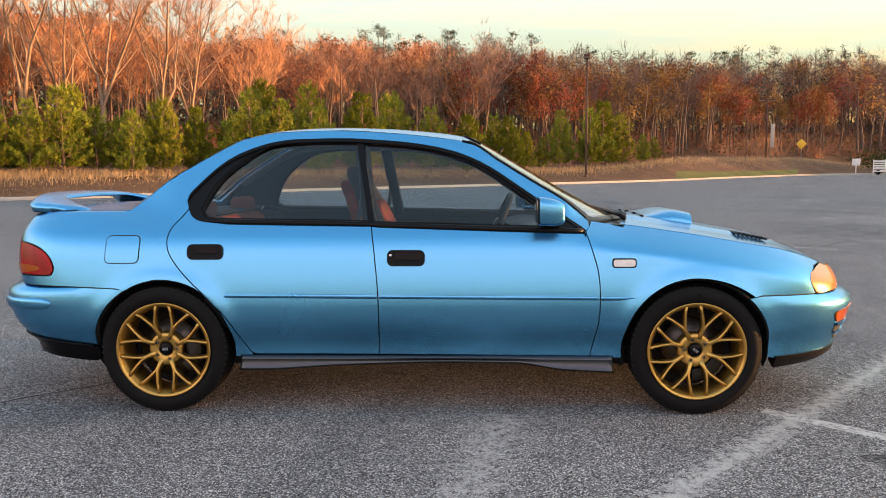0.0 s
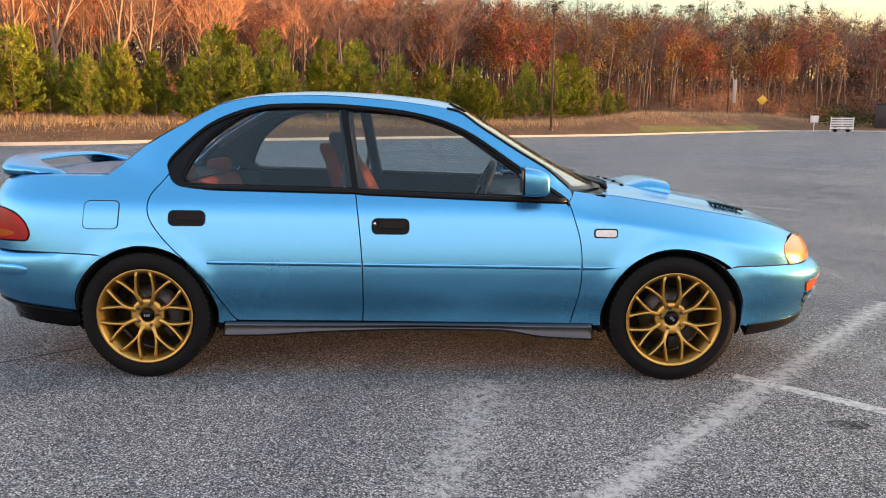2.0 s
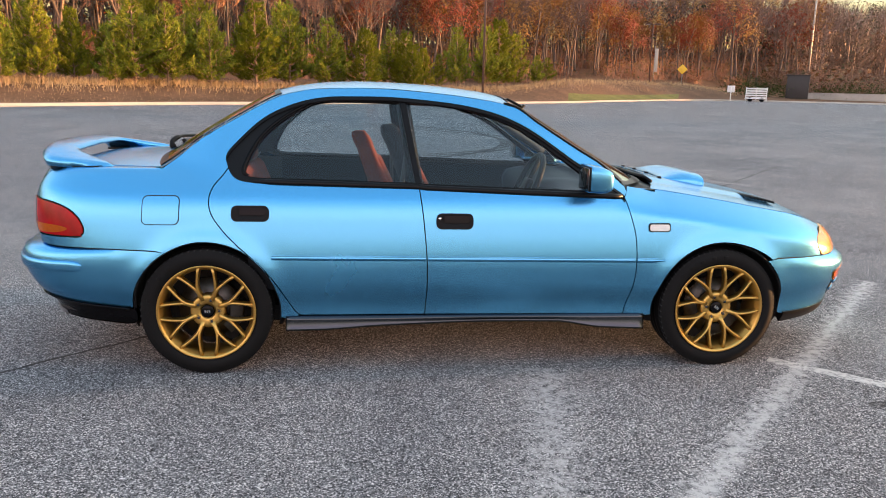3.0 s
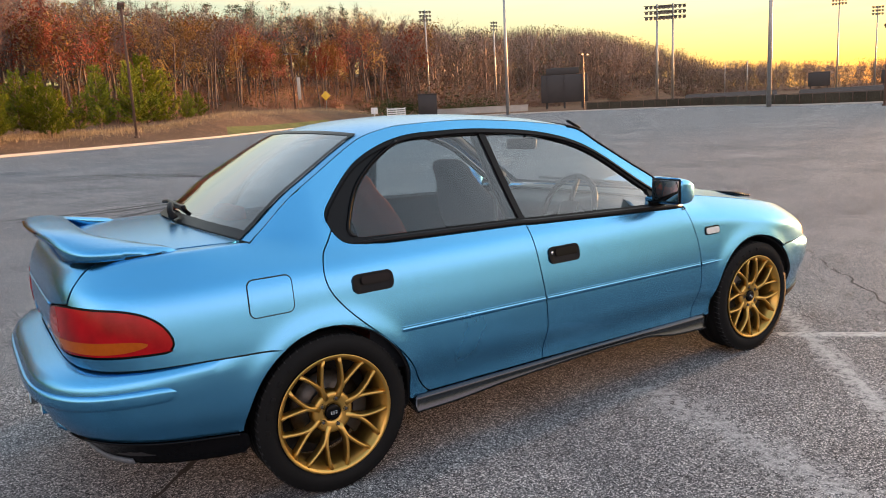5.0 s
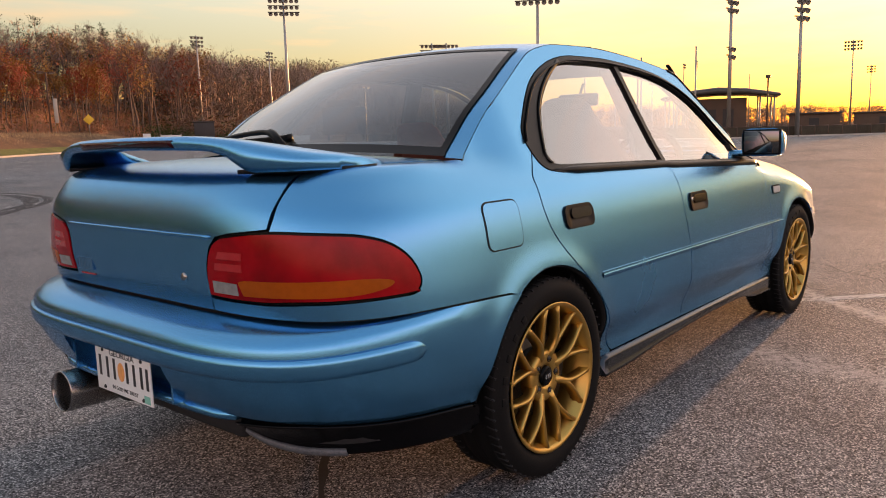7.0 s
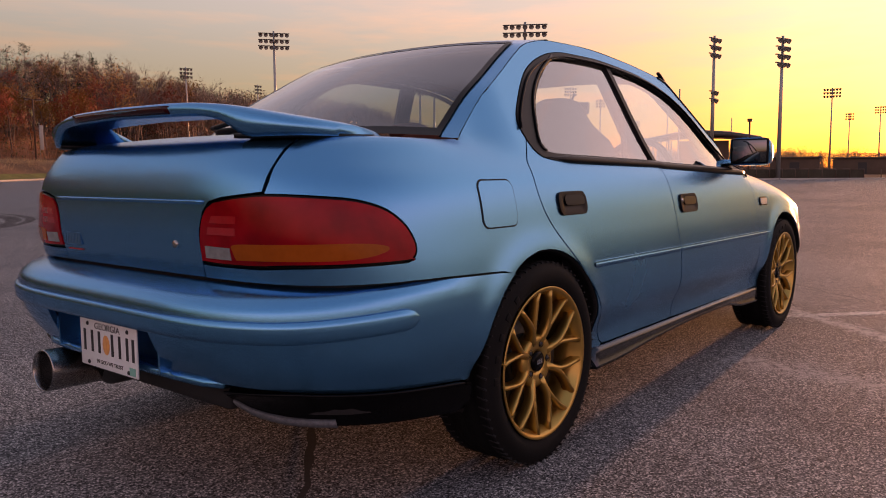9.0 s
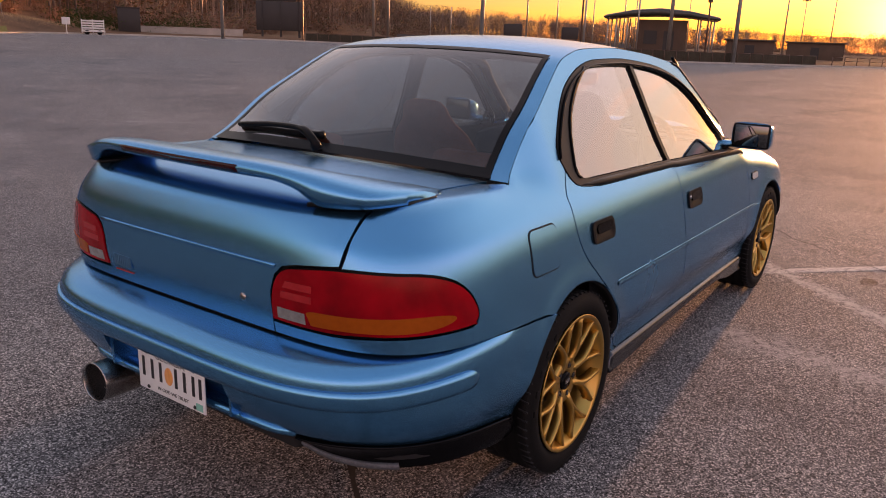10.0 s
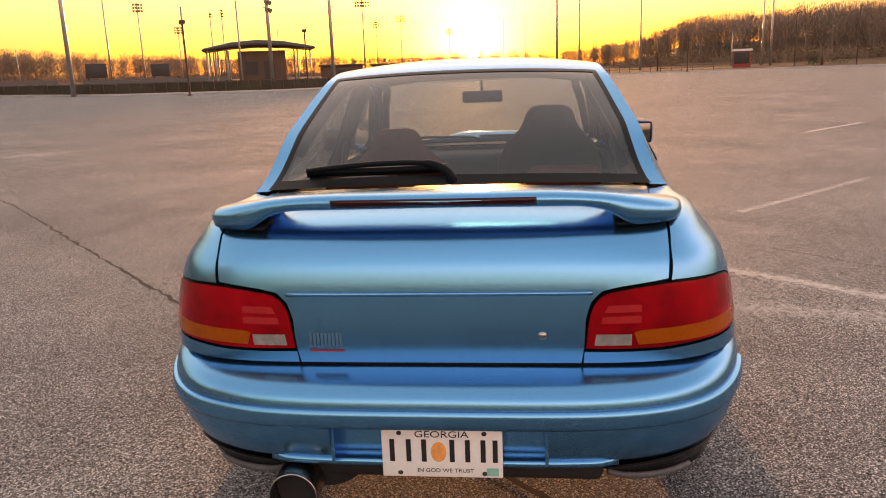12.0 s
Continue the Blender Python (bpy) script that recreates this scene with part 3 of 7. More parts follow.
# tail lamps
amber = spline([E(0.496, 0.664), E(0.62, 0.666), S(-1.97, 0.668), S(-1.90, 0.678), S(-1.873, 0.692), S(-1.90, 0.703), S(-1.97, 0.708), E(0.58, 0.706), E(0.492, 0.702), E(0.489, 0.683), E(0.496, 0.664)], 4)
white = [E(0.388, 0.664), E(0.480, 0.663), E(0.480, 0.694), E(0.391, 0.696)]
stop = [[E(0.402, 0.722), E(0.502, 0.722), E(0.502, 0.742), E(0.406, 0.742)], [E(0.410, 0.750), E(0.502, 0.750), E(0.502, 0.770), E(0.420, 0.770)]]
for bm, side_of in ((1, 0), (-1, 1)):
    def lamp_piece(poly, off, lip):
        b = shell(poly, off=off, step=0.02, gap=0.001, lip=lip)
        if bm < 0:
            o = mirrored(b)
            b.free()
            return o
        return b
    lamp = part("tail_lamp", lamp_piece(LAMP, -0.002, 0.03), GLOSSY, car, "red tail lamp with amber and clear sections")
    part("red_lens", lamp_piece([tuple(q) for q in inset_poly(clean_poly(LAMP, 0.02), 0.0035)], 0.003, 0.012), LENS_RED, lamp, "deep red lens")
    part("amber_lens", lamp_piece(amber, 0.0048, 0.004), LENS_AMBER, lamp, "amber indicator lens")
    part("clear_lens", lamp_piece(white, 0.0048, 0.004), LENS_CLEAR, lamp, "clear reversing lens")
    for q in stop:
        part("reflector", lamp_piece(q, 0.0044, 0.003), LENS_BRIGHT, lamp, "bright red reflector")


# boot lid: rear face and top in one skin
def deck_z(y, d):
    return DECK + 0.012 * (1 - math.exp(-d / 0.055)) + (0.020 * (1 - math.exp(-((max(0.0, d) / 0.10) ** 1.3))) + 0.004 * smooth(0.0, 0.42, d)) * (1 - min(1, abs(y) / 0.62) ** 2.2)


def lid_at(y, v):
    if v <= 0.95:
        return BODY.at(BODY.end(-y, v)[0], v)
    q = BODY.at(BODY.end(-y, 0.95)[0], 0.95)
    return Vector((q.x + v - 0.95, q.y, deck_z(y, v - 0.95)))


def glass_base(y):
    return -1.560 + 0.085 * (abs(y) / 0.62) ** 2.0


lid_side = [(0.360, 0.613), (0.366, 0.66), (0.368, 0.735), (0.381, 0.778), (0.406, 0.803), (0.450, 0.813), (0.569, 0.826), (0.574, 0.88), (0.576, 0.95)]
edge_x = lambda y: BODY.at(BODY.end(-y, 0.95)[0], 0.95).x
lid_top = [(seam_y(x) - 0.001, 0.95 + x - edge_x(seam_y(x))) for x in (-1.86, -1.8, -1.7, -1.6, -1.53)]
lid_front = [(y, 0.95 + glass_base(y) - edge_x(y)) for y in np.linspace(0.606, -0.606, 25)]
lid_poly = lid_side + lid_top + lid_front + [(-y, v) for y, v in (lid_side + lid_top)[::-1]]
bm = sheet(lid_poly, lid_at, 0.016, 0.0012, 0.013, flip=True)
lid = part("boot_lid", bm, PAINT, car, "satin blue boot lid with a pressed line")
both("deck_shell", sheet([(0, 0.9), (0.6, 0.9), (0.63, 1.4), (0, 1.45)], lambda y, v: lid_at(y, v) + Vector((0.02 if v < 0.95 else 0, 0, -0.022 if v >= 0.95 else -0.01)), 0.06, flip=True), SHELL, car)
rows = []
for i in range(31):
    y = 0.382 - 0.764 * i / 30
    q = lid_at(y, 0.801)
    rows.append([q + Vector((-0.004, 0, 0.004)), q + Vector((-0.0055, 0, 0)), q + Vector((-0.003, 0, -0.005)), q + Vector((0.006, 0, -0.006)), q + Vector((0.006, 0, 0.006))])
part("lid_crease", loft(rows), PAINT, lid)
lock = lathe([(0.0, -0.004), (0.010, -0.004), (0.012, 0.0), (0.012, 0.012)], 20, axis="x")
bmesh.ops.translate(lock, verts=lock.verts[:], vec=lid_at(-0.262, 0.692))
part("boot_lock", lock, STEEL, lid, "round metal boot lock")
for i in range(9):
    y = 0.325 - i * 0.0098
    q = lid_at(y, 0.68)
    part("badge_bar", box(q.x - 0.003, q.x + 0.004, y - 0.0035, y + 0.0035, 0.664, 0.70), BADGE, lid)
q = lid_at(0.28, 0.65)
part("badge_line", box(q.x - 0.0035, q.x + 0.004, 0.24, 0.33, 0.648, 0.652), LENS_BRIGHT, lid, "thin red line under the badge")

# bonnet
def hood_at(x, y):
    w = BODY.at(BODY.side(x, hood_edge(x))[0], hood_edge(x)).y
    r = min(1.0, abs(y) / max(0.05, -w))
    bulge = 0.034 * (1 - r**2.6) + 0.012 * smooth(0.72, 0.5, r) * smooth(2.0, 1.7, x)
    return Vector((x, y, hood_edge(x) + bulge - 0.05 * smooth(1.9, 2.06, x)))


hood_side = [(x, BODY.at(BODY.side(x, hood_edge(x))[0], hood_edge(x)).y) for x in (0.93, 1.0, 1.1, 1.2, 1.3, 1.4, 1.5, 1.6, 1.7, 1.8, 1.88, 1.93)]
hood_poly = hood_side + [(2.0, -0.45), (2.04, -0.25), (2.055, 0.0), (2.04, 0.25), (2.0, 0.45)] + [(x, -y) for x, y in hood_side[::-1]] + [(1.0, 0.45), (1.045, 0.2), (1.055, 0.0), (1.045, -0.2), (1.0, -0.45)]
hood = part("bonnet", sheet(hood_poly, hood_at, 0.03, 0.002, 0.014), PAINT, car, "satin blue bonnet with scoop and vents")
rows = []
for i in range(17):
    t = i / 16
    x = 1.12 + 0.265 * t
    w = 0.27 + 0.03 * t
    hgt = 0.052 * smooth(0, 0.75, t) + 0.003
    rows.append([hood_at(x, 0) * 1 + Vector((0.012 * math.cos(a) if i == 16 else 0, w * math.copysign(abs(math.cos(a)) ** 0.45, math.cos(a)), -0.015 + (hgt + 0.015) * max(0.0, math.sin(a)) ** 0.55)) for a in [PI * k / 20 for k in range(21)]])
part("bonnet_scoop", loft(rows, False), PAINT, hood, "raised intake scoop")
part("scoop_mouth", box(1.365, 1.378, -0.27, 0.27, hood_at(1.37, 0).z - 0.02, hood_at(1.37, 0).z + 0.036, 0.004), SHELL, hood)
for s in (-1, 1):
    for i in range(7):
        x, y = 1.56 + i * 0.022, s * 0.40
        z = hood_at(x, y).z
        bm = box(-0.006, 0.006, -0.085, 0.085, -0.006, 0.005, 0.002)
        bmesh.ops.transform(bm, matrix=pose(x, y, z + 0.006, 0, 38, 0), verts=bm.verts[:])
        part("vent_slat", bm, TRIM, hood)
    for y in (0.1, 0.3):
        part("washer_jet", box(1.10, 1.12, s * y - 0.008, s * y + 0.008, hood_at(1.11, y).z - 0.004, hood_at(1.11, y).z + 0.009, 0.003), PLASTIC, hood)
cowl = [(0.76, -0.66), (0.95, -0.655), (1.02, -0.45), (1.06, 0), (1.02, 0.45), (0.95, 0.655), (0.76, 0.66)]
part("scuttle", sheet(cowl, lambda x, y: Vector((x, y, 0.885 - 0.02 * smooth(0.9, 1.05, x) + 0.01 * (1 - (y / 0.66) ** 2))), 0.06), PLASTIC, car, "black scuttle grille below the windscreen")

# headlamps
head = spline([S(1.81, 0.66), S(1.80, 0.62), S(1.835, 0.566), S(1.90, 0.563), E(0.62, 0.566, True), E(0.36, 0.572, True), E(0.35, 0.60, True), E(0.36, 0.655, True), E(0.6, 0.672, True), S(1.93, 0.685), S(1.87, 0.678), S(1.81, 0.66)], 4)
put_sides("headlamp", head, HEADLAMP, "headlamp tinted amber for the low sun on its lens", gap=0.002, lip=0.02, off=0.002)
part("grille", shell([E(-0.34, 0.572, True), E(0.34, 0.572, True), E(0.34, 0.645, True), E(-0.34, 0.645, True)][::-1], off=-0.012), PLASTIC, car, "black front grille")

# rear bumper with the notch for the plate
RS, RE = BUMP.side, BUMP.end
right = [RE(0.272, 0.482), RE(0.272, 0.372), RE(0.44, 0.368), RE(0.60, 0.360), RS(-2.0, 0.352), RS(-1.86, 0.340), RS(-1.72, 0.330), RS(-1.612, 0.322)]
arch_r = [(x, z) for x, z in arc(AXLE_R, HUB_Z, ARCH + 0.002, 176, 121, 20)]
half_top = [RS(-1.50, 0.597), RS(-1.7, 0.602), RS(-1.9, 0.6045), RE(0.7, 0.606), RE(0.5, 0.606), RE(0.25, 0.606)]
mid = lambda q: (2 * BUMP.pmin - q[0], q[1])
one = right + [RS(*q) for q in arch_r] + half_top
bumper_poly = one + [(BUMP.pmin, 0.606)] + [mid(q) for q in one[::-1]]
rear_bumper = part("rear_bumper", shell(bumper_poly, shape=BUMP, step=0.02, lip=0.016), PAINT, car, "satin blue rear bumper with moulded strips")
p_end = RS(-1.812, 0.52)[0]
rows = []
for i in range(121):
    t = i / 120
    p = p_end + (2 * BUMP.pmin - 2 * p_end) * t
    e = min(1.0, min(t, 1 - t) * 120 / 3)
    e = math.sqrt(max(0.0, 1 - (1 - e) ** 2))
    side_up = 0.010 * smooth(0.55, 0.0, min(t, 1 - t) * 3.2)
    zm, hh = 0.511 + side_up, 0.0265 * max(0.25, e)
    rows.append([BUMP.at(p, zm + k * hh, o * max(0.1, e)) for k, o in ((-1.0, -0.003), (-0.985, 0.0065), (-0.90, 0.0105), (-0.4, 0.0125), (0.4, 0.0125), (0.90, 0.0105), (0.985, 0.0065), (1.0, -0.003))])
part("bumper_strip", loft(rows, False), PAINT, rear_bumper)
x = -2.112
recess = bmesh.new()
box(x, x + 0.02, -0.272, 0.272, 0.34, 0.49, into=recess)
box(-2.178, x + 0.01, 0.266, 0.274, 0.372, 0.484, into=recess)
box(-2.178, x + 0.01, -0.274, -0.266, 0.372, 0.484, into=recess)
box(-2.186, x + 0.01, -0.27, 0.27, 0.482, 0.488, into=recess)
part("plate_recess", recess, PAINT, rear_bumper)
rows = []
for i in range(41):
    y = -0.45 + 0.9 * i / 40
    e = smooth(0.45, 0.40, abs(y))
    a, b = BUMP.at(BUMP.end(-y, 0.36)[0], 0.362, 0.001), BUMP.at(BUMP.end(-y, 0.36)[0], 0.362, 0.004 + 0.010 * e)
    a.z, b.z = 0.374, 0.368
    rows.append([a, b, b + Vector((0, 0, -0.014)), a + Vector((0.012, 0, -0.024)), a + Vector((0.05, 0, -0.024)), a + Vector((0.05, 0, 0))])
part("lower_ledge", loft(rows), PAINT, rear_bumper)

# dark corner spats under the rear bumper
for s in (1, -1):
    sp = [RE(0.42, 0.322), RE(0.45, 0.286), RE(0.56, 0.266), RS(-2.0, 0.258), RS(-1.9, 0.254), RS(-1.75, 0.246), RS(-1.60, 0.240), RS(-1.585, 0.300), RS(-1.612, 0.316), RS(-1.72, 0.324), RS(-1.86, 0.334), RS(-2.0, 0.347), RE(0.60, 0.350)]
    b = shell(spline(sp, 3), off=0.004, shape=BUMP, step=0.02, lip=0.05)
    if s < 0:
        o = mirrored(b)
        b.free()
        b = o
    spat = part("corner_spat", b, GLOSSY, car, "dark scuffed corner spat")
    rows = []
    top_line = [RE(0.44, 0.338), RE(0.60, 0.350), RS(-2.0, 0.347), RS(-1.86, 0.334), RS(-1.72, 0.324), RS(-1.615, 0.316)]
    for p, z in spline(top_line, 8):
        rows.append([BUMP.at(p, z + 0.004, 0.002), BUMP.at(p, z + 0.002, 0.011), BUMP.at(p, z - 0.005, 0.012), BUMP.at(p, z - 0.010, 0.003)])
    ridge = loft(rows)
    rows = []
    for p, z in spline([RE(0.43, 0.300), RE(0.48, 0.278), RE(0.56, 0.266), RE(0.66, 0.262)], 8):
        rows.append([BUMP.at(p, z + 0.012, 0.004), BUMP.at(p, z + 0.006, 0.014), BUMP.at(p, z - 0.010, 0.012), BUMP.at(p, z - 0.012, -0.004)])
    flange = loft(rows)
    for nm, piece, m, lab in (("spat_ridge", ridge, GLOSSY, ""), ("scuffed_flange", flange, SCUFF, "grey scuffed lower edge")):
        if s < 0:
            o = mirrored(piece)
            piece.free()
            piece = o
        part(nm, piece, m, spat, lab)

# front bumper
fr = [RS(1.625, 0.262)] + [RS(*q) for q in arc(AXLE_F, HUB_Z, ARCH + 0.004, -5, 47, 20)] + [RS(1.55, 0.560), RS(1.8, 0.559), RE(0.7, 0.559, True), RE(0.4, 0.56, True), RE(0.0, 0.56, True)]
fmid = lambda q: (2 * BUMP.pmax - q[0], q[1])
fr_low = [RE(0.0, 0.285, True), RE(0.5, 0.283, True), RS(1.95, 0.279), RS(1.8, 0.270)]
poly = fr + [fmid(q) for q in fr[::-1][1:]] + [fmid(q) for q in fr_low[::-1]] + fr_low[1:]
front_bumper = part("front_bumper", shell(poly, shape=BUMP, step=0.025, lip=0.016), PAINT, car, "satin blue front bumper")
for s in (1, -1):
    def fpiece(p, off, lip):
        b = shell(p, off=off, shape=BUMP, step=0.02, lip=lip)
        if s < 0:
            o = mirrored(b)
            b.free()
            return o
        return b
    part("indicator", fpiece(spline([RS(1.962, 0.412), RS(1.950, 0.440), RS(1.958, 0.466), RE(0.60, 0.474, True), RE(0.46, 0.474, True), RE(0.46, 0.418, True), RS(1.962, 0.412)], 3), 0.006, 0.01), LENS_AMBER, front_bumper, "orange front indicator")
    part("fog_opening", fpiece([RS(1.960, 0.398), RS(1.962, 0.355), RS(2.0, 0.308), RE(0.45, 0.312, True), RE(0.45, 0.402, True)], 0.003, 0.01), SHELL, front_bumper)
    for z in (0.398, 0.352):
        part("opening_bar", fpiece([RS(1.965, z - 0.008), RE(0.45, z - 0.008, True), RE(0.45, z + 0.006, True), RS(1.965, z + 0.006)], 0.012, 0.016), PAINT, front_bumper)
poly = [RS(1.64, 0.268), RS(1.64, 0.205), RS(1.8, 0.222), RS(1.95, 0.245), RE(0.5, 0.250, True), RE(0, 0.25, True), RE(0, 0.29, True), RE(0.5, 0.288, True), RS(1.95, 0.284), RS(1.8, 0.275)]
both("front_lip", shell(poly, off=0.006, shape=BUMP, lip=0.05), PLASTIC, car, "black front lip")

# sill skirt
sill_low = curve((-0.895, 0.200), (-0.75, 0.202), (-0.42, 0.222), (0.12, 0.238), (0.42, 0.235), (0.65, 0.203), (0.88, 0.192))
rows = []
for i in range(61):
    x = -0.897 + 1.777 * i / 60
    zb = sill_low(x)
    h = half(x, 0.285) + 0.003
    rows.append([(x, -h + 0.035, 0.277), (x, -h + 0.004, 0.275), (x, -h - 0.009, 0.267), (x, -h - 0.012, 0.254), (x, -h - 0.008, zb + 0.018), (x, -h - 0.014, zb + 0.012), (x, -h - 0.013, zb + 0.002), (x, -h + 0.004, zb), (x, -h + 0.12, zb + 0.02), (x, -h + 0.12, 0.277)])
both("sill_skirt", loft(rows), SKIRT, car, "grey side skirt with a wavy lower edge")

# floor and underside
fl = box(-1.95, 1.90, -0.58, 0.58, 0.245, 0.275, 0.01)
part("floor_pan", fl, SHELL, car)
part("rear_crossbeam", box(-2.08, -1.70, -0.42, 0.42, 0.275, 0.34, 0.02), SHELL, car)

# roof strip: windscreen, roof, rear window
rail_z = curve(*[(x, z) for x, z in rail])
centre_x = curve((-1.470, -1.560), (-0.93, -0.985), (-0.45, -0.45), (0.216, 0.215), (0.775, 1.030))
centre_z = curve((-1.60, 0.966), (-1.560, 0.990), (-1.40, 1.093), (-1.20, 1.215), (-1.05, 1.298), (-0.97, 1.334), (-0.85, 1.362), (-0.70, 1.380), (-0.5, 1.387), (-0.25, 1.380), (0.0, 1.360), (0.12, 1.345), (0.215, 1.322), (0.40, 1.222), (0.73, 1.030), (0.97, 0.905), (1.04, 0.882))


def strip_at(xr, w):
    zr = rail_z(xr)
    yr = BODY.at(BODY.side(xr, zr)[0], zr).y
    xc = centre_x(xr)
    k = abs(w) ** 2.3
    zc = centre_z(xc)
    return Vector((xc + (xr - xc) * k, -w * yr, zc + (zr - zc) * k))


def strip_piece(x0, x1, w0, w1, nx, nw, off=0.0, into=None):
    bm = into or bmesh.new()
    grid = []
    for i in range(nx + 1):
        grid.append([strip_at(x0 + (x1 - x0) * i / nx, w0 + (w1 - w0) * j / nw) for j in range(nw + 1)])
    vs = []
    for i in range(nx + 1):
        row = []
        for j in range(nw + 1):
            q = grid[i][j]
            if off:
                du = grid[min(i + 1, nx)][j] - grid[max(i - 1, 0)][j]
                dv = grid[i][min(j + 1, nw)] - grid[i][max(j - 1, 0)]
                q = q + du.cross(dv).normalized() * off
            row.append(bm.verts.new(q))
        vs.append(row)
    for i in range(nx):
        for j in range(nw):
            bm.faces.new([vs[i][j], vs[i + 1][j], vs[i + 1][j + 1], vs[i][j + 1]]).smooth = True
    return bm


X_TOP, X_BACK = 0.205, -0.915
roof = part("roof", strip_piece(X_BACK, X_TOP, -1, 1, 30, 36), PAINT, car, "satin blue roof panel")
part("headlining", strip_piece(X_BACK, X_TOP, -0.97, 0.97, 14, 16, -0.03), LINING, car)
part("windscreen", strip_piece(X_TOP + 0.02, 0.765, -0.955, 0.955, 16, 24, 0.004), SCREEN, car, "clear windscreen")
part("rear_window", strip_piece(-1.462, X_BACK - 0.018, -0.905, 0.905, 20, 28, 0.004), REARGLASS, car, "tinted rear window")
for s in (-1, 1):
    a, b = sorted((s * 0.915, s * 1.0))
    part("pillar_skin", strip_piece(-1.470, X_BACK, a, b, 24, 4, 0.0), PAINT, car)
for nm, x0, x1 in (("windscreen_seal", X_TOP, 0.775), ("rear_window_seal", -1.470, X_BACK)):
    bm = bmesh.new()
    w0, w1 = (0.94, 1.0) if nm == "windscreen_seal" else (0.89, 0.922)
    strip_piece(x0, x1, -w1, -w0, 24, 3, 0.005, bm)
    strip_piece(x0, x1, w0, w1, 24, 3, 0.005, bm)
    a, b = (x0, x0 + 0.03) if nm == "windscreen_seal" else (x1 - 0.024, x1)
    strip_piece(a, b, -w0 - 0.01, w0 + 0.01, 3, 30, 0.006, bm)
    a, b = (x1 - 0.03, x1) if nm == "windscreen_seal" else (x0, x0 + 0.035)
    strip_piece(a, b, -w0 - 0.01, w0 + 0.01, 3, 30, 0.005, bm)
    part(nm, bm, TRIM, car, "black rubber window seal")
for s in (-1, 1):
    rows = []
    for i in range(49):
        x = 0.17 + (0.76 - 0.17) * i / 48
        q = strip_at(x, s * 0.992)
        o = Vector((0, 0.007 * s, 0))
        rows.append([q + Vector((0, 0, 0.006)) - o, q + Vector((0, 0, 0.006)) + o * 0.6, q + o * 1.4 + Vector((0, 0, -0.004)), q - o + Vector((0, 0, -0.004))])
    part("drip_moulding", loft(rows), TRIM, car)
    bm = box(-0.045, 0.045, -0.008, 0.008, 0, 0.012, 0.004)
    q = strip_at(0.20, s * 0.985)
    bmesh.ops.transform(bm, matrix=pose(q.x + 0.02, q.y, q.z + 0.005, 0, 26, 0), verts=bm.verts[:])
    part("roof_rack_cap", bm, TRIM, car)

# side windows and their black surround
def green(poly, off, step=0.03, gap=0.0, lip=0.0, holes=()):
    return shell(poly, off=off, step=step, gap=gap, lip=lip, holes=holes)


opening = spline(trim_out) + [belt[4]] + spline(belt[:4])[::-1]
pane_r = spline([(-1.078, 0.948), (-1.074, 0.985), (-1.006, 1.105), (-0.900, 1.199), (-0.765, 1.275), (-0.62, 1.288), (-0.353, 1.286)], 5) + spline([(-0.353, 1.286), (-0.280, 0.914)], 6)[1:] + [(-1.02, 0.929), (-1.062, 0.934)]
pane_f = [(-0.250, 0.910), (-0.322, 1.285), (-0.164, 1.280)] + spline([(-0.164, 1.280), (0.005, 1.252), (0.250, 1.165), (0.518, 0.985), (0.560, 0.956)], 5)[1:] + [(0.560, 0.886)]
put_sides("window_surround", opening, TRIM, "black window surround", off=0.003, step=0.03, lip=0.02, holes=(pane_r, pane_f))
put_sides("rear_pane", pane_r, WINDOW, "clear rear door window", off=-0.008, step=0.05)
put_sides("front_pane", pane_f, WINDOW, "clear front door window", off=-0.008, step=0.05)
# a narrow shiny frame round the back edge of the rear pane
rows = []
for x, z in spline([(-1.070, 0.938), (-1.087, 0.950), (-1.083, 0.987), (-1.016, 1.109), (-0.908, 1.206), (-0.770, 1.283)], 7):
    q = BODY.at(x, z, 0.003)
    out = Vector((-0.55, 0, 0.45)) if z > 0.96 else Vector((-0.7, 0, -0.2))
    rows.append([q + out * 0.014, q + out * 0.008 + Vector((0, -0.005, 0)), q - out * 0.008 + Vector((0, -0.003, 0)), q - out * 0.014 + Vector((0, 0.010, 0))])
both("pane_frame", loft(rows), GLOSSY, car, "narrow gloss black window frame")
for pts in (trim_out[1:],):
    dense = spline(pts, 8)
    rows = []
    for x, z in dense:
        q = BODY.at(BODY.side(x, z - 0.016)[0], z - 0.016, 0.006)
        rows.append([q + Vector((0, -0.004, 0.004)), q + Vector((0, -0.006, -0.001)), q + Vector((0, 0.002, -0.005)), q + Vector((0, 0.004, 0.003))])
    both("window_moulding", loft(rows), GLOSSY, car)
rows = []
for k in range(41):
    x = -1.09 + 1.83 * k / 40
    z = 0.9095 - 0.0163 * (x + 1.03) / 0.77 if x < -0.262 else 0.890 - 0.0316 * (x + 0.262)
    z += 0.004
    q = BODY.at(x, z, 0.008)
    e = 0.25 + 0.75 * smooth(0, 0.16, x + 1.09)
    rows.append([q + Vector((0, 0.010 - 0.006 * e, 0.012 * e)), q + Vector((0, 0.009 - 0.014 * e, 0.007 * e)), q + Vector((0, 0.009 - 0.016 * e, -0.006 * e)), q + Vector((0, 0.009 - 0.013 * e, -0.013 * e)), q + Vector((0, 0.010 - 0.002 * e, -0.015 * e))])
both("belt_moulding", loft(rows), TRIM, car, "black belt moulding")
sail = [(0.565, 0.886), (0.565, 0.958), (0.66, 0.905), (0.735, 0.862)]
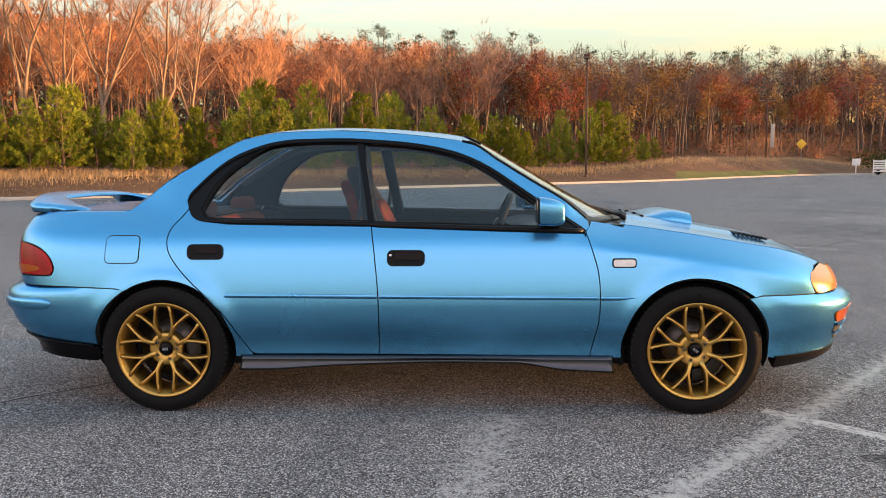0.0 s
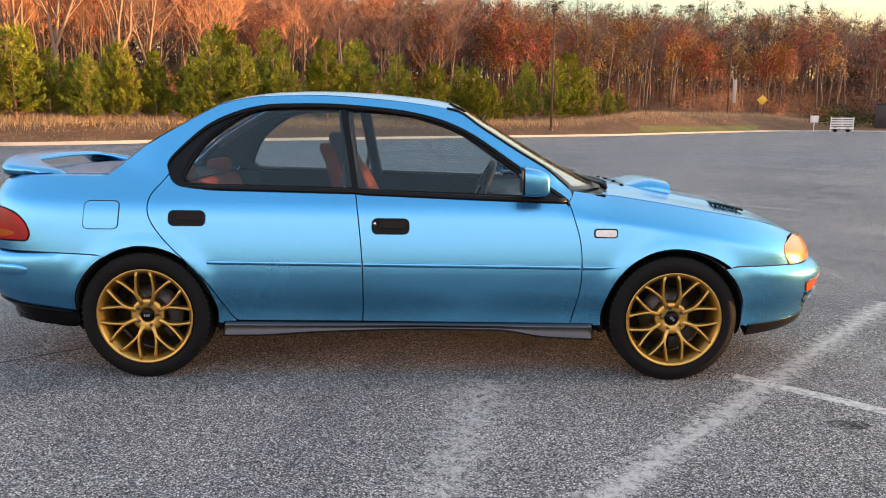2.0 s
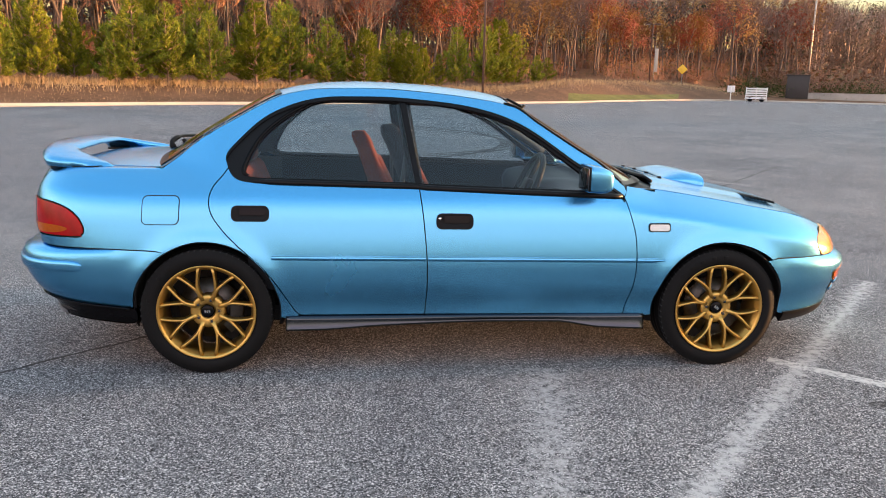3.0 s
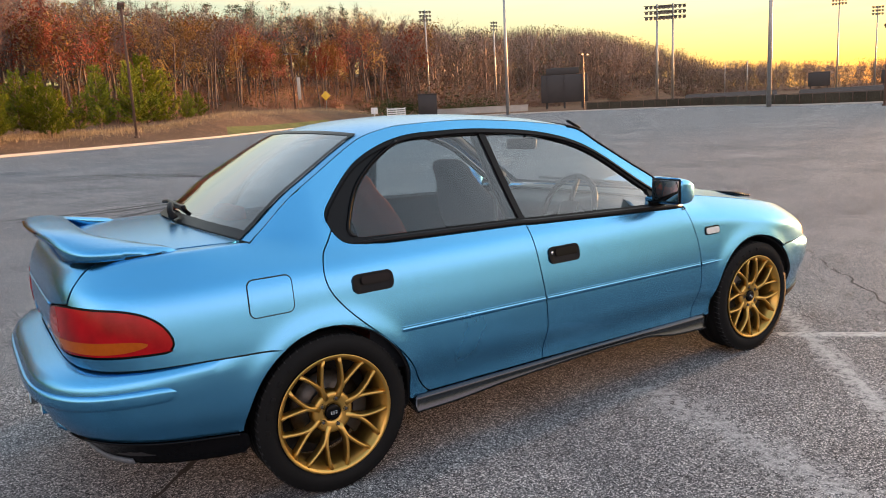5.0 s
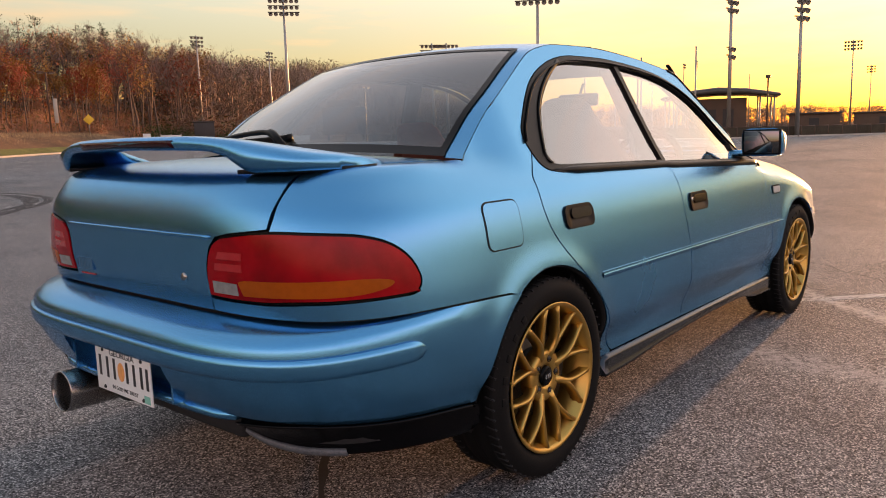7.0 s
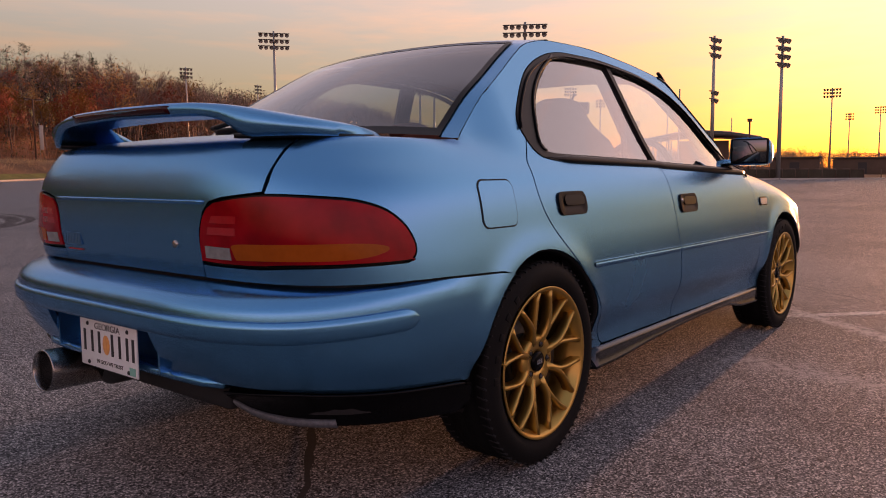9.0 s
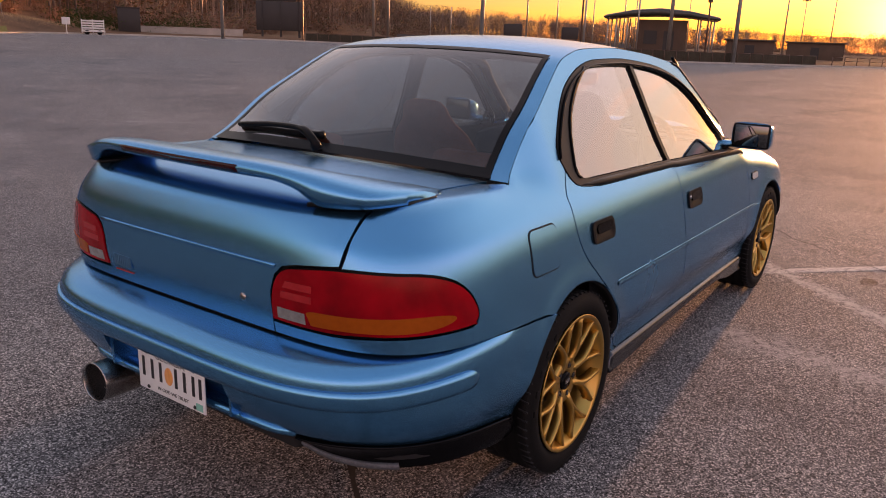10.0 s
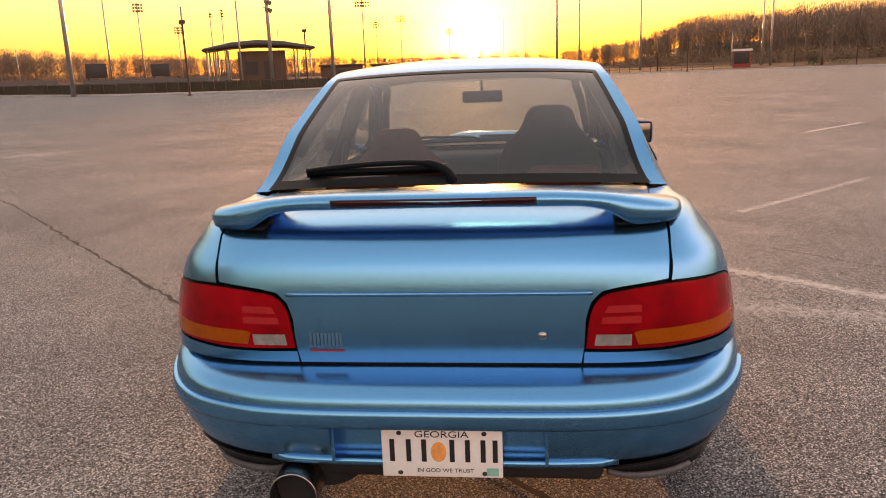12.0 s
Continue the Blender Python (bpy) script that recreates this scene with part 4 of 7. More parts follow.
put_sides("mirror_base", sail, PLASTIC, off=0.008, lip=0.02)

# ---- fittings of the car ----
# pressed lines along the doors
for owner, x0, x1 in (("rear_door", -0.955, -0.231), ("front_door", -0.219, 0.803), ("wing", 0.815, 0.985)):
    rows = []
    for i in range(25):
        x = x0 + (x1 - x0) * i / 24
        z = 0.569 - 0.007 * (x + 0.95) if owner != "wing" else 0.5562 - 0.006 * (x - 0.818)
        t = min(1.0, (x1 - x) / 0.08) if owner == "wing" else 1.0
        q = BODY.at(x, z, 0.0)
        rows.append([q + Vector((0, 0.004, 0.010 * t)), q + Vector((0, -0.0022, 0.0085 * t)), q + Vector((0, 0.0006, 0.0055 * t)), q + Vector((0, -0.0050, -0.0005)), q + Vector((0, -0.0052, -0.004 * t)), q + Vector((0, 0.002, -0.022 * t))])
    both("door_crease", loft(rows, caps=False), PAINT, car)

# fuel flap on the right wing
def skew(poly, k, z0):
    return [S(x + k * (z - z0), z) for x, z in poly]


flap = rounded(-1.538, -1.370, 0.716, 0.850, 0.026)
part("flap_gap", sheet(skew(flap, 0.05, 0.78), lambda p, z: BODY.at(p, z, 0.0012), 0.03), SHELL, car)
part("fuel_flap", sheet([tuple(q) for q in inset_poly(clean_poly(skew(flap, 0.05, 0.78), 0.012), 0.0042)], lambda p, z: BODY.at(p, z, 0.0030), 0.02, lip=0.003), PAINT, car, "round-cornered fuel flap")

# door handles
for x0, x1, z0, z1, lock_x in ((-1.138, -0.965, 0.735, 0.808, None), (-0.182, -0.004, 0.703, 0.778, -0.166)):
    for s in (1, -1):
        def hp(poly, off, lip=0.0, fn=None):
            b = sheet(poly, fn or (lambda p, z: BODY.at(p, z, off)), 0.012, lip=lip)
            if s < 0:
                o = mirrored(b)
                b.free()
                return o
            return b
        handle = part("door_handle", hp(rounded(x0, x1, z0, z1, 0.026, 6), 0.0055, 0.008, lambda p, z: BODY.at(p, z, 0.0070 - 0.0058 * smooth(0, 0.018, min(p - x0 - 0.018, x1 - p - 0.012, z - z0 - 0.008, z1 - z - 0.012)))), PLASTIC, car, "recessed black door handle")
        part("handle_grip", hp(rounded(x0 + 0.036, x1 - 0.014, z0 + 0.030, z1 - 0.011, 0.015, 5), 0.0075, 0.006), GLOSSY, handle, "glossy black pull flap")
        if lock_x:
            b = lathe([(0.0, -0.010), (0.0065, -0.010), (0.0075, -0.008), (0.0075, 0.006)], 16)
            q = BODY.at(lock_x, (z0 + z1) / 2 + 0.012, 0.0)
            bmesh.ops.translate(b, verts=b.verts[:], vec=(q.x, q.y, q.z))
            if s < 0:
                o = mirrored(b)
                b.free()
                b = o
            part("door_lock", b, CHROME, handle, "small round door lock")

# side repeaters
for s in (1, -1):
    def mp(poly, off, lip):
        b = sheet(poly, lambda p, z: BODY.at(p, z, off), 0.012, lip=lip)
        if s < 0:
            o = mirrored(b)
            b.free()
            return o
        return b
    rep = part("side_repeater", mp(rounded(0.868, 0.980, 0.693, 0.737, 0.014), 0.004, 0.006), GLOSSY, car, "clear side indicator in a black bezel")
    part("repeater_lens", mp(rounded(0.874, 0.974, 0.699, 0.731, 0.011), 0.008, 0.006), LENS_SIDE, rep, "clear ribbed lens")

# door mirrors
for s in (1, -1):
    rows = []
    for i in range(13):
        t = i / 12
        x = 0.520 + 0.115 * t
        k = math.sqrt(max(0.0, 1 - (t * 0.93) ** 2.6))
        cy, cz, ry, rz = -0.862, 0.962 - 0.012 * t, 0.092 * (0.55 + 0.45 * k), 0.064 * (0.40 + 0.60 * k)
        rows.append([(x, cy + ry * math.copysign(abs(math.cos(a)) ** 0.42, math.cos(a)), cz + rz * math.copysign(abs(math.sin(a)) ** 0.42, math.sin(a))) for a in [2 * PI * j / 32 for j in range(32)]])
    b = loft(rows[::-1])
    stalk = box(0.545, 0.64, -0.80, -0.70, 0.896, 0.925, 0.01)
    join(b, stalk)
    g = box(0.512, 0.522, -0.948, -0.776, 0.904, 1.020, 0.006)
    r = box(0.509, 0.515, -0.940, -0.784, 0.911, 1.013, 0.0025)
    for nm, piece, m in (("door_mirror", b, PAINT), ("mirror_rim", g, PLASTIC), ("mirror_glass", r, MIRROR)):
        if s < 0:
            o = mirrored(piece)
            piece.free()
            piece = o
        if nm == "door_mirror":
            door_mirror = part(nm, piece, m, car, "satin blue door mirror")
        else:
            part(nm, piece, m, door_mirror, "mirror glass" if nm == "mirror_glass" else "")

# boot spoiler
rx = curve((0.0, -2.128), (0.21, -2.118), (0.40, -2.090), (0.53, -2.052), (0.59, -2.015), (0.615, -1.965), (0.628, -1.90))
fx = curve((0.0, -1.955), (0.34, -1.945), (0.43, -1.880), (0.50, -1.785), (0.56, -1.715), (0.60, -1.705), (0.628, -1.76))
tz = curve((0.0, 1.048), (0.25, 1.046), (0.40, 1.036), (0.50, 1.020), (0.57, 1.005), (0.612, 0.993), (0.628, 0.984))
fz = curve((0.0, 1.036), (0.34, 1.026), (0.45, 1.002), (0.54, 0.976), (0.628, 0.968))
bz = curve((0.0, 1.016), (0.34, 1.010), (0.42, 0.994), (0.462, 0.968), (0.495, 0.955), (0.628, 0.957))


def spoiler_row(y, n=10):
    a = abs(y)
    x0, x1, zt, zf, zb = rx(a), fx(a), tz(a), fz(a), bz(a)
    row = []
    for i in range(n + 1):
        t = i / n
        x = x0 + (x1 - x0) * t
        top = zt + (zf - zt) * t**1.6 + 0.006 * math.sin(PI * t) - 0.012 * (1 - smooth(0, 0.12, t)) - 0.008 * smooth(0.88, 1, t)
        row.append((x, y, max(top, zb + 0.003)))
    for i in range(n + 1):
        t = 1 - i / n
        x = x0 + (x1 - x0) * t
        row.append((x + 0.012 * (1 - t) * (1 - smooth(0.0, 0.15, t)), y, zb + 0.002 * smooth(0.15, 0, t) + (0.004 * smooth(0.85, 1, t))))
    return row


ys = [0.628 * math.sin(PI / 2 * (-1 + 2 * i / 72)) for i in range(73)]
spoiler = part("boot_spoiler", loft([spoiler_row(y) for y in ys]), PAINT, car, "satin blue arched boot spoiler")
rows = []
for i in range(21):
    y = -0.25 + 0.50 * i / 20
    a = abs(y)
    x0, zt, zb = rx(a), tz(a) - 0.008, bz(a) + 0.006
    rows.append([(x0 - 0.003, y, zt + 0.001), (x0 + 0.009, y, zb), (x0 + 0.03, y, zb + 0.003), (x0 + 0.03, y, zt)])
part("high_brake_lamp", loft(rows), LENS_DARK, spoiler, "dark red high brake lamp strip")
rows = []
for y in [0.63 * i / 24 for i in range(17, 25)]:
    a = y
    rows.append([(rx(a) + 0.02, -y, 0.953), (fx(a) - 0.01, -y, 0.956), (fx(a) - 0.01, -y, 0.966), (rx(a) + 0.02, -y, 0.963)])
both("spoiler_gasket", loft(rows), TRIM, spoiler)

# number plate, with bars for its characters
px = -2.1625
plate = part("number_plate", box(px - 0.0025, px + 0.0025, -0.1525, 0.1525, 0.329, 0.481, 0.002), PLATE, car, "white number plate with black bars and an orange mark")


def ink(name, y0, y1, z0, z1, m, d=0.0008):
    return part(name, box(px - 0.0025 - d, px - 0.002, y0, y1, z0, z1), m, plate)


for y in (0.126, 0.084, 0.045, -0.026, -0.065, -0.104, -0.134):
    ink("character_bar", y - 0.0062, y + 0.0062, 0.375, 0.441, PLATE_INK, 0.0009)
b = lathe([(0.0, -0.0006), (0.018, -0.0006), (0.020, 0.0)], 14, axis="x")
bmesh.ops.transform(b, matrix=pose(px - 0.0025, 0.008, 0.404) @ Matrix.Diagonal((1, 1, 1.5, 1)), verts=b.verts[:])
part("orange_mark", b, PLATE_PEACH, plate)
ink("sticker", -0.142, -0.112, 0.335, 0.358, STICKER)
for y in (0.107, -0.107):
    for z in (0.459, 0.341):
        b = lathe([(0.0, -0.004), (0.005, -0.003), (0.007, 0.0)], 10, axis="x")
        bmesh.ops.translate(b, verts=b.verts[:], vec=(px - 0.0022, y, z))
        part("plate_screw", b, IRON, plate)


def lettering(words, size, m, parent, at, name="lettering"):
    cu = bpy.data.curves.new("letters", "FONT")
    cu.body, cu.size, cu.align_x, cu.align_y, cu.extrude = words, size, "CENTER", "CENTER", 0.0004
    tmp = bpy.data.objects.new("letters", cu)
    me = bpy.data.meshes.new_from_object(tmp)
    bpy.data.objects.remove(tmp)
    me.materials.append(m)
    me.transform(at)
    me.name = name
    ob = new(name, me)
    ob.parent = parent
    return ob


face_back = Matrix(((0, 0, -1, 0), (-1, 0, 0, 0), (0, 1, 0, 0), (0, 0, 0, 1)))
lettering("GEORGIA", 0.027, PLATE_INK, plate, Matrix.Translation((px - 0.003, 0.0, 0.4555)) @ face_back @ Matrix.Diagonal((1.18, 1, 1, 1)))
lettering("IN GOD WE TRUST", 0.0165, PLATE_INK, plate, Matrix.Translation((px - 0.003, -0.008, 0.349)) @ face_back)
plate.matrix_basis = Matrix.Translation((-0.010, -0.008, 0.032)) @ Matrix.Diagonal((1, 1, 0.925, 1))
part("plate_lamp", box(-2.185, -2.15, -0.09, 0.09, 0.484, 0.492, 0.003), PLASTIC, car)

# exhaust
b = lathe([(0.0, 0.20), (0.056, 0.19), (0.059, 0.03), (0.0595, 0.004), (0.062, 0.0), (0.0645, 0.004), (0.0635, 0.10), (0.060, 0.24), (0.046, 0.27), (0.030, 0.29), (0.028, 0.55)], 40, axis="x")
bmesh.ops.transform(b, matrix=pose(-2.185, 0.385, 0.275, 0, 3, 3), verts=b.verts[:])
pipe = part("exhaust_pipe", b, STEEL, car, "wide brushed steel exhaust tip")
# dark disc across the bore, put in for the shade inside the pipe
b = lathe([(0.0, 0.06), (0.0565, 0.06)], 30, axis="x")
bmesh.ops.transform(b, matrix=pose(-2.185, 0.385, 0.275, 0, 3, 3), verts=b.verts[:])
part("pipe_shade", b, SHELL, pipe)
rows = []
for x, k in ((-2.02, 0.75), (-2.0, 1.0), (-1.62, 1.0), (-1.58, 0.7)):
    rows.append([(x, 0.36 + 0.13 * k * math.cos(a), 0.285 + 0.085 * k * math.sin(a)) for a in [2 * PI * j / 24 for j in range(24)]])
part("silencer", loft(rows), IRON, car)

# rear wiper
hub = Vector((-1.568, 0.010, 1.002))
pts = [hub + Vector((0, -0.01, 0)), hub + Vector((-0.010, 0.004, 0.034)), hub + Vector((0.012, 0.08, 0.058)), hub + Vector((0.045, 0.26, 0.054)), hub + Vector((0.068, 0.45, 0.036))]
arm = part("rear_wiper", tube(spline([tuple(p) for p in pts], 6), [0.018] * 4 + [0.014] * 8 + [0.009] * 13, 10), PLASTIC, car, "black rear wiper resting on the glass")
rows = []
for i in range(21):
    t = i / 20
    c = Vector((-1.520 + 0.055 * t, 0.02 + 0.47 * t, 1.040 - 0.012 * t - 0.004 * math.sin(PI * t)))
    rows.append([c + Vector((-0.010, 0, 0.010)), c + Vector((0.008, 0, 0.014)), c + Vector((0.016, 0, -0.010)), c + Vector((0.0, 0, -0.014))])
part("wiper_blade", loft(rows), TRIM, arm)

# windscreen wipers
for y0, y1 in ((-0.50, 0.05), (0.05, 0.58)):
    a = part("front_wiper", tube([(0.985, y0, 0.905), (0.965, y0 + 0.06, 0.925), (0.945, y1, 0.93)], 0.009, 6), TRIM, car)

# cabin: lining, seats, wheel, dashboard
both("door_card", shell([(-1.08, 0.40), (0.75, 0.40), (0.75, 0.85), (-0.26, 0.882), (-1.05, 0.895)], off=-0.055, step=0.12), CABIN, car)
part("cabin_floor", box(-1.3, 1.0, -0.70, 0.70, 0.28, 0.30), CABIN, car)
both("pillar_trim", shell([(-1.45, 0.93), (-1.10, 0.93), (-1.13, 1.0), (-1.10, 1.07), (-1.0, 1.17), (-0.87, 1.235), (-0.73, 1.272), (-0.6, 1.285), (-0.6, 1.33), (-0.9, 1.30), (-1.1, 1.2), (-1.3, 1.07)][::-1], off=-0.035, step=0.06), CABIN, car)
part("parcel_shelf", box(-1.52, -1.18, -0.60, 0.60, 0.915, 0.935, 0.006), CABIN, car)
part("bulkhead", box(0.86, 0.9, -0.66, 0.66, 0.30, 0.87), SHELL, car)
rows = []
for y in np.linspace(-0.66, 0.66, 23):
    hump = 0.035 * math.exp(-(((y + 0.36) / 0.20) ** 2)) + 0.008
    rows.append([(0.86, y, 0.862), (0.70, y, 0.862 + hump * 0.5), (0.52, y, 0.856 + hump), (0.43, y, 0.835 + hump), (0.40, y, 0.79), (0.42, y, 0.62), (0.86, y, 0.55)])
part("dashboard", loft(rows), CABIN, car, "dark dashboard with an instrument hood")
part("centre_console", box(-0.25, 0.45, -0.09, 0.09, 0.30, 0.56, 0.03), CABIN, car)


def bucket(x0, y0, lean, tall, cloth):
    seat = []
    prof = ((0.42, 0.245, 0.075), (0.55, 0.25, 0.08), (0.75, 0.255, 0.075), (0.90, 0.245, 0.065), (1.0, 0.20, 0.058), (1.06, 0.140, 0.054), (1.10, 0.118, 0.058), (1.135, 0.108, 0.055), (1.16, 0.088, 0.043), (1.172, 0.055, 0.022))
    for z, w, d in prof:
        z = 0.42 + (z - 0.42) * tall
        x = x0 - lean * (z - 0.42)
        seat.append([(x + d * math.copysign(abs(math.cos(a)) ** 0.85, math.cos(a)) + 0.03 * abs(math.sin(a)) ** 4, y0 + w * math.copysign(abs(math.sin(a)) ** 0.75, math.sin(a)), z) for a in [2 * PI * j / 28 for j in range(28)]])
    b = part("front_seat", loft(seat), cloth, car, "high-backed front seat")
    b2 = loft([[(p[0] + 0.016, y0 + (p[1] - y0) * 0.72, p[2]) for p in r] for r in seat[1:5]])
    part("seat_insert", b2, SUEDE, b, "rust brown seat insert")
    part("seat_cushion", box(x0 - 0.02, x0 + 0.48, y0 - 0.25, y0 + 0.25, 0.30, 0.50, 0.05), FABRIC, b)
    return b


bucket(-0.07, -0.345, 0.44, 1.0, FABRIC)
bucket(-0.27, 0.345, 0.42, 0.90, SUEDE)
part("rear_bench", box(-1.12, -0.62, -0.62, 0.62, 0.30, 0.52, 0.05), SUEDE, car, "rust brown rear seat")
b = box(-0.07, 0.07, -0.60, 0.60, 0.0, 0.46, 0.05)
bmesh.ops.transform(b, matrix=pose(-1.06, 0, 0.47, 0, -22, 0), verts=b.verts[:])
part("rear_backrest", b, SUEDE, car, "rust brown rear backrest")
for y in (-0.36, 0.36):
    part("rear_headrest", box(-1.27, -1.17, y - 0.13, y + 0.13, 0.90, 1.00, 0.035), SUEDE, car)
ring = tube([(0.0, 0.182 * math.cos(2 * PI * k / 40), 0.182 * math.sin(2 * PI * k / 40)) for k in range(41)], 0.0165, 10, caps=False)
join(ring, box(-0.02, 0.02, -0.06, 0.06, -0.06, 0.05, 0.02))
for a in (200, 340, 90):
    join(ring, tube([(0, 0, 0), (0, 0.18 * math.cos(radians(a)), 0.18 * math.sin(radians(a)))], 0.014, 6))
bmesh.ops.transform(ring, matrix=pose(0.345, -0.36, 0.855, 0, 24, 0), verts=ring.verts[:])
part("steering_wheel", ring, PLASTIC, car, "black steering wheel on the right side")
part("steering_column", tube([(0.35, -0.36, 0.85), (0.62, -0.36, 0.72)], 0.045, 10), CABIN, car)
b = box(-0.015, 0.015, -0.11, 0.11, -0.032, 0.032, 0.012)
join(b, tube([(0.01, 0, 0.02), (0.05, 0, 0.09)], 0.008, 6))
bmesh.ops.transform(b, matrix=pose(0.33, -0.005, 1.195, 0, 8, 6), verts=b.verts[:])
part("rear_view_mirror", b, PLASTIC, car, "black rear-view mirror")
for s in (1, -1):
    part("seat_belt", tube([(-0.30, -0.60 * s, 1.16), (-0.34, -0.64 * s, 0.90), (-0.33, -0.66 * s, 0.5)], 0.012, 4), BELT, car)
    part("inner_pillar", tube([(-0.335, -0.515 * s, 1.29), (-0.27, -0.69 * s, 0.88)], 0.035, 8), CABIN, car)
    part("inner_rail", tube([(x, -(half(x, z) - 0.055) * s, z - 0.038) for x, z in spline(rail[2:-1], 3)], 0.022, 8), LINING, car)


# ---- wheels ----
def build_wheel(m):
    """One wheel at the origin, its outer face towards -y."""
    w = empty("wheel")
    w["label"] = "gold mesh alloy wheel with a low tyre"
    # tyre: rounded shoulders and a worn tread with grooves
    prof = [(0.222, 0.085), (0.235, 0.098), (0.262, 0.104), (0.284, 0.100), (0.298, 0.088)]
    tread = []
    for k in range(17):
        h = 0.088 - 0.176 * k / 16
        r = 0.3035 - 0.0025 * (h / 0.088) ** 2
        tread.append((r - (0.006 if k in (3, 4, 8, 12, 13) else 0), h))
    prof += tread + [(0.298, -0.088), (0.284, -0.100), (0.262, -0.1045), (0.244, -0.1015), (0.2395, -0.0985), (0.234, -0.097), (0.228, -0.092), (0.222, -0.085)]
    tyre = part("tyre", lathe([(r, h) for r, h in prof[::-1]], 96), RUBBER, w, "black low-profile tyre")
    b = bmesh.new()
    for k in range(64):
        a = 2 * PI * k / 64
        for s in (-1, 1):
            g = box(-0.0022, 0.0022, 0.062, 0.094, -0.003, 0.0025)
            bmesh.ops.transform(g, matrix=Matrix.Rotation(a, 4, "Y") @ pose(0, 0 if s > 0 else -0.156, 0.3005, 0, 0, 12 * s), verts=g.verts[:])
            join(b, g)
    tagged(part("tread_pattern", b, SHELL, w), kind="stuff")
    for k in range(5):
        a = radians(128 + 13 * k)
        g = box(-0.011, 0.011, -0.1058, -0.100, -0.009, 0.009, 0.002)
        bmesh.ops.transform(g, matrix=Matrix.Rotation(-a + PI / 2, 4, "Y") @ pose(0, 0, 0.266), verts=g.verts[:])
        part("sidewall_mark", g, RUBBER, tyre)
    # rim: lip, barrel
    rim = part("rim", lathe([(0.2235, -0.095), (0.2285, -0.098), (0.2290, -0.1015), (0.2255, -0.1025), (0.2185, -0.0995), (0.2130, -0.093), (0.2115, -0.086), (0.2045, -0.080), (0.198, -0.03), (0.205, 0.06), (0.222, 0.085), (0.228, 0.09)][::-1], 96), GOLD, w, "satin gold alloy rim")
    spokes = bmesh.new()
    for k in range(8):
        a0 = 2 * PI * k / 8 + PI / 8

        def at(r, da, y):
            return Vector((r * math.sin(a0 + da), y, r * math.cos(a0 + da)))

        def bar(points, widths, depth):
            rows = []
            for i, ((r, da, y), wd) in enumerate(zip(points, widths)):
                c = at(r, da, y)
                r2, da2, y2 = points[min(i + 1, len(points) - 1)]
                r1, da1, y1 = points[max(i - 1, 0)]
                t = (at(r2, da2, y2) - at(r1, da1, y1)).normalized()
                sd = t.cross(Vector((0, 1, 0))).normalized()
                o = Vector((0, 1, 0))
                rows.append([c - sd * wd * 0.62, c - sd * wd * 0.35 - o * 0.004, c + sd * wd * 0.35 - o * 0.004, c + sd * wd * 0.62, c + sd * wd * 1.0 + o * depth, c - sd * wd * 1.0 + o * depth])
            loft(rows, into=spokes)

        for sgn in (-1, 1):
            pts = [(0.055, 0.0, -0.068 - 0.0005 * sgn), (0.080, 0.004 * sgn, -0.076), (0.100, 0.010 * sgn, -0.081), (0.118, 0.035 * sgn, -0.085), (0.140, 0.092 * sgn, -0.088), (0.165, 0.148 * sgn, -0.090), (0.192, 0.200 * sgn, -0.091), (0.216, 0.245 * sgn, -0.0935)]
            bar(pts, [0.020, 0.0145, 0.0120, 0.0105, 0.0095, 0.0090, 0.0094, 0.0130], 0.026)
    bmesh.ops.recalc_face_normals(spokes, faces=spokes.faces[:])
    part("spokes", spokes, GOLD, w, "eight forked gold spokes")
    hubp = [(0.030, -0.058), (0.032, -0.066), (0.044, -0.070), (0.060, -0.072), (0.072, -0.072), (0.080, -0.066), (0.082, -0.03), (0.0, -0.03)]
    part("hub", lathe(hubp[::-1], 40), GOLD, w)
    cap = part("centre_cap", lathe([(0.0, -0.076), (0.026, -0.076), (0.030, -0.073), (0.031, -0.058)][::-1], 32), GLOSSY, w, "black centre cap with plain silver bars")
    b = bmesh.new()
    for x in (-0.010, 0.0, 0.010):
        box(x - 0.0034, x + 0.0034, -0.0775, -0.075, -0.007, 0.007, into=b)
    part("cap_bars", b, CHROME, w)
    for k in range(5):
        a = 2 * PI * k / 5 + 0.3
        x, z = 0.0535 * math.sin(a), 0.0535 * math.cos(a)
        b = lathe([(0.0105, -0.0735), (0.0115, -0.0715), (0.0115, -0.05)][::-1], 16)
        bmesh.ops.translate(b, verts=b.verts[:], vec=(x, 0, z))
        part("nut_well", b, SHELL, w)
        b = lathe([(0.0, -0.072), (0.0055, -0.072), (0.0085, -0.068), (0.009, -0.05)][::-1], 6)
        bmesh.ops.translate(b, verts=b.verts[:], vec=(x, -0.002, z))
        part("wheel_nut", b, IRON, w)
    part("brake_disc", lathe([(0.04, -0.006), (0.145, -0.006), (0.145, 0.012), (0.04, 0.012)], 48), DISC, w)
    part("disc_bell", lathe([(0.0, -0.03), (0.075, -0.028), (0.078, 0.0)][::-1], 32), IRON, w)
    b = lathe([(0.10, -0.035), (0.155, -0.035), (0.160, 0.03), (0.10, 0.03)], 12, arcs=(-30, 35))
    bmesh.ops.rotate(b, verts=b.verts[:], cent=(0, 0, 0), matrix=Matrix.Rotation(radians(20), 3, "Y"))
    part("brake_caliper", b, IRON, w)
    b = tube([(0.16, -0.06, -0.115), (0.165, -0.085, -0.12)], 0.005, 8)
    part("valve", b, SHELL, w)
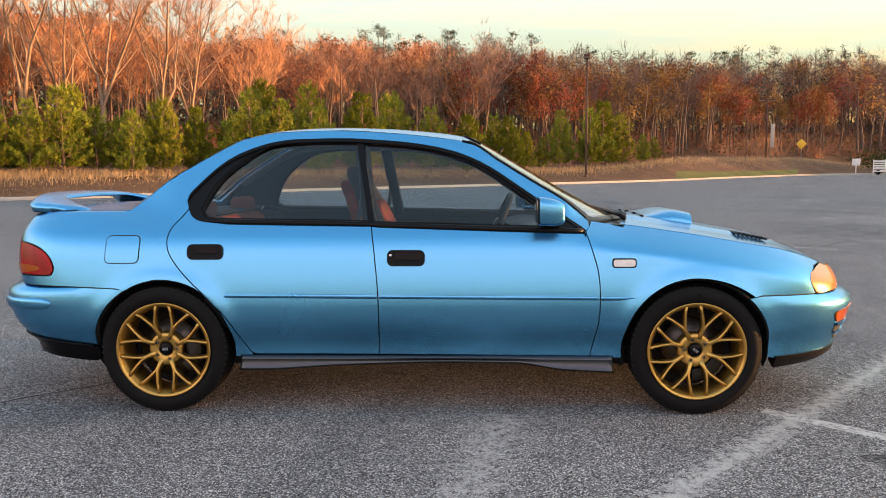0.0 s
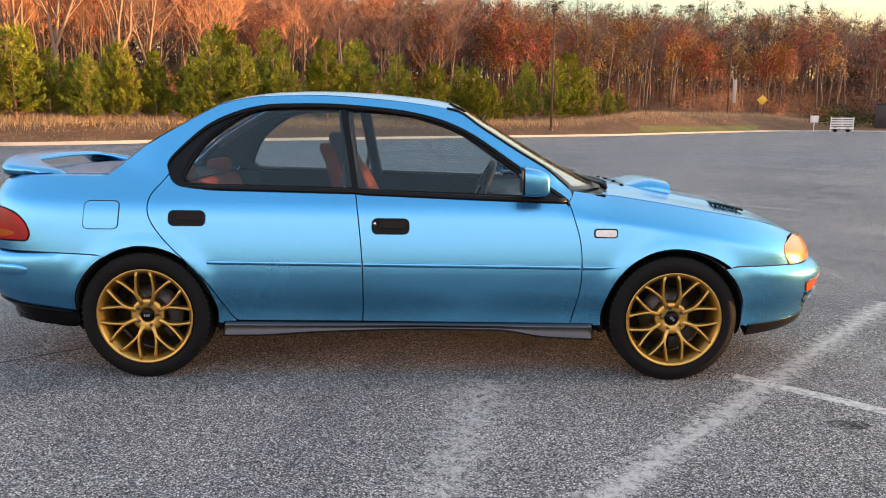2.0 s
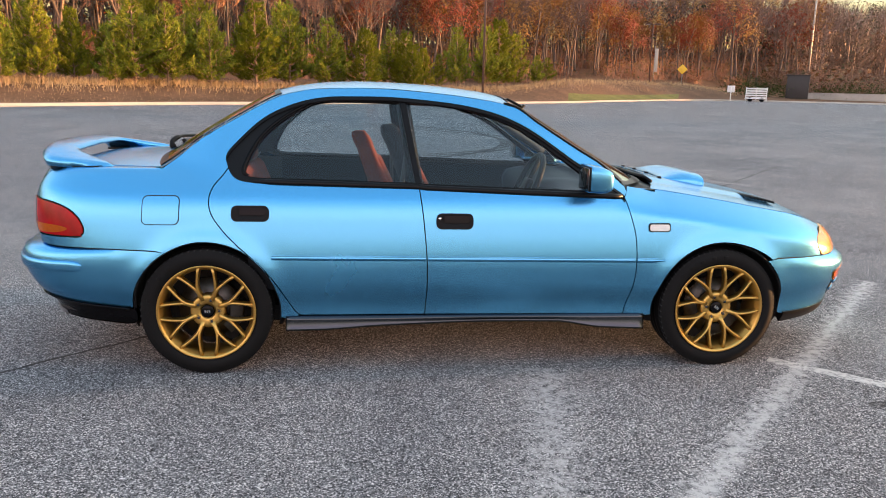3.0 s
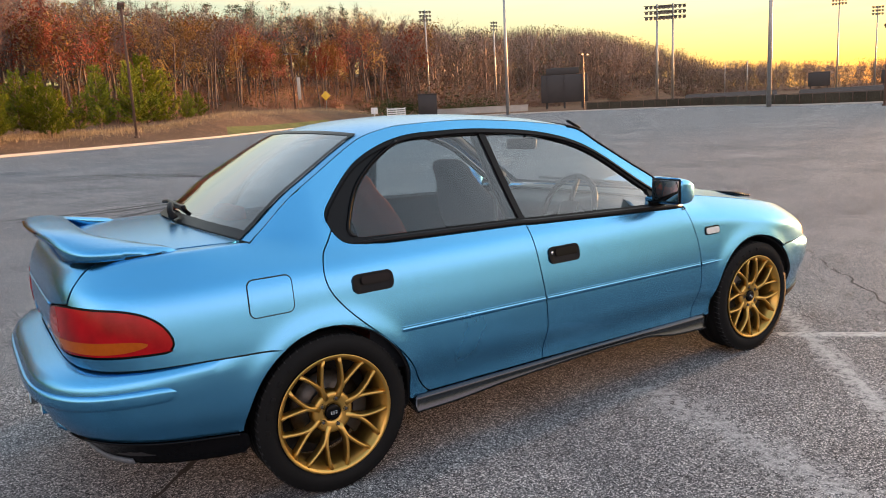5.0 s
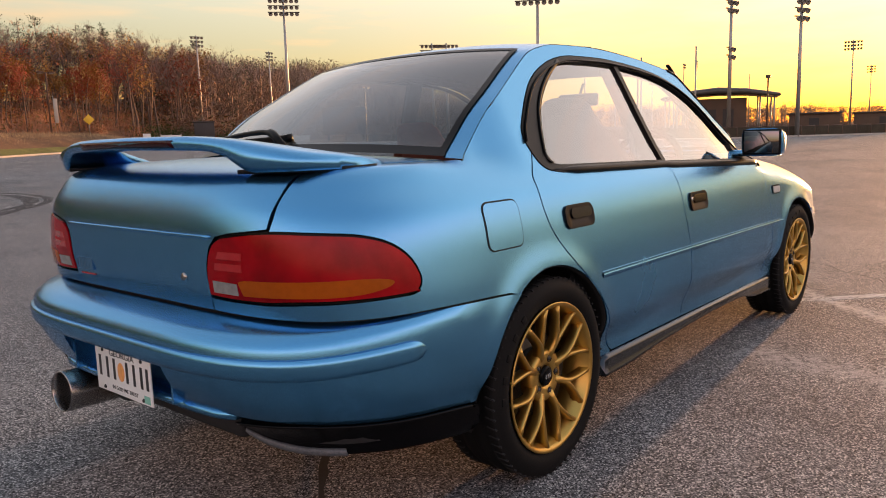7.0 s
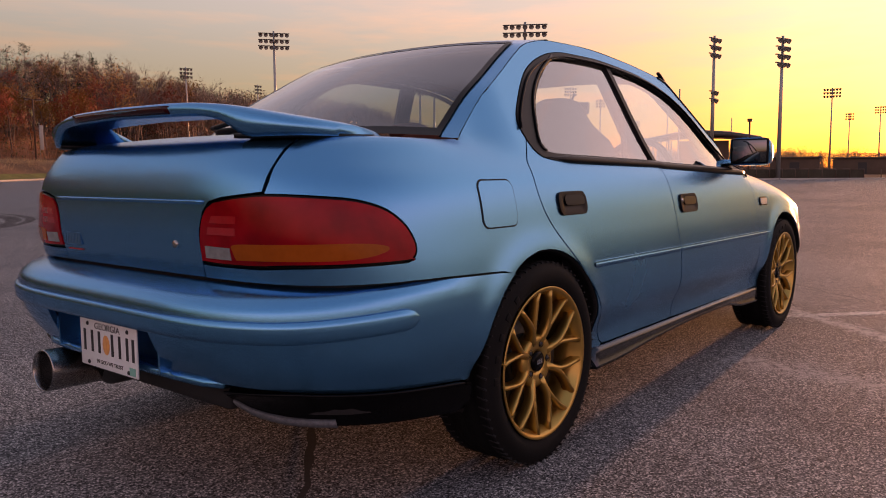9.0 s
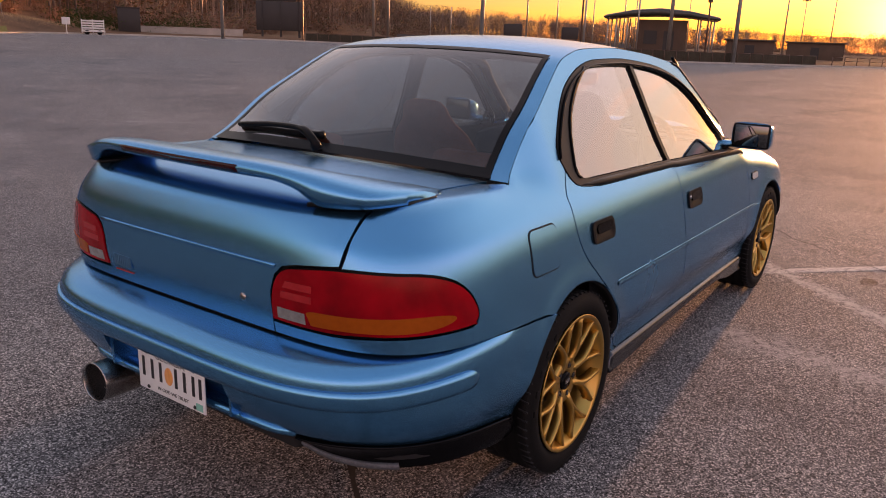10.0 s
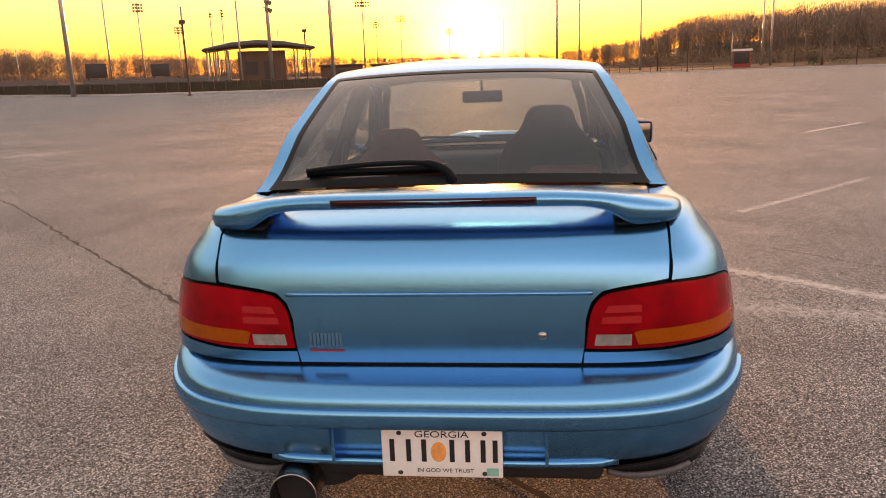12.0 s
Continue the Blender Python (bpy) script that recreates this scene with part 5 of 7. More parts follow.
    # dark disc added for the shade seen between the spokes
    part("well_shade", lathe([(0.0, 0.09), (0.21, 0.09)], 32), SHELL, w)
    return w


wheel = build_wheel(None)
wheel.parent = car
wheel.matrix_basis = pose(AXLE_R, -0.737, HUB_Z + 0.0025)
for x, s, turn in ((AXLE_F, -1, 40), (AXLE_R, 1, 15), (AXLE_F, 1, 70)):
    made = copy_thing(wheel, pose(x, s * 0.737, HUB_Z + 0.0025, 0, turn, 180 if s > 0 else 0))
    made.parent = car


# ---- the ground ----
def grade(y):
    """The lot climbs gently towards +y."""
    t = y - 8.0
    return 0.0105 * (t if t > 6 else (0 if t < -6 else (t + 6) ** 2 / 24)) if y < 110 else 0.0105 * 102


edge_r = curve((-180, 60), (-130, 95), (-90, 110), (-42, 141), (-22, 127), (-3, 115), (11, 82), (20, 69), (30, 71), (38, 89), (49, 95), (63, 86), (69, 68), (75.7, 52), (86.6, 42.5), (103, 35.5), (125, 31), (150, 38), (166, 45), (180, 60))
bank_h = curve((-180, 0.3), (0, 0.15), (55, 0.15), (61, 0.4), (66, 1.6), (73, 1.7), (79, 0.9), (88, 0.8), (110, 0.9), (150, 0.9), (180, 0.4))
bank_w = curve((-180, 10), (60, 12), (70, 14), (80, 9), (120, 7), (180, 8))
wood_r = curve((-180, 92), (-130, 170), (-60, 220), (-24, 255), (-13, 290), (-8, 340), (0, 440), (15, 400), (29, 350), (38, 300), (44, 235), (52, 190), (60, 135), (66, 112), (75, 92), (90, 74), (107, 64), (125, 56), (150, 60), (180, 92))
wood_el = curve((-180, 2.6), (-130, 2.6), (-60, 3.2), (-24, 3.6), (-13, 3.4), (-8, 2.0), (0, 1.35), (15, 1.7), (29, 2.1), (37, 2.6), (41, 4.0), (48, 5.7), (56, 6.2), (66, 7.4), (78, 8.0), (91, 9.2), (107, 9.7), (125, 10.5), (150, 6), (180, 2.6))
TREE = 12.5


def land_z(az, r):
    x, y = r * math.cos(radians(az)), r * math.sin(radians(az))
    z = grade(min(y, 110))
    re = edge_r(az)
    if r < re:
        return z
    z += 0.10 + bank_h(az) * smooth(0.3, bank_w(az), r - re)
    wr = wood_r(az)
    back = wr + 45 + 0.12 * wr
    rise = max(0.0, back * math.tan(radians(wood_el(az))) + 1.2 - TREE - z)
    z += (rise + 0.5) * smooth(wr - 10, back, r)
    z += 0.12 * noise.noise((x * 0.11, y * 0.11, 3.0)) * smooth(0.5, 5, r - re)
    return z


def place(az, r, up=0.0):
    return Vector((r * math.cos(radians(az)), r * math.sin(radians(az)), land_z(az, r) + up))


def asphalt_material():
    m = bpy.data.materials.new("worn_asphalt")
    m.use_nodes = True
    n, l = m.node_tree.nodes, m.node_tree.links
    b = n["Principled BSDF"]
    co = n.new("ShaderNodeTexCoord")

    def noise_node(scale, detail=4.0, rough=0.6):
        a = n.new("ShaderNodeTexNoise")
        a.inputs["Scale"].default_value, a.inputs["Detail"].default_value, a.inputs["Roughness"].default_value = scale, detail, rough
        l.new(co.outputs["Object"], a.inputs["Vector"])
        return a.outputs["Fac"]

    def ramp(src, stops):
        r = n.new("ShaderNodeValToRGB")
        el = r.color_ramp.elements
        while len(el) < len(stops):
            el.new(0.5)
        for e, (p, c) in zip(el, stops):
            e.position, e.color = p, (*c, 1)
        l.new(src, r.inputs["Fac"])
        return r.outputs["Color"]

    def mix(a, bb, fac, kind="MIX"):
        x = n.new("ShaderNodeMix")
        x.data_type, x.blend_type = "RGBA", kind
        for src, key in ((a, "A"), (bb, "B"), (fac, "Factor")):
            if isinstance(src, (int, float)):
                x.inputs[key].default_value = src
            elif isinstance(src, tuple):
                x.inputs[key].default_value = (*src, 1)
            else:
                l.new(src, x.inputs[key])
        return x.outputs["Result"]

    stone = n.new("ShaderNodeTexVoronoi")
    stone.inputs["Scale"].default_value = 215.0
    l.new(co.outputs["Object"], stone.inputs["Vector"])
    grains = n.new("ShaderNodeSeparateColor")
    l.new(stone.outputs["Color"], grains.inputs["Color"])
    speck = ramp(grains.outputs["Red"], ((0.0, (0.007, 0.008, 0.010)), (0.42, (0.088, 0.093, 0.100)), (0.8, (0.240, 0.247, 0.256)), (1.0, (0.66, 0.66, 0.66))))
    fine = ramp(noise_node(420, 3), ((0.3, (0.55, 0.55, 0.56)), (0.7, (1.35, 1.34, 1.32))))
    col = mix(speck, fine, 0.8, "MULTIPLY")
    broad = ramp(noise_node(0.35, 6, 0.62), ((0.3, (0.72, 0.73, 0.76)), (0.7, (1.25, 1.22, 1.17))))
    col = mix(col, broad, 1.0, "MULTIPLY")
    patch = ramp(noise_node(1.7, 5, 0.65), ((0.35, (0.8, 0.8, 0.82)), (0.75, (1.22, 1.21, 1.2))))
    col = mix(col, patch, 0.7, "MULTIPLY")
    # pale dusty bloom in places
    dust = ramp(noise_node(0.55, 7, 0.7), ((0.56, (0, 0, 0)), (0.72, (1, 1, 1))))
    grit = ramp(noise_node(26, 4, 0.7), ((0.42, (0, 0, 0)), (0.62, (1, 1, 1))))
    both_m = mix(dust, grit, 1.0, "MULTIPLY")
    col = mix(col, (0.42, 0.42, 0.41), mix((0, 0, 0), both_m, 0.35))
    l.new(col, b.inputs["Base Color"])
    b.inputs["Roughness"].default_value = 0.88
    b.inputs["Specular IOR Level"].default_value = 0.15
    g1 = n.new("ShaderNodeBump")
    g1.inputs["Strength"].default_value, g1.inputs["Distance"].default_value = 0.22, 0.005
    l.new(stone.outputs["Distance"], g1.inputs["Height"])
    g2 = n.new("ShaderNodeBump")
    g2.inputs["Strength"].default_value, g2.inputs["Distance"].default_value = 0.14, 0.003
    l.new(noise_node(140, 4), g2.inputs["Height"])
    l.new(g1.outputs["Normal"], g2.inputs["Normal"])
    l.new(g2.outputs["Normal"], b.inputs["Normal"])
    return m


def worn_paint(name, cover, tone, at=None, across=None, width=0.2):
    """Road paint that has worn through to the stones; with a place it fades out over its width."""
    m = ASPHALT.copy()
    m.name = name
    n, l = m.node_tree.nodes, m.node_tree.links
    b = n["Principled BSDF"]
    old = b.inputs["Base Color"].links[0].from_socket
    co = n.new("ShaderNodeTexCoord")
    a = n.new("ShaderNodeTexNoise")
    a.inputs["Scale"].default_value, a.inputs["Detail"].default_value, a.inputs["Roughness"].default_value = 22.0, 7.0, 0.75
    l.new(co.outputs["Object"], a.inputs["Vector"])
    r = n.new("ShaderNodeMapRange")
    r.inputs["From Min"].default_value, r.inputs["From Max"].default_value = 1 - cover - 0.09, 1 - cover + 0.09
    src = a.outputs["Fac"]
    if at:
        move = n.new("ShaderNodeVectorMath")
        move.operation = "SUBTRACT"
        move.inputs[1].default_value = (*at, 0)
        l.new(co.outputs["Object"], move.inputs[0])
        far = n.new("ShaderNodeVectorMath")
        far.operation = "DOT_PRODUCT" if across else "LENGTH"
        if across:
            far.inputs[1].default_value = (*across, 0)
        l.new(move.outputs[0], far.inputs[0])
        fade = n.new("ShaderNodeMath")
        fade.operation = "ABSOLUTE"
        l.new(far.outputs["Value"], fade.inputs[0])
        fall = n.new("ShaderNodeMath")
        fall.operation = "MULTIPLY_ADD"
        fall.inputs[1].default_value = -0.42 / width
        l.new(fade.outputs[0], fall.inputs[0])
        l.new(src, fall.inputs[2])
        src = fall.outputs[0]
    l.new(src, r.inputs["Value"])
    x = n.new("ShaderNodeMix")
    x.data_type = "RGBA"
    x.inputs["B"].default_value = (*tone, 1)
    l.new(r.outputs["Result"], x.inputs["Factor"])
    l.new(old, x.inputs["A"])
    l.new(x.outputs["Result"], b.inputs["Base Color"])
    return m


ASPHALT = asphalt_material()
LINE = worn_paint("worn_white_line", 0.54, (0.50, 0.50, 0.48))
FADED = worn_paint("faded_line", 0.46, (0.50, 0.50, 0.49))
STREAK = worn_paint("dusty_streak", 0.56, (0.40, 0.40, 0.39), (-1.2, -4.05), (-0.7365, 0.6764), 0.24)
BLOOM = worn_paint("pale_bloom", 0.50, (0.36, 0.36, 0.355), (0.22, -1.60), (0.977, -0.213), 0.62)
CRACK = mat("crack_filler", (0.018, 0.018, 0.019), 0.9, vary=0.4, scale=20.0)
SKID = worn_paint("skid_rubber", 0.54, (0.022, 0.022, 0.023))
KERB = mat("kerb_concrete", (0.42, 0.38, 0.34), 0.85, vary=0.2, scale=1.2, fine=40.0, bump=0.15)
DRYGRASS = mat("dry_grass_bank", (0.135, 0.078, 0.046), 0.95, spec=0.08, vary=0.45, scale=0.35, fine=5.0, bump=0.6, bump_scale=3.0)
STRAW = mat("straw_blades", (0.42, 0.30, 0.17), 0.9, spec=0.08, vary=0.35, scale=0.6, fine=3.0)
GREENGRASS = mat("thin_green_grass", (0.13, 0.125, 0.040), 0.95, spec=0.08, vary=0.4, scale=0.6, fine=6.0, bump=0.5, bump_scale=4.0)

# asphalt lot as a fan of rings
azs = [-180 + 2 * i for i in range(180)]
rings = [0.0, 0.015, 0.03, 0.045, 0.06, 0.08, 0.10, 0.12, 0.14, 0.17, 0.20, 0.24, 0.28, 0.35, 0.42, 0.5, 0.65, 0.8, 0.9, 1.0]
bm = bmesh.new()
centre = bm.verts.new((0, 0, 0))
rows = []
for a in azs:
    re = edge_r(a)
    rows.append([bm.verts.new((f * re * math.cos(radians(a)), f * re * math.sin(radians(a)), grade(f * re * math.sin(radians(a))))) for f in rings[1:]])
for i in range(len(rows)):
    a, b = rows[i], rows[(i + 1) % len(rows)]
    bm.faces.new([centre, a[0], b[0]])
    for j in range(len(a) - 1):
        bm.faces.new([a[j], a[j + 1], b[j + 1], b[j]])
tagged(part("road", bm, ASPHALT), "worn grey asphalt parking lot with pale dusty patches", "parking lot", kind="structure")

# verge, bank, hills out to the horizon
outs = [0.14, 0.3, 0.8, 1.6, 3, 5, 7.5, 10, 13, 17, 24, 34, 48, 70, 100, 140, 200, 300, 450, 700, 1200, 2500]
bm = bmesh.new()
rows = []
for a in azs:
    re = edge_r(a)
    rows.append([bm.verts.new(place(a, re + o)) for o in outs])
for i in range(len(rows)):
    a, b = rows[i], rows[(i + 1) % len(rows)]
    for j in range(len(outs) - 1):
        f = bm.faces.new([a[j], a[j + 1], b[j + 1], b[j]])
        f.smooth = True
        az = azs[i]
        f.material_index = 1 if (65 <= az <= 73 and 0.8 <= outs[j] <= 4) else 0
tagged(part("ground", bm, [DRYGRASS, GREENGRASS]), "brown dry grass bank and wooded rise round the lot", "ground", kind="structure")

# kerb stones along the edge
rows = []
for a in [-180 + i for i in range(361)]:
    re = edge_r(a)
    z = grade(re * math.sin(radians(a)))
    d = Vector((math.cos(radians(a)), math.sin(radians(a)), 0))
    rows.append([d * re + Vector((0, 0, z - 0.1)), d * re + Vector((0, 0, z + 0.12)), d * (re + 0.02) + Vector((0, 0, z + 0.14)), d * (re + 0.16) + Vector((0, 0, z + 0.14)), d * (re + 0.16) + Vector((0, 0, z - 0.1))])
kerb = loft(rows, True, False)
tagged(part("kerb", kerb, KERB), "pale concrete kerb along the lot", "kerb", kind="structure")


def stripe(name, pts, width, m, z=0.003, label="", jitter=0.0, category="road marking"):
    rng = random.Random(len(pts) + int(pts[0][0] * 100))
    p = [Vector((*q, 0)) for q in pts]
    rows = []
    for i, q in enumerate(p):
        t = (p[min(i + 1, len(p) - 1)] - p[max(i - 1, 0)]).normalized()
        s = Vector((-t.y, t.x, 0)) * width / 2
        j = 1 + jitter * (rng.random() - 0.5) * 2
        rows.append([q + s * j + Vector((0, 0, grade(q.y) + z)), q - s * j + Vector((0, 0, grade(q.y) + z))])
    ob = part(name, loft(rows, False), m)
    return tagged(ob, label, category, kind="structure")


def along(a, b, n, wob=0.0, seed=1):
    rng = random.Random(seed)
    dx, dy = b[0] - a[0], b[1] - a[1]
    ln = math.hypot(dx, dy)
    return [(a[0] + dx * i / n - dy / ln * (o := rng.gauss(0, wob)), a[1] + dy * i / n + dx / ln * o) for i in range(n + 1)]


stripe("faded_line", along((-1.2, -4.05), (3.3, 0.85), 20), 0.5, STREAK, 0.0003, label="broad faded white line on the asphalt")
stripe("white_line", along((1.60, -0.76), (2.55, -1.66), 8), 0.085, LINE, 0.0007, label="worn white parking line")
stripe("white_line", along((3.10, -2.19), (4.95, -4.03), 10), 0.085, FADED, 0.0007, label="faint worn parking line")
stripe("white_line", along((10.9, -5.5), (12.7, -7.2), 8), 0.09, LINE, 0.004, label="faint worn parking line")
stripe("white_line", along((9.0, 10.5), (12.0, 7.6), 8), 0.09, FADED, 0.004, label="faint worn parking line")
stripe("white_line", along((3.2, 8.8), (5.4, 6.6), 8), 0.09, FADED, 0.004, label="faint worn parking line")
for k in range(4):
    stripe("white_line", along((16 + 7 * k, -9.0 - 2.6 * k), (18.5 + 7 * k, -11.5 - 2.6 * k), 4), 0.10, FADED, 0.004, label="faint worn parking line")
crack_a = along((-3.4, -1.85), (-1.77, -0.34), 24, 0.010, 3) + along((-1.70, -0.27), (0.27, 1.80), 40, 0.007, 4) + along((0.32, 1.85), (4.3, 5.75), 60, 0.009, 5) + along((4.4, 5.9), (8.2, 10.4), 50, 0.012, 6) + along((8.3, 10.5), (20, 23), 60, 0.03, 7)
stripe("asphalt_crack", crack_a, 0.023, CRACK, 0.002, "dark jagged crack across the asphalt", 0.5, "crack")
crack_b = along((-0.6, -4.3), (1.08, -2.57), 30, 0.012, 8) + along((1.12, -2.53), (1.82, -1.87), 14, 0.012, 9) + along((1.86, -1.82), (2.57, -0.95), 16, 0.014, 10) + along((2.6, -0.91), (6.2, 2.85), 50, 0.02, 11)
stripe("asphalt_crack", crack_b, 0.013, CRACK, 0.0009, "dark jagged crack across the asphalt", 0.5, "crack")
stripe("asphalt_crack", along((14, 2), (40, -3), 60, 0.06, 12), 0.05, CRACK, 0.002, "dark jagged crack across the asphalt", 0.5, "crack")
for cx, cy, r, a0, a1 in ((-0.9, 15.0, 4.1, -110, 100), (-1.2, 15.2, 4.7, -95, 85), (-3.5, 15.5, 6.6, -60, 60)):
    stripe("skid_mark", [(cx + r * math.cos(radians(a0 + (a1 - a0) * i / 40)), cy + 1.05 * r * math.sin(radians(a0 + (a1 - a0) * i / 40))) for i in range(41)], 0.17, SKID, 0.0035, "curved black skid mark on the asphalt", 0.1, "skid mark")
stripe("pale_patch", along((0.40, -0.85), (-0.02, -2.80), 14), 1.2, BLOOM, 0.0002, "pale chalky patch on the asphalt", 0.25, "stain")
spot = [(1.84 + 0.09 * math.cos(a), -1.37 + 0.05 * math.sin(a)) for a in [2 * PI * i / 20 for i in range(20)]]
tagged(part("oil_stain", sheet(spot, lambda x, y: Vector((x, y, 0.0004)), 0.03), SKID), "small dark oil stain on the asphalt", "stain", kind="structure")


# ---- trees ----
BARK = mat("pale_bark", (0.23, 0.16, 0.115), 0.9, spec=0.08, vary=0.35, scale=1.5, fine=20.0, bump=0.3)
TWIG = mat("bare_twigs", (0.36, 0.19, 0.115), 0.9, spec=0.08, vary=0.35, scale=0.25, fine=2.0)
RUST = mat("rust_leaves", (0.29, 0.11, 0.052), 0.85, spec=0.08, vary=0.45, scale=0.18, fine=1.6)
REDLEAF = mat("red_leaves", (0.25, 0.064, 0.038), 0.85, spec=0.08, vary=0.4, scale=0.18, fine=1.6)
OCHRE = mat("ochre_leaves", (0.24, 0.135, 0.04), 0.85, spec=0.08, vary=0.4, scale=0.2, fine=1.6)
DARKPINE = mat("dark_pine_needles", (0.042, 0.056, 0.030), 0.9, spec=0.08, vary=0.4, scale=0.25, fine=2.0)
# second tone is the yellow of sunlit tips, mixed in by noise
NEEDLE = mat("young_pine_needles", (0.042, 0.12, 0.012), 0.8, spec=0.06, vary=0.5, scale=0.9, fine=6.0, second=(0.30, 0.31, 0.030))
SHRUB = mat("green_shrub_leaves", (0.05, 0.085, 0.025), 0.85, spec=0.08, vary=0.4, scale=0.6, fine=4.0)


class Bits:
    """Loose triangles gathered into plain arrays."""

    def __init__(self):
        self.v, self.f, self.m = [], [], []

    def limb(self, a, b, r0, r1, sides, mi):
        a, b = np.array(a, float), np.array(b, float)
        t = b - a
        t /= np.linalg.norm(t) + 1e-9
        u = np.cross(t, (0.31, 0.71, 0.63))
        u /= np.linalg.norm(u) + 1e-9
        w = np.cross(t, u)
        n = len(self.v)
        for c, r in ((a, r0), (b, r1)):
            for k in range(sides):
                g = 2 * PI * k / sides
                self.v.append(c + r * (math.cos(g) * u + math.sin(g) * w))
        for k in range(sides):
            j = (k + 1) % sides
            self.f += [(n + k, n + j, n + sides + j), (n + k, n + sides + j, n + sides + k)]
            self.m += [mi, mi]

    def tri(self, p, q, r, mi):
        n = len(self.v)
        self.v += [np.array(p, float), np.array(q, float), np.array(r, float)]
        self.f.append((n, n + 1, n + 2))
        self.m.append(mi)

    def arrays(self):
        return np.array(self.v, np.float32), np.array(self.f, np.int32), np.array(self.m, np.int32)


def mesh_from(name, v, f, m, materials, smooth_on=False):
    me = bpy.data.meshes.new(name)
    me.vertices.add(len(v))
    me.vertices.foreach_set("co", np.asarray(v, np.float32).ravel())
    me.loops.add(len(f) * 3)
    me.loops.foreach_set("vertex_index", np.asarray(f, np.int32).ravel())
    me.polygons.add(len(f))
    me.polygons.foreach_set("loop_start", np.arange(0, len(f) * 3, 3, dtype=np.int32))
    for x in materials:
        me.materials.append(x)
    me.polygons.foreach_set("material_index", np.asarray(m, np.int32))
    me.update()
    me.validate()
    return me


def branch(bits, rng, p, d, length, r, level, top, tips):
    """One limb in a few bends, with its side limbs."""
    p, d = np.array(p, float), np.array(d, float)
    n = 4 if level == 0 else (6 if level == 1 and length > 6 else 3)
    for i in range(n):
        d = d + np.array([rng.gauss(0, 0.10), rng.gauss(0, 0.10), rng.gauss(0.03, 0.06)]) * (0.5 if level == 0 else 1.3)
        d /= np.linalg.norm(d)
        q = p + d * length / n
        r1 = r * (0.80 if level == 0 else (0.80 if n == 6 else 0.66))
        bits.limb(p, q, r, r1, 6 if level == 0 else (4 if level == 1 else 3), 0)
        frac = (i + 1) / n
        if level < top and (level > 0 or frac > 0.35):
            for _ in range(2 if level == 0 else 2):
                a = rng.uniform(0, 2 * PI)
                side = np.array([math.cos(a), math.sin(a), rng.uniform(0.25, 0.9)])
                e = d * 0.55 + side * 0.75
                branch(bits, rng, q, e / np.linalg.norm(e), length * rng.uniform(0.34, 0.58) * (1.15 - 0.4 * frac), r1 * rng.uniform(0.42, 0.62), level + 1, top, tips)
        p, r = q, r1
    tips.append((p, d))


def proto_bare(seed, h, top=2, twigs=5, leaf=0, leaf_size=0.3, twig_len=1.1, mi_leaf=2):
    """A leafless tree with fine twigs; leaf: how many last leaves hang at each tip."""
    rng, bits, tips = random.Random(seed), Bits(), []
    branch(bits, rng, (0, 0, -0.2), (0, 0, 1), h * 0.80, h * 0.017, 0, top, tips)
    for p, d in tips:
        for _ in range(twigs):
            e = d + np.array([rng.gauss(0, 0.55), rng.gauss(0, 0.55), rng.gauss(0.35, 0.4)])
            e /= np.linalg.norm(e)
            b = p - d * rng.uniform(0, 0.5)
            w = np.cross(e, (rng.random(), rng.random(), 0.3)) * 0.018
            bits.tri(b - w, b + w, b + e * twig_len * rng.uniform(0.5, 1.2), 1)
        for _ in range(leaf if p[2] > h * 0.5 else leaf // 5):
            c = p + np.array([rng.gauss(0, 0.6), rng.gauss(0, 0.6), rng.gauss(0, 0.5)])
            u = np.array([rng.gauss(0, 1), rng.gauss(0, 1), rng.gauss(0, 1)])
            u /= np.linalg.norm(u)
            w = np.cross(u, (0.3, 0.5, 0.8))
            s = leaf_size * rng.uniform(0.5, 1.2)
            bits.tri(c - u * s * 0.5, c + w * s * 0.6, c + u * s * 0.6, mi_leaf)
    return bits.arrays()


def proto_pine(seed, h):
    """A tall old pine: a bare trunk under a loose dark crown."""
    rng, bits = random.Random(seed), Bits()
    bits.limb((0, 0, -0.2), (0.1, 0.05, h * 0.6), h * 0.014, h * 0.009, 6, 0)
    bits.limb((0.1, 0.05, h * 0.6), (0.1, 0.0, h), h * 0.009, 0.03, 5, 0)
    for _ in range(26):
        t = rng.random()
        z = h * (0.55 + 0.43 * t)
        a = rng.uniform(0, 2 * PI)
        ln = h * 0.15 * (1.1 - t) + 0.5
        e = np.array([math.cos(a) * ln, math.sin(a) * ln, rng.uniform(-0.1, 0.5)])
        s = np.array([0.1, 0.0, z])
        bits.limb(s, s + e, 0.05, 0.015, 3, 0)
        for _ in range(22):
            c = s + e * rng.uniform(0.35, 1.1) + np.array([rng.gauss(0, 0.35), rng.gauss(0, 0.35), rng.gauss(0, 0.22)])
            u = np.array([rng.gauss(0, 1), rng.gauss(0, 1), rng.gauss(0.3, 0.7)])
            u /= np.linalg.norm(u)
            w = np.cross(u, (0.3, 0.5, 0.8))
            k = rng.uniform(0.2, 0.45)
            bits.tri(c - u * k * 0.4, c + w * k * 0.5, c + u * k * 0.7, 5)
    return bits.arrays()


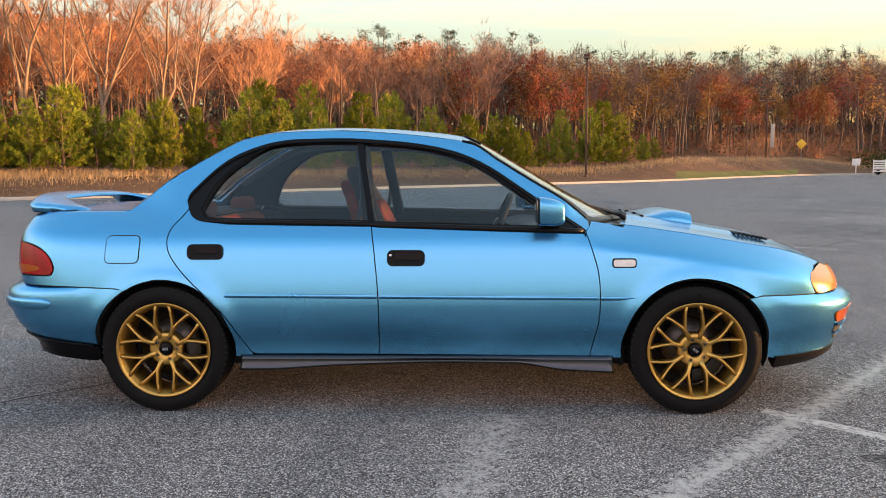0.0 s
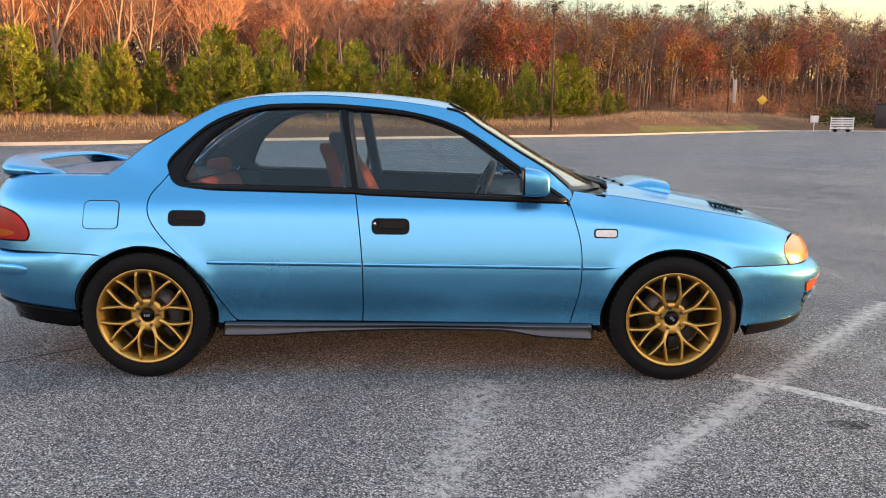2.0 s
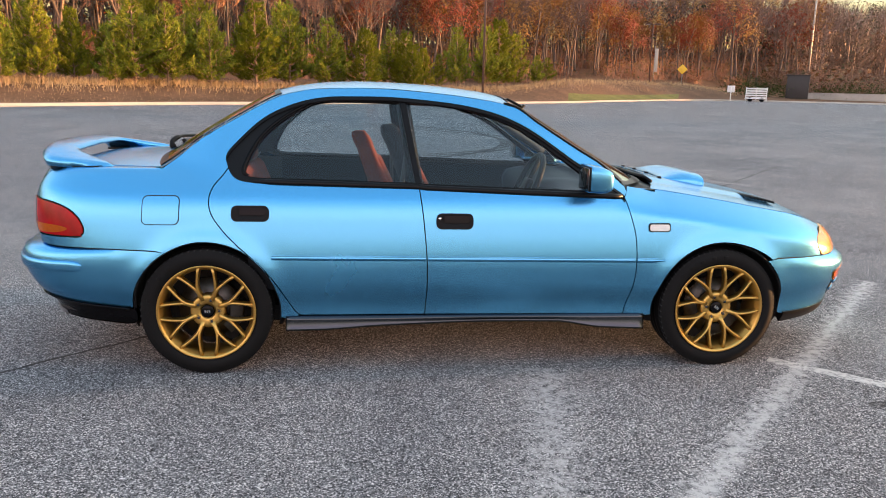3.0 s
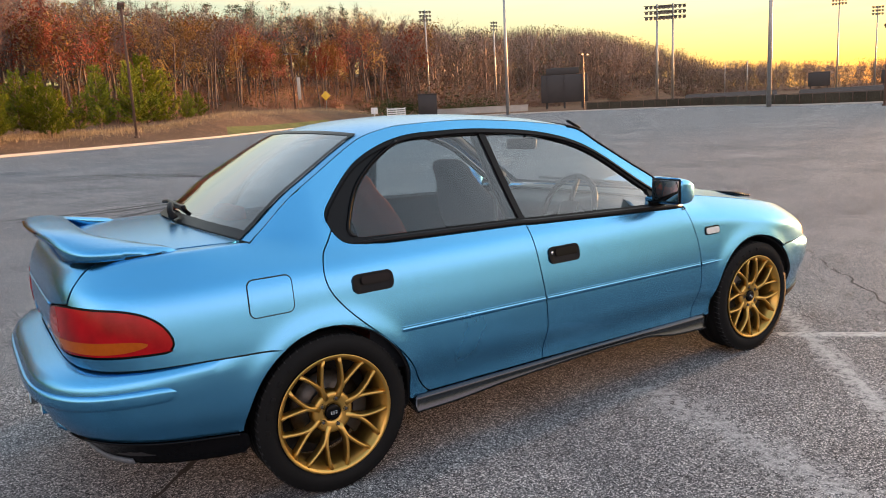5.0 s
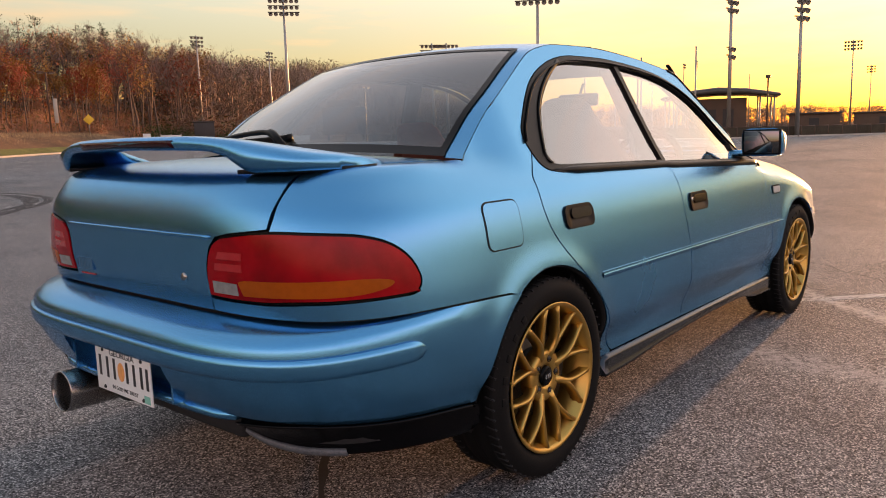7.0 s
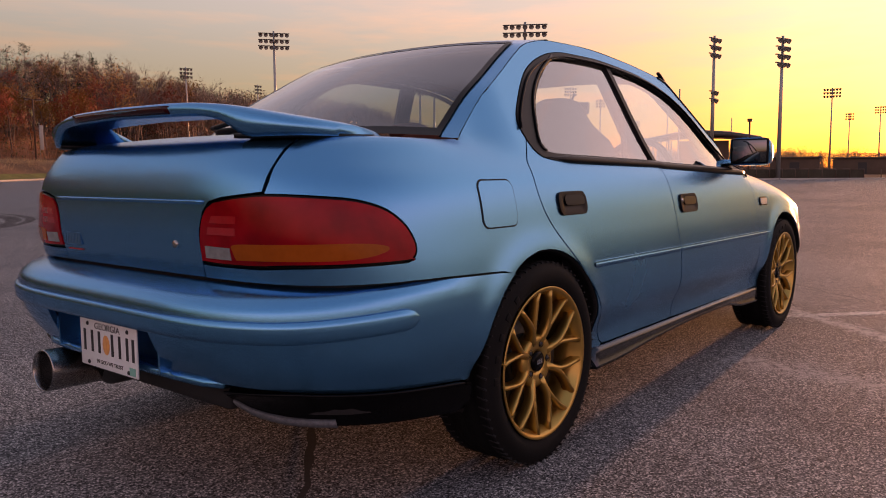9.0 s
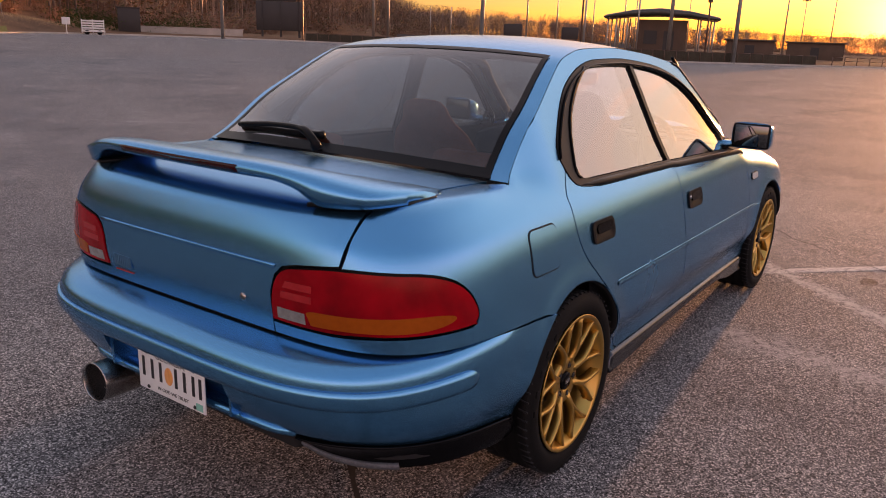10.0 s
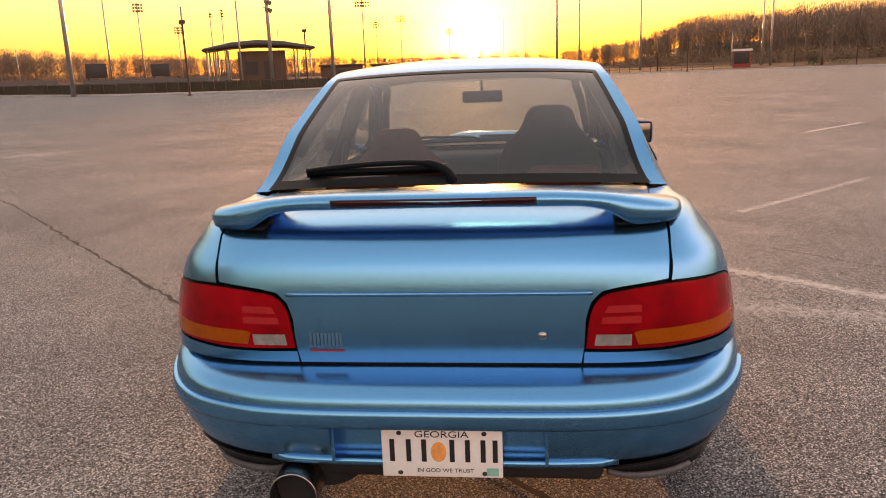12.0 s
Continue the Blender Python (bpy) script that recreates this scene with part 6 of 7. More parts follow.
# bark darker than the front trees', for the shade inside the woods
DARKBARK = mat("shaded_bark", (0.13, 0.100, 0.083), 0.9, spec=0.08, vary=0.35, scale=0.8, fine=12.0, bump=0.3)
# brush with the shade of the woods' depth put into its colour
SHADEBRUSH = mat("shaded_brush", (0.078, 0.048, 0.040), 0.95, spec=0.05, vary=0.4, scale=0.3, fine=2.0)
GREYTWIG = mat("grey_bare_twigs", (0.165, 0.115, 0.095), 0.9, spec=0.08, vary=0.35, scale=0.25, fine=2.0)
WOOD_MATS = [DARKBARK, TWIG, RUST, REDLEAF, OCHRE, DARKPINE, SHRUB, SHADEBRUSH, GREYTWIG]
bare = [proto_bare(10 + i, 13.0, 2, 14, 0, 0.3, 1.7) for i in range(4)]
rusty = [proto_bare(30 + i, 13.0, 2, 5, 22, 0.40, 1.1, 2) for i in range(3)]
reddish = [proto_bare(40 + i, 12.0, 2, 4, 24, 0.40, 1.0, 3) for i in range(2)]
ochre = [proto_bare(50 + i, 12.0, 2, 3, 26, 0.42, 1.0, 4) for i in range(2)]
pines = [proto_pine(60 + i, 15.0) for i in range(3)]
grey = [(v, f, np.where(m == 1, 8, m)) for v, f, m in bare]


def thicket(seed, count, size, picks):
    """Close-grown saplings and leaves that fill the depth of the woods."""
    rng, bits = random.Random(seed), Bits()
    for _ in range(count):
        c = np.array([rng.gauss(0, 2.2), rng.gauss(0, 2.2), rng.uniform(0.0, 10.5)])
        u = np.array([rng.gauss(0, 0.5), rng.gauss(0, 0.5), rng.gauss(0, 1)])
        u /= np.linalg.norm(u)
        w = np.cross(u, (rng.random(), rng.random(), 0.2))
        s = rng.uniform(0.5, 1.1) * size
        bits.tri(c - u * s * 0.7 - w * s * 0.3, c + w * s * 0.6, c + u * s * 0.8, rng.choice(picks))
    return bits.arrays()


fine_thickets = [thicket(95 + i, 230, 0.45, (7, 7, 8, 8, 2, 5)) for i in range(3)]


def brush(seed):
    rng, bits = random.Random(seed), Bits()
    for _ in range(60):
        a, r = rng.uniform(0, 2 * PI), rng.uniform(0, 1.3)
        b = np.array([r * math.cos(a), r * math.sin(a), 0])
        e = np.array([rng.gauss(0, 0.3), rng.gauss(0, 0.3), 1.0])
        w = np.cross(e, (0.3, 0.8, 0.1)) * 0.02
        bits.tri(b - w, b + w, b + e * rng.uniform(0.8, 2.6), 1)
    for _ in range(50):
        c = np.array([rng.gauss(0, 0.9), rng.gauss(0, 0.9), rng.uniform(0.2, 1.8)])
        u = np.array([rng.gauss(0, 1), rng.gauss(0, 1), rng.gauss(0, 1)])
        u /= np.linalg.norm(u)
        w = np.cross(u, (0.3, 0.5, 0.8))
        bits.tri(c - u * 0.13, c + w * 0.15, c + u * 0.16, rng.choice((2, 6, 4)))
    return bits.arrays()


bushes = [brush(70 + i) for i in range(3)]


def forest(name, spots, label, materials=WOOD_MATS):
    """Many trees in one mesh. spots: (proto, place, turn, scale across, scale up)."""
    vs, fs, ms, base = [], [], [], 0
    for (v, f, m), p, a, s, k in spots:
        c, d = math.cos(a), math.sin(a)
        x = np.empty_like(v)
        x[:, 0], x[:, 1], x[:, 2] = (v[:, 0] * c - v[:, 1] * d) * s + p[0], (v[:, 0] * d + v[:, 1] * c) * s + p[1], v[:, 2] * k + p[2]
        vs.append(x)
        fs.append(f + base)
        ms.append(m)
        base += len(v)
    me = mesh_from(name, np.concatenate(vs), np.concatenate(fs), np.concatenate(ms), materials)
    return tagged(new(name, me), label, "woods", kind="stuff")


rng = random.Random(5)
spots = []
for i in range(770):
    az = rng.uniform(57, 128) if i < 725 else rng.uniform(128, 178)
    depth = rng.random() ** 1.25 * 58
    r = wood_r(az) + depth
    p = place(az, r)
    mood = noise.noise((p.x * 0.02, p.y * 0.02, 1.0)) + rng.gauss(0, 0.25)
    top_m = (r * math.tan(radians(wood_el(az))) + 1.2 - p.z)
    k = min(1.35, max(0.55, top_m / 13.0)) * rng.uniform(0.78, 1.03)
    if depth > 30 and rng.random() < 0.34:
        pr, k = rng.choice(pines), k * 1.10
    elif 64 < az < 71 and depth < 18:
        pr, k = rng.choice(ochre if rng.random() < 0.6 else reddish), k * 0.72
    elif az < 93 and depth < 30:
        pr = rng.choice(grey + grey + ochre[:1] + reddish[:1])
    elif az > 92 and depth < 25:
        pr = rng.choice(bare + rusty[:1])
    elif mood > 0.02:
        pr = rng.choice(rusty + reddish + (grey if az < 93 else []))
    elif mood < -0.34:
        pr = rng.choice(ochre)
    else:
        pr = rng.choice(bare + rusty[:2])
    spots.append((pr, p, rng.uniform(0, 6.3), k * rng.uniform(0.8, 1.1), k))
for _ in range(420):
    az = rng.uniform(57, 140)
    r = wood_r(az) + rng.uniform(-4, 26)
    spots.append((rng.choice(bushes), place(az, r), rng.uniform(0, 6.3), rng.uniform(1.0, 1.7), rng.uniform(0.7, 1.5)))
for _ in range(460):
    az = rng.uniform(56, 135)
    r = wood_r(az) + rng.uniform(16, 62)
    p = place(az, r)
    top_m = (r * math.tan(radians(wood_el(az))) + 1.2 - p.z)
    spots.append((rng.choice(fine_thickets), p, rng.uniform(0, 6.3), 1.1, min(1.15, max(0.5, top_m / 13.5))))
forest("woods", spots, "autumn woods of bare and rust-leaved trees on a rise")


def far_tree(seed, h, leafy, mi):
    """A tree that is only seen far off: trunk, a few limbs and a loose crown."""
    rng, bits = random.Random(seed), Bits()
    bits.limb((0, 0, -0.3), (0.1, 0, h * 0.8), h * 0.014, 0.04, 4, 0)
    for _ in range(7):
        a, z = rng.uniform(0, 2 * PI), h * rng.uniform(0.35, 0.75)
        bits.limb((0.05, 0, z), (h * 0.16 * math.cos(a), h * 0.16 * math.sin(a), z + h * 0.16), 0.07, 0.02, 3, 0)
    for _ in range(90):
        a, t = rng.uniform(0, 2 * PI), rng.random() ** 0.8
        r = h * 0.20 * math.sqrt(rng.random()) * math.sin(PI * (0.15 + 0.8 * (1 - t))) ** 0.6
        b = np.array([r * math.cos(a), r * math.sin(a), h * (0.15 + 0.70 * t)])
        e = np.array([0.35 * math.cos(a) + rng.gauss(0, 0.12), 0.35 * math.sin(a) + rng.gauss(0, 0.12), 1.0]) * rng.uniform(1.2, 2.8)
        w = np.array([-math.sin(a), math.cos(a), 0.0]) * rng.uniform(0.03, 0.07)
        bits.tri(b - w, b + w, b + e, 8)
    for _ in range(leafy):
        a, t = rng.uniform(0, 2 * PI), rng.random()
        z = h * (0.34 + 0.66 * t)
        r = h * 0.25 * math.sqrt(rng.random()) * math.sin(PI * min(1.0, 0.18 + 0.82 * (1 - t) ** 0.6)) ** 0.7
        c = np.array([r * math.cos(a), r * math.sin(a), z])
        u = np.array([rng.gauss(0, 1), rng.gauss(0, 1), rng.gauss(0.2, 1)])
        u /= np.linalg.norm(u)
        w = np.cross(u, (0.3, 0.5, 0.8))
        k = rng.uniform(0.18, 0.42)
        bits.tri(c - u * k * 0.6, c + w * k * 0.6, c + u * k * 0.7, mi if rng.random() < 0.75 else 8)
    return bits.arrays()


far_trees = [far_tree(200 + i, 13.0, 220, (2, 8, 3, 8, 5, 4, 8, 5)[i]) for i in range(8)]
spots = []
for i in range(1500):
    az = rng.uniform(-42, 60) if i < 1000 else rng.choice((rng.uniform(34, 60), rng.uniform(-40, -6)))
    r = wood_r(az) + rng.random() * 75
    p = place(az, r)
    top_m = r * math.tan(radians(wood_el(az))) + 1.2 - p.z
    k = min(1.5, max(0.3, top_m / 13.0)) * rng.uniform(0.72, 1.04)
    spots.append((rng.choice(far_trees), p, rng.uniform(0, 6.3), k * rng.uniform(0.9, 1.3), k))
for _ in range(300):
    az = rng.uniform(-180, -42)
    r = wood_r(az) + rng.random() * 40
    p = place(az, r)
    k = max(0.5, (r * math.tan(radians(wood_el(az))) - p.z) / 13.0) * rng.uniform(0.8, 1.1)
    spots.append((rng.choice(far_trees), p, rng.uniform(0, 6.3), k * 1.4, k))
for _ in range(800):
    az = rng.uniform(-42, 60)
    r = wood_r(az) + rng.uniform(5, 75)
    p = place(az, r)
    top_m = (r * math.tan(radians(wood_el(az))) + 1.2 - p.z)
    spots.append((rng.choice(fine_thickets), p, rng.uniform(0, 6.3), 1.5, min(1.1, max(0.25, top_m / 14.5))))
for _ in range(420):
    az = rng.uniform(-40, 60)
    r = wood_r(az) + rng.uniform(-12, 12)
    spots.append((rng.choice(bushes), place(az, r), rng.uniform(0, 6.3), rng.uniform(2.5, 4.5), rng.uniform(1.5, 2.6)))
# the woods' colours again with darks lifted, as distant haze would do
HAZED_MATS = [
    mat(nm, tone, 0.95, spec=0.04, vary=0.3, scale=0.03, fine=0.4)
    for nm, tone in (("hazed_bark", (0.25, 0.185, 0.145)), ("hazed_twigs", (0.26, 0.175, 0.13)), ("hazed_rust", (0.23, 0.125, 0.075)), ("hazed_red", (0.21, 0.10, 0.07)), ("hazed_ochre", (0.21, 0.14, 0.07)), ("hazed_pine", (0.095, 0.10, 0.06)), ("hazed_shrub", (0.11, 0.11, 0.06)), ("hazed_brush", (0.165, 0.11, 0.085)), ("hazed_grey_twigs", (0.24, 0.18, 0.145)))
]
forest("far_woods", spots, "distant dusky treeline beyond the sports fields", HAZED_MATS)


# tall bare trees in front of the woods, each its own thing
def tree_thing(name, arrays, materials, label, category):
    v, f, m = arrays
    root = empty(name)
    for nm, pick in (("trunk", m == 0), ("crown", m != 0)):
        if pick.any():
            ff = f[pick]
            used, inv = np.unique(ff, return_inverse=True)
            me = mesh_from(nm, v[used], inv.reshape(-1, 3), m[pick], materials)
            ob = new(nm, me)
            ob.parent = root
    return tagged(root, label, category)




def proto_forked(seed, h):
    """A tall leafless tree that forks low into several long stems with fine twigs."""
    rng, bits, tips = random.Random(seed), Bits(), []
    top = np.array([rng.gauss(0, 0.15), rng.gauss(0, 0.15), h * 0.22])
    bits.limb((0, 0, -0.3), top, h * 0.0140, h * 0.0112, 8, 0)
    for k in range(3):
        a = 2 * PI * k / 3 + rng.uniform(-0.6, 0.6)
        sp = rng.uniform(0.10, 0.50)
        branch(bits, rng, top, np.array([math.cos(a) * sp, math.sin(a) * sp, 1.0]), h * rng.uniform(0.52, 0.74), h * 0.0072, 1, 3, tips)
    for p, d in tips:
        for _ in range(15):
            e = d + np.array([rng.gauss(0, 0.6), rng.gauss(0, 0.6), rng.gauss(0.3, 0.4)])
            e /= np.linalg.norm(e)
            c = p - d * rng.uniform(0, 0.8)
            w = np.cross(e, (rng.random(), rng.random(), 0.3)) * 0.016
            bits.tri(c - w, c + w, c + e * rng.uniform(0.5, 1.5), 1)
    return bits.arrays()


tall = [proto_forked(80 + i, 16.0) for i in range(3)]
tall_src = [tree_thing("bare_tree", a, [BARK] + WOOD_MATS[1:], "tall leafless tree with pale bark behind the young pines", "tree") for a in tall]
for t in tall_src:
    t["group"] = "tall bare trees"
for i, (az, dr, k) in enumerate(((118.5, 15, 1.12), (120.4, 18, 1.0), (114.0, 17, 1.06), (112.2, 19, 1.02), (123.5, 17, 1.05), (126.5, 20, 1.1), (107.5, 24, 0.8), (90.5, 34, 0.7))):
    m = Matrix.Translation(place(az, edge_r(az) + dr)) @ Matrix.Rotation(i * 1.3, 4, "Z")
    src = tall_src[i % 3]
    if i < 3:
        src.matrix_basis = m @ Matrix.Scale(k, 4)
    else:
        src.scale = (k, k, k)
        copy_thing(src, m)
for i in range(3):
    az, dr, k = ((118.5, 15, 1.12), (120.4, 18, 1.0), (114.0, 17, 1.06))[i]
    tall_src[i].matrix_basis = Matrix.Translation(place(az, edge_r(az) + dr)) @ Matrix.Rotation(i * 1.3, 4, "Z") @ Matrix.Scale(k, 4)


def proto_young_pine(seed, h):
    """A young pine: whorls of upswept branches set with needle tufts."""
    rng, bits = random.Random(seed), Bits()
    bits.limb((0, 0, -0.1), (0, 0, h * 0.55), h * 0.016, h * 0.010, 7, 0)
    bits.limb((0, 0, h * 0.55), (0, 0, h * 0.97), h * 0.010, 0.012, 5, 0)

    def tuft(c, d, n, ln):
        for _ in range(n):
            e = np.array(d) * 0.7 + np.array([rng.gauss(0, 0.6), rng.gauss(0, 0.6), rng.gauss(0.25, 0.5)])
            e /= np.linalg.norm(e)
            w = np.cross(e, (0.4, 0.3, 0.85)) * 0.040
            b = c + np.array([rng.gauss(0, 0.05), rng.gauss(0, 0.05), rng.gauss(0, 0.05)])
            bits.tri(b - w, b + w, b + e * ln * rng.uniform(0.7, 1.2), 1)

    z = h * 0.05
    while z < h * 0.93:
        t = z / h
        reach = h * 0.37 * (1 - t) ** 0.75 * rng.uniform(0.75, 1.2) + 0.14
        n = rng.choice((5, 6, 7)) if t < 0.65 else 4
        a0 = rng.uniform(0, 6.3)
        for k in range(n):
            a = a0 + 2 * PI * k / n + rng.gauss(0, 0.25)
            ln = reach * rng.uniform(0.55, 1.2)
            d = np.array([math.cos(a), math.sin(a), rng.uniform(0.25, 0.6) + 0.4 * t])
            d /= np.linalg.norm(d)
            s = np.array([0, 0, z])
            e = s + d * ln
            bits.limb(s, e, 0.024, 0.009, 3, 0)
            tip = e + np.array([d[0] * 0.06, d[1] * 0.06, rng.uniform(0.12, 0.30)])
            bits.limb(e, tip, 0.009, 0.005, 3, 0)
            steps = max(2, int(ln / 0.2))
            for j in range(1, steps + 1):
                f = 0.25 + 0.75 * j / steps
                tuft(s + d * ln * f + np.array([rng.gauss(0, 0.08), rng.gauss(0, 0.08), 0.03]), d, 16, 0.28)
            tuft(tip, (d[0] * 0.4, d[1] * 0.4, 1.0), 12, 0.26)
        z += h * 0.066 * rng.uniform(0.75, 1.3)
    tuft(np.array([0, 0, h * 0.97]), (0, 0, 1), 16, 0.3)
    return bits.arrays()


pine_src = [tree_thing("young_pine", proto_young_pine(100 + i, 4.6), [BARK, NEEDLE], "young pine with yellow-green needles on the grass bank", "pine tree") for i in range(4)]
rng = random.Random(9)
rowp = []
az = 86.5
while az < 150:
    for lane in range(2):
        rowp.append((az + rng.uniform(-0.7, 0.7), 6.0 + lane * 2.8 + rng.uniform(-0.8, 0.8), rng.uniform(0.70, 1.18) * (0.86 if az < 96 else (1.0 if az < 108 else 0.84))))
    az += 2.35 + (0.9 if az < 100 else 0)
for az, k in ((88.2, 0.86), (87.0, 0.66), (85.6, 0.62), (84.3, 0.52), (82.9, 0.95), (80.6, 1.0), (79.6, 1.12), (78.3, 0.9), (76.6, 0.5), (75.8, 0.45)):
    rowp.append((az, 11 + rng.uniform(-1, 1), k))
for i, (az, dr, k) in enumerate(rowp):
    p = place(az, edge_r(az) + dr)
    src = pine_src[i % 4]
    w = k * rng.uniform(0.85, 1.15)
    if i < 4:
        src["group"] = "young pines on the bank"
        continue
    src.scale = (w, w, k)
    copy_thing(src, Matrix.Translation(p) @ Matrix.Rotation(rng.uniform(0, 6.3), 4, "Z"))
for i in range(4):
    az, dr, k = rowp[i]
    pine_src[i].matrix_basis = Matrix.Translation(place(az, edge_r(az) + dr)) @ Matrix.Scale(k, 4)

# straw along the foot of the pines and over the bank
bits = Bits()
rng = random.Random(21)
for _ in range(26000):
    az = rng.uniform(62, 130)
    bw = bank_w(az)
    o = rng.gauss(bw * 0.80, bw * 0.10) if rng.random() < 0.6 else rng.uniform(0.4, bw * 1.4)
    if az < 77 and o < 6:
        continue
    p = np.array(place(az, edge_r(az) + o, -0.03))
    hgt = rng.uniform(0.04, 0.12) if o < bw * 0.45 else rng.uniform(0.10, 0.42)
    e = np.array([rng.gauss(0, 0.25), rng.gauss(0, 0.25), 1.0]) * hgt
    w = np.array([rng.gauss(0, 1), rng.gauss(0, 1), 0])
    w = w / (np.linalg.norm(w) + 1e-6) * rng.uniform(0.006, 0.018)
    bits.tri(p - w, p + w, p + e, 0)
v, f, m = bits.arrays()
tagged(new("straw_grass", mesh_from("straw_grass", v, f, m, [STRAW])), "pale dry straw grass on the bank", "grass", kind="stuff")
# low shrubs near the far sign
bits = Bits()
for az0, o, k in ((62.0, 9, 1.3), (61.2, 10, 1.4), (60.4, 10, 1.2), (59.2, 12, 1.3), (56.5, 14, 1.2), (55.0, 14, 1.3), (53.5, 15, 1.2), (-22, 8, 1.2), (-20.5, 8, 0.7)):
    c = np.array(place(az0, edge_r(az0) + o))
    for _ in range(420):
        q = c + np.array([rng.gauss(0, 0.9) * k, rng.gauss(0, 0.9) * k, abs(rng.gauss(0.7, 0.55)) * k])
        u = np.array([rng.gauss(0, 1), rng.gauss(0, 1), rng.gauss(0, 1)])
        u /= np.linalg.norm(u)
        w = np.cross(u, (0.3, 0.5, 0.8))
        bits.tri(q - u * 0.12, q + w * 0.14, q + u * 0.16, 0)
v, f, m = bits.arrays()
tagged(new("shrubs", mesh_from("shrubs", v, f, m, [SHRUB])), "dark green shrubs at the edge of the lot", "shrub", kind="stuff")


# ---- things round the lot ----
POLE_BROWN = mat("dark_bronze_pole", (0.09, 0.050, 0.034), 0.5, 0.4, vary=0.2)
POLE_GREY = mat("galvanised_pole", (0.34, 0.33, 0.31), 0.5, 0.7, vary=0.2)
LAMP_FACE = mat("lamp_reflector", (0.35, 0.34, 0.32), 0.3, 0.5)
FLOOD = mat("grey_floodlight", (0.20, 0.185, 0.16), 0.5, 0.3, vary=0.2)
DARKBOX = mat("dark_painted_steel", (0.030, 0.026, 0.024), 0.6, vary=0.25, scale=1.0)
ROOFING = mat("grey_metal_roof", (0.075, 0.07, 0.065), 0.5, 0.4, vary=0.2)
BRICK = mat("brown_masonry", (0.10, 0.065, 0.045), 0.9, vary=0.25, scale=0.8, bump=0.2)
YELLOW = mat("yellow_sign", (0.75, 0.46, 0.03), 0.5)
WHITE = mat("weathered_white", (0.68, 0.66, 0.62), 0.6, vary=0.12)
REDBOX = mat("dull_red_box", (0.30, 0.05, 0.04), 0.6)
CONCRETE = mat("pale_concrete", (0.40, 0.36, 0.31), 0.9, vary=0.2, scale=1.0, bump=0.2)


# for panels added to the far rail in place of a dark low slope
SLOPE_BAND = mat("dark_slope_band", (0.060, 0.052, 0.038), 0.9, spec=0.08, vary=0.35, scale=0.5, fine=9.0)


def thing(name, label, category, m, group=""):
    ob = empty(name, m)
    return tagged(ob, label, category, group)


def lot_lamp(az, r, h, heads=2, turn=0.0, up=0.0, k=1.0):
    p = place(az, r, up)
    m = Matrix.Translation(p) @ Matrix.Rotation(radians(az + turn), 4, "Z")
    t = thing("street_lamp", "dark bronze parking-lot lamp on a slender square pole", "street lamp", m, "parking-lot lamps")
    part("pole_base", lathe([(0.0, 0.15), (0.15, 0.14), (0.17, 0.1), (0.18, -0.4)][::-1], 16, axis="z"), POLE_BROWN, t)
    part("pole", box(-0.075 * k, 0.075 * k, -0.075 * k, 0.075 * k, 0.1, h, 0.01), POLE_BROWN, t)
    for s in (-1, 1)[:heads]:
        part("arm", box(-0.03, 0.03, 0.0 if s > 0 else -0.5, 0.5 if s > 0 else 0.0, h - 0.1, h - 0.03), POLE_BROWN, t)
        head = part("lamp_head", box(-0.22, 0.22, 0.3 if s > 0 else -0.95, 0.95 if s > 0 else -0.3, h - 0.14, h + 0.06, 0.03), POLE_BROWN, t)
        part("lamp_lens", box(-0.18, 0.18, 0.36 if s > 0 else -0.89, 0.89 if s > 0 else -0.36, h - 0.155, h - 0.135), LAMP_FACE, t)
    return t


def light_tower(az, r, h, rows=3, cols=5, face=0.0, rad=0.22, low=False, up=0.0, m_pole=None):
    """A tall sports-field mast with rows of floodlights."""
    p = place(az, r, up)
    m = Matrix.Translation(p) @ Matrix.Rotation(radians(az + face), 4, "Z")
    t = thing("light_tower", "tall sports-field mast with rows of floodlights", "light tower", m, "sports-field masts")
    part("mast", tube([(0, 0, -0.3), (0, 0, h * 0.5), (0, 0, h)], [rad, rad * 0.8, rad * 0.55], 10), m_pole or POLE_GREY, t)
    banks = [h] + ([h * 0.63] if low else [])
    for hb in banks:
        nr = rows if hb == h else 2
        nc = cols if hb == h else max(2, cols - 2)
        for i in range(nr):
            z = hb - 0.25 - i * 0.75
            w = 0.62 * nc
            part("crossarm", box(-0.06, 0.06, -w / 2, w / 2, z - 0.05, z + 0.05), DARKBOX, t)
            for j in range(nc):
                y = -w / 2 + (j + 0.5) * w / nc
                b = lathe([(0.05, 0.10), (0.16, 0.0), (0.25, -0.26), (0.23, -0.26), (0.0, -0.05)], 10, axis="x")
                bmesh.ops.transform(b, matrix=pose(-0.05, y, z - 0.16, 0, -25, 0), verts=b.verts[:])
                part("floodlight", b, FLOOD, t)
    return t


def bare_pole(az, r, h, rad=0.11, m_pole=None, label="plain tall grey pole beside the field"):
    t = thing("pole", label, "pole", Matrix.Translation(place(az, r)))
    part("shaft", tube([(0, 0, -0.3), (0, 0, h)], [rad, rad * 0.7], 10), m_pole or POLE_GREY, t)
    part("pole_cap", lathe([(0.0, h + 0.05), (rad * 0.75, h + 0.03), (rad * 0.8, h - 0.05)][::-1], 10, axis="z"), m_pole or POLE_GREY, t)
    return t


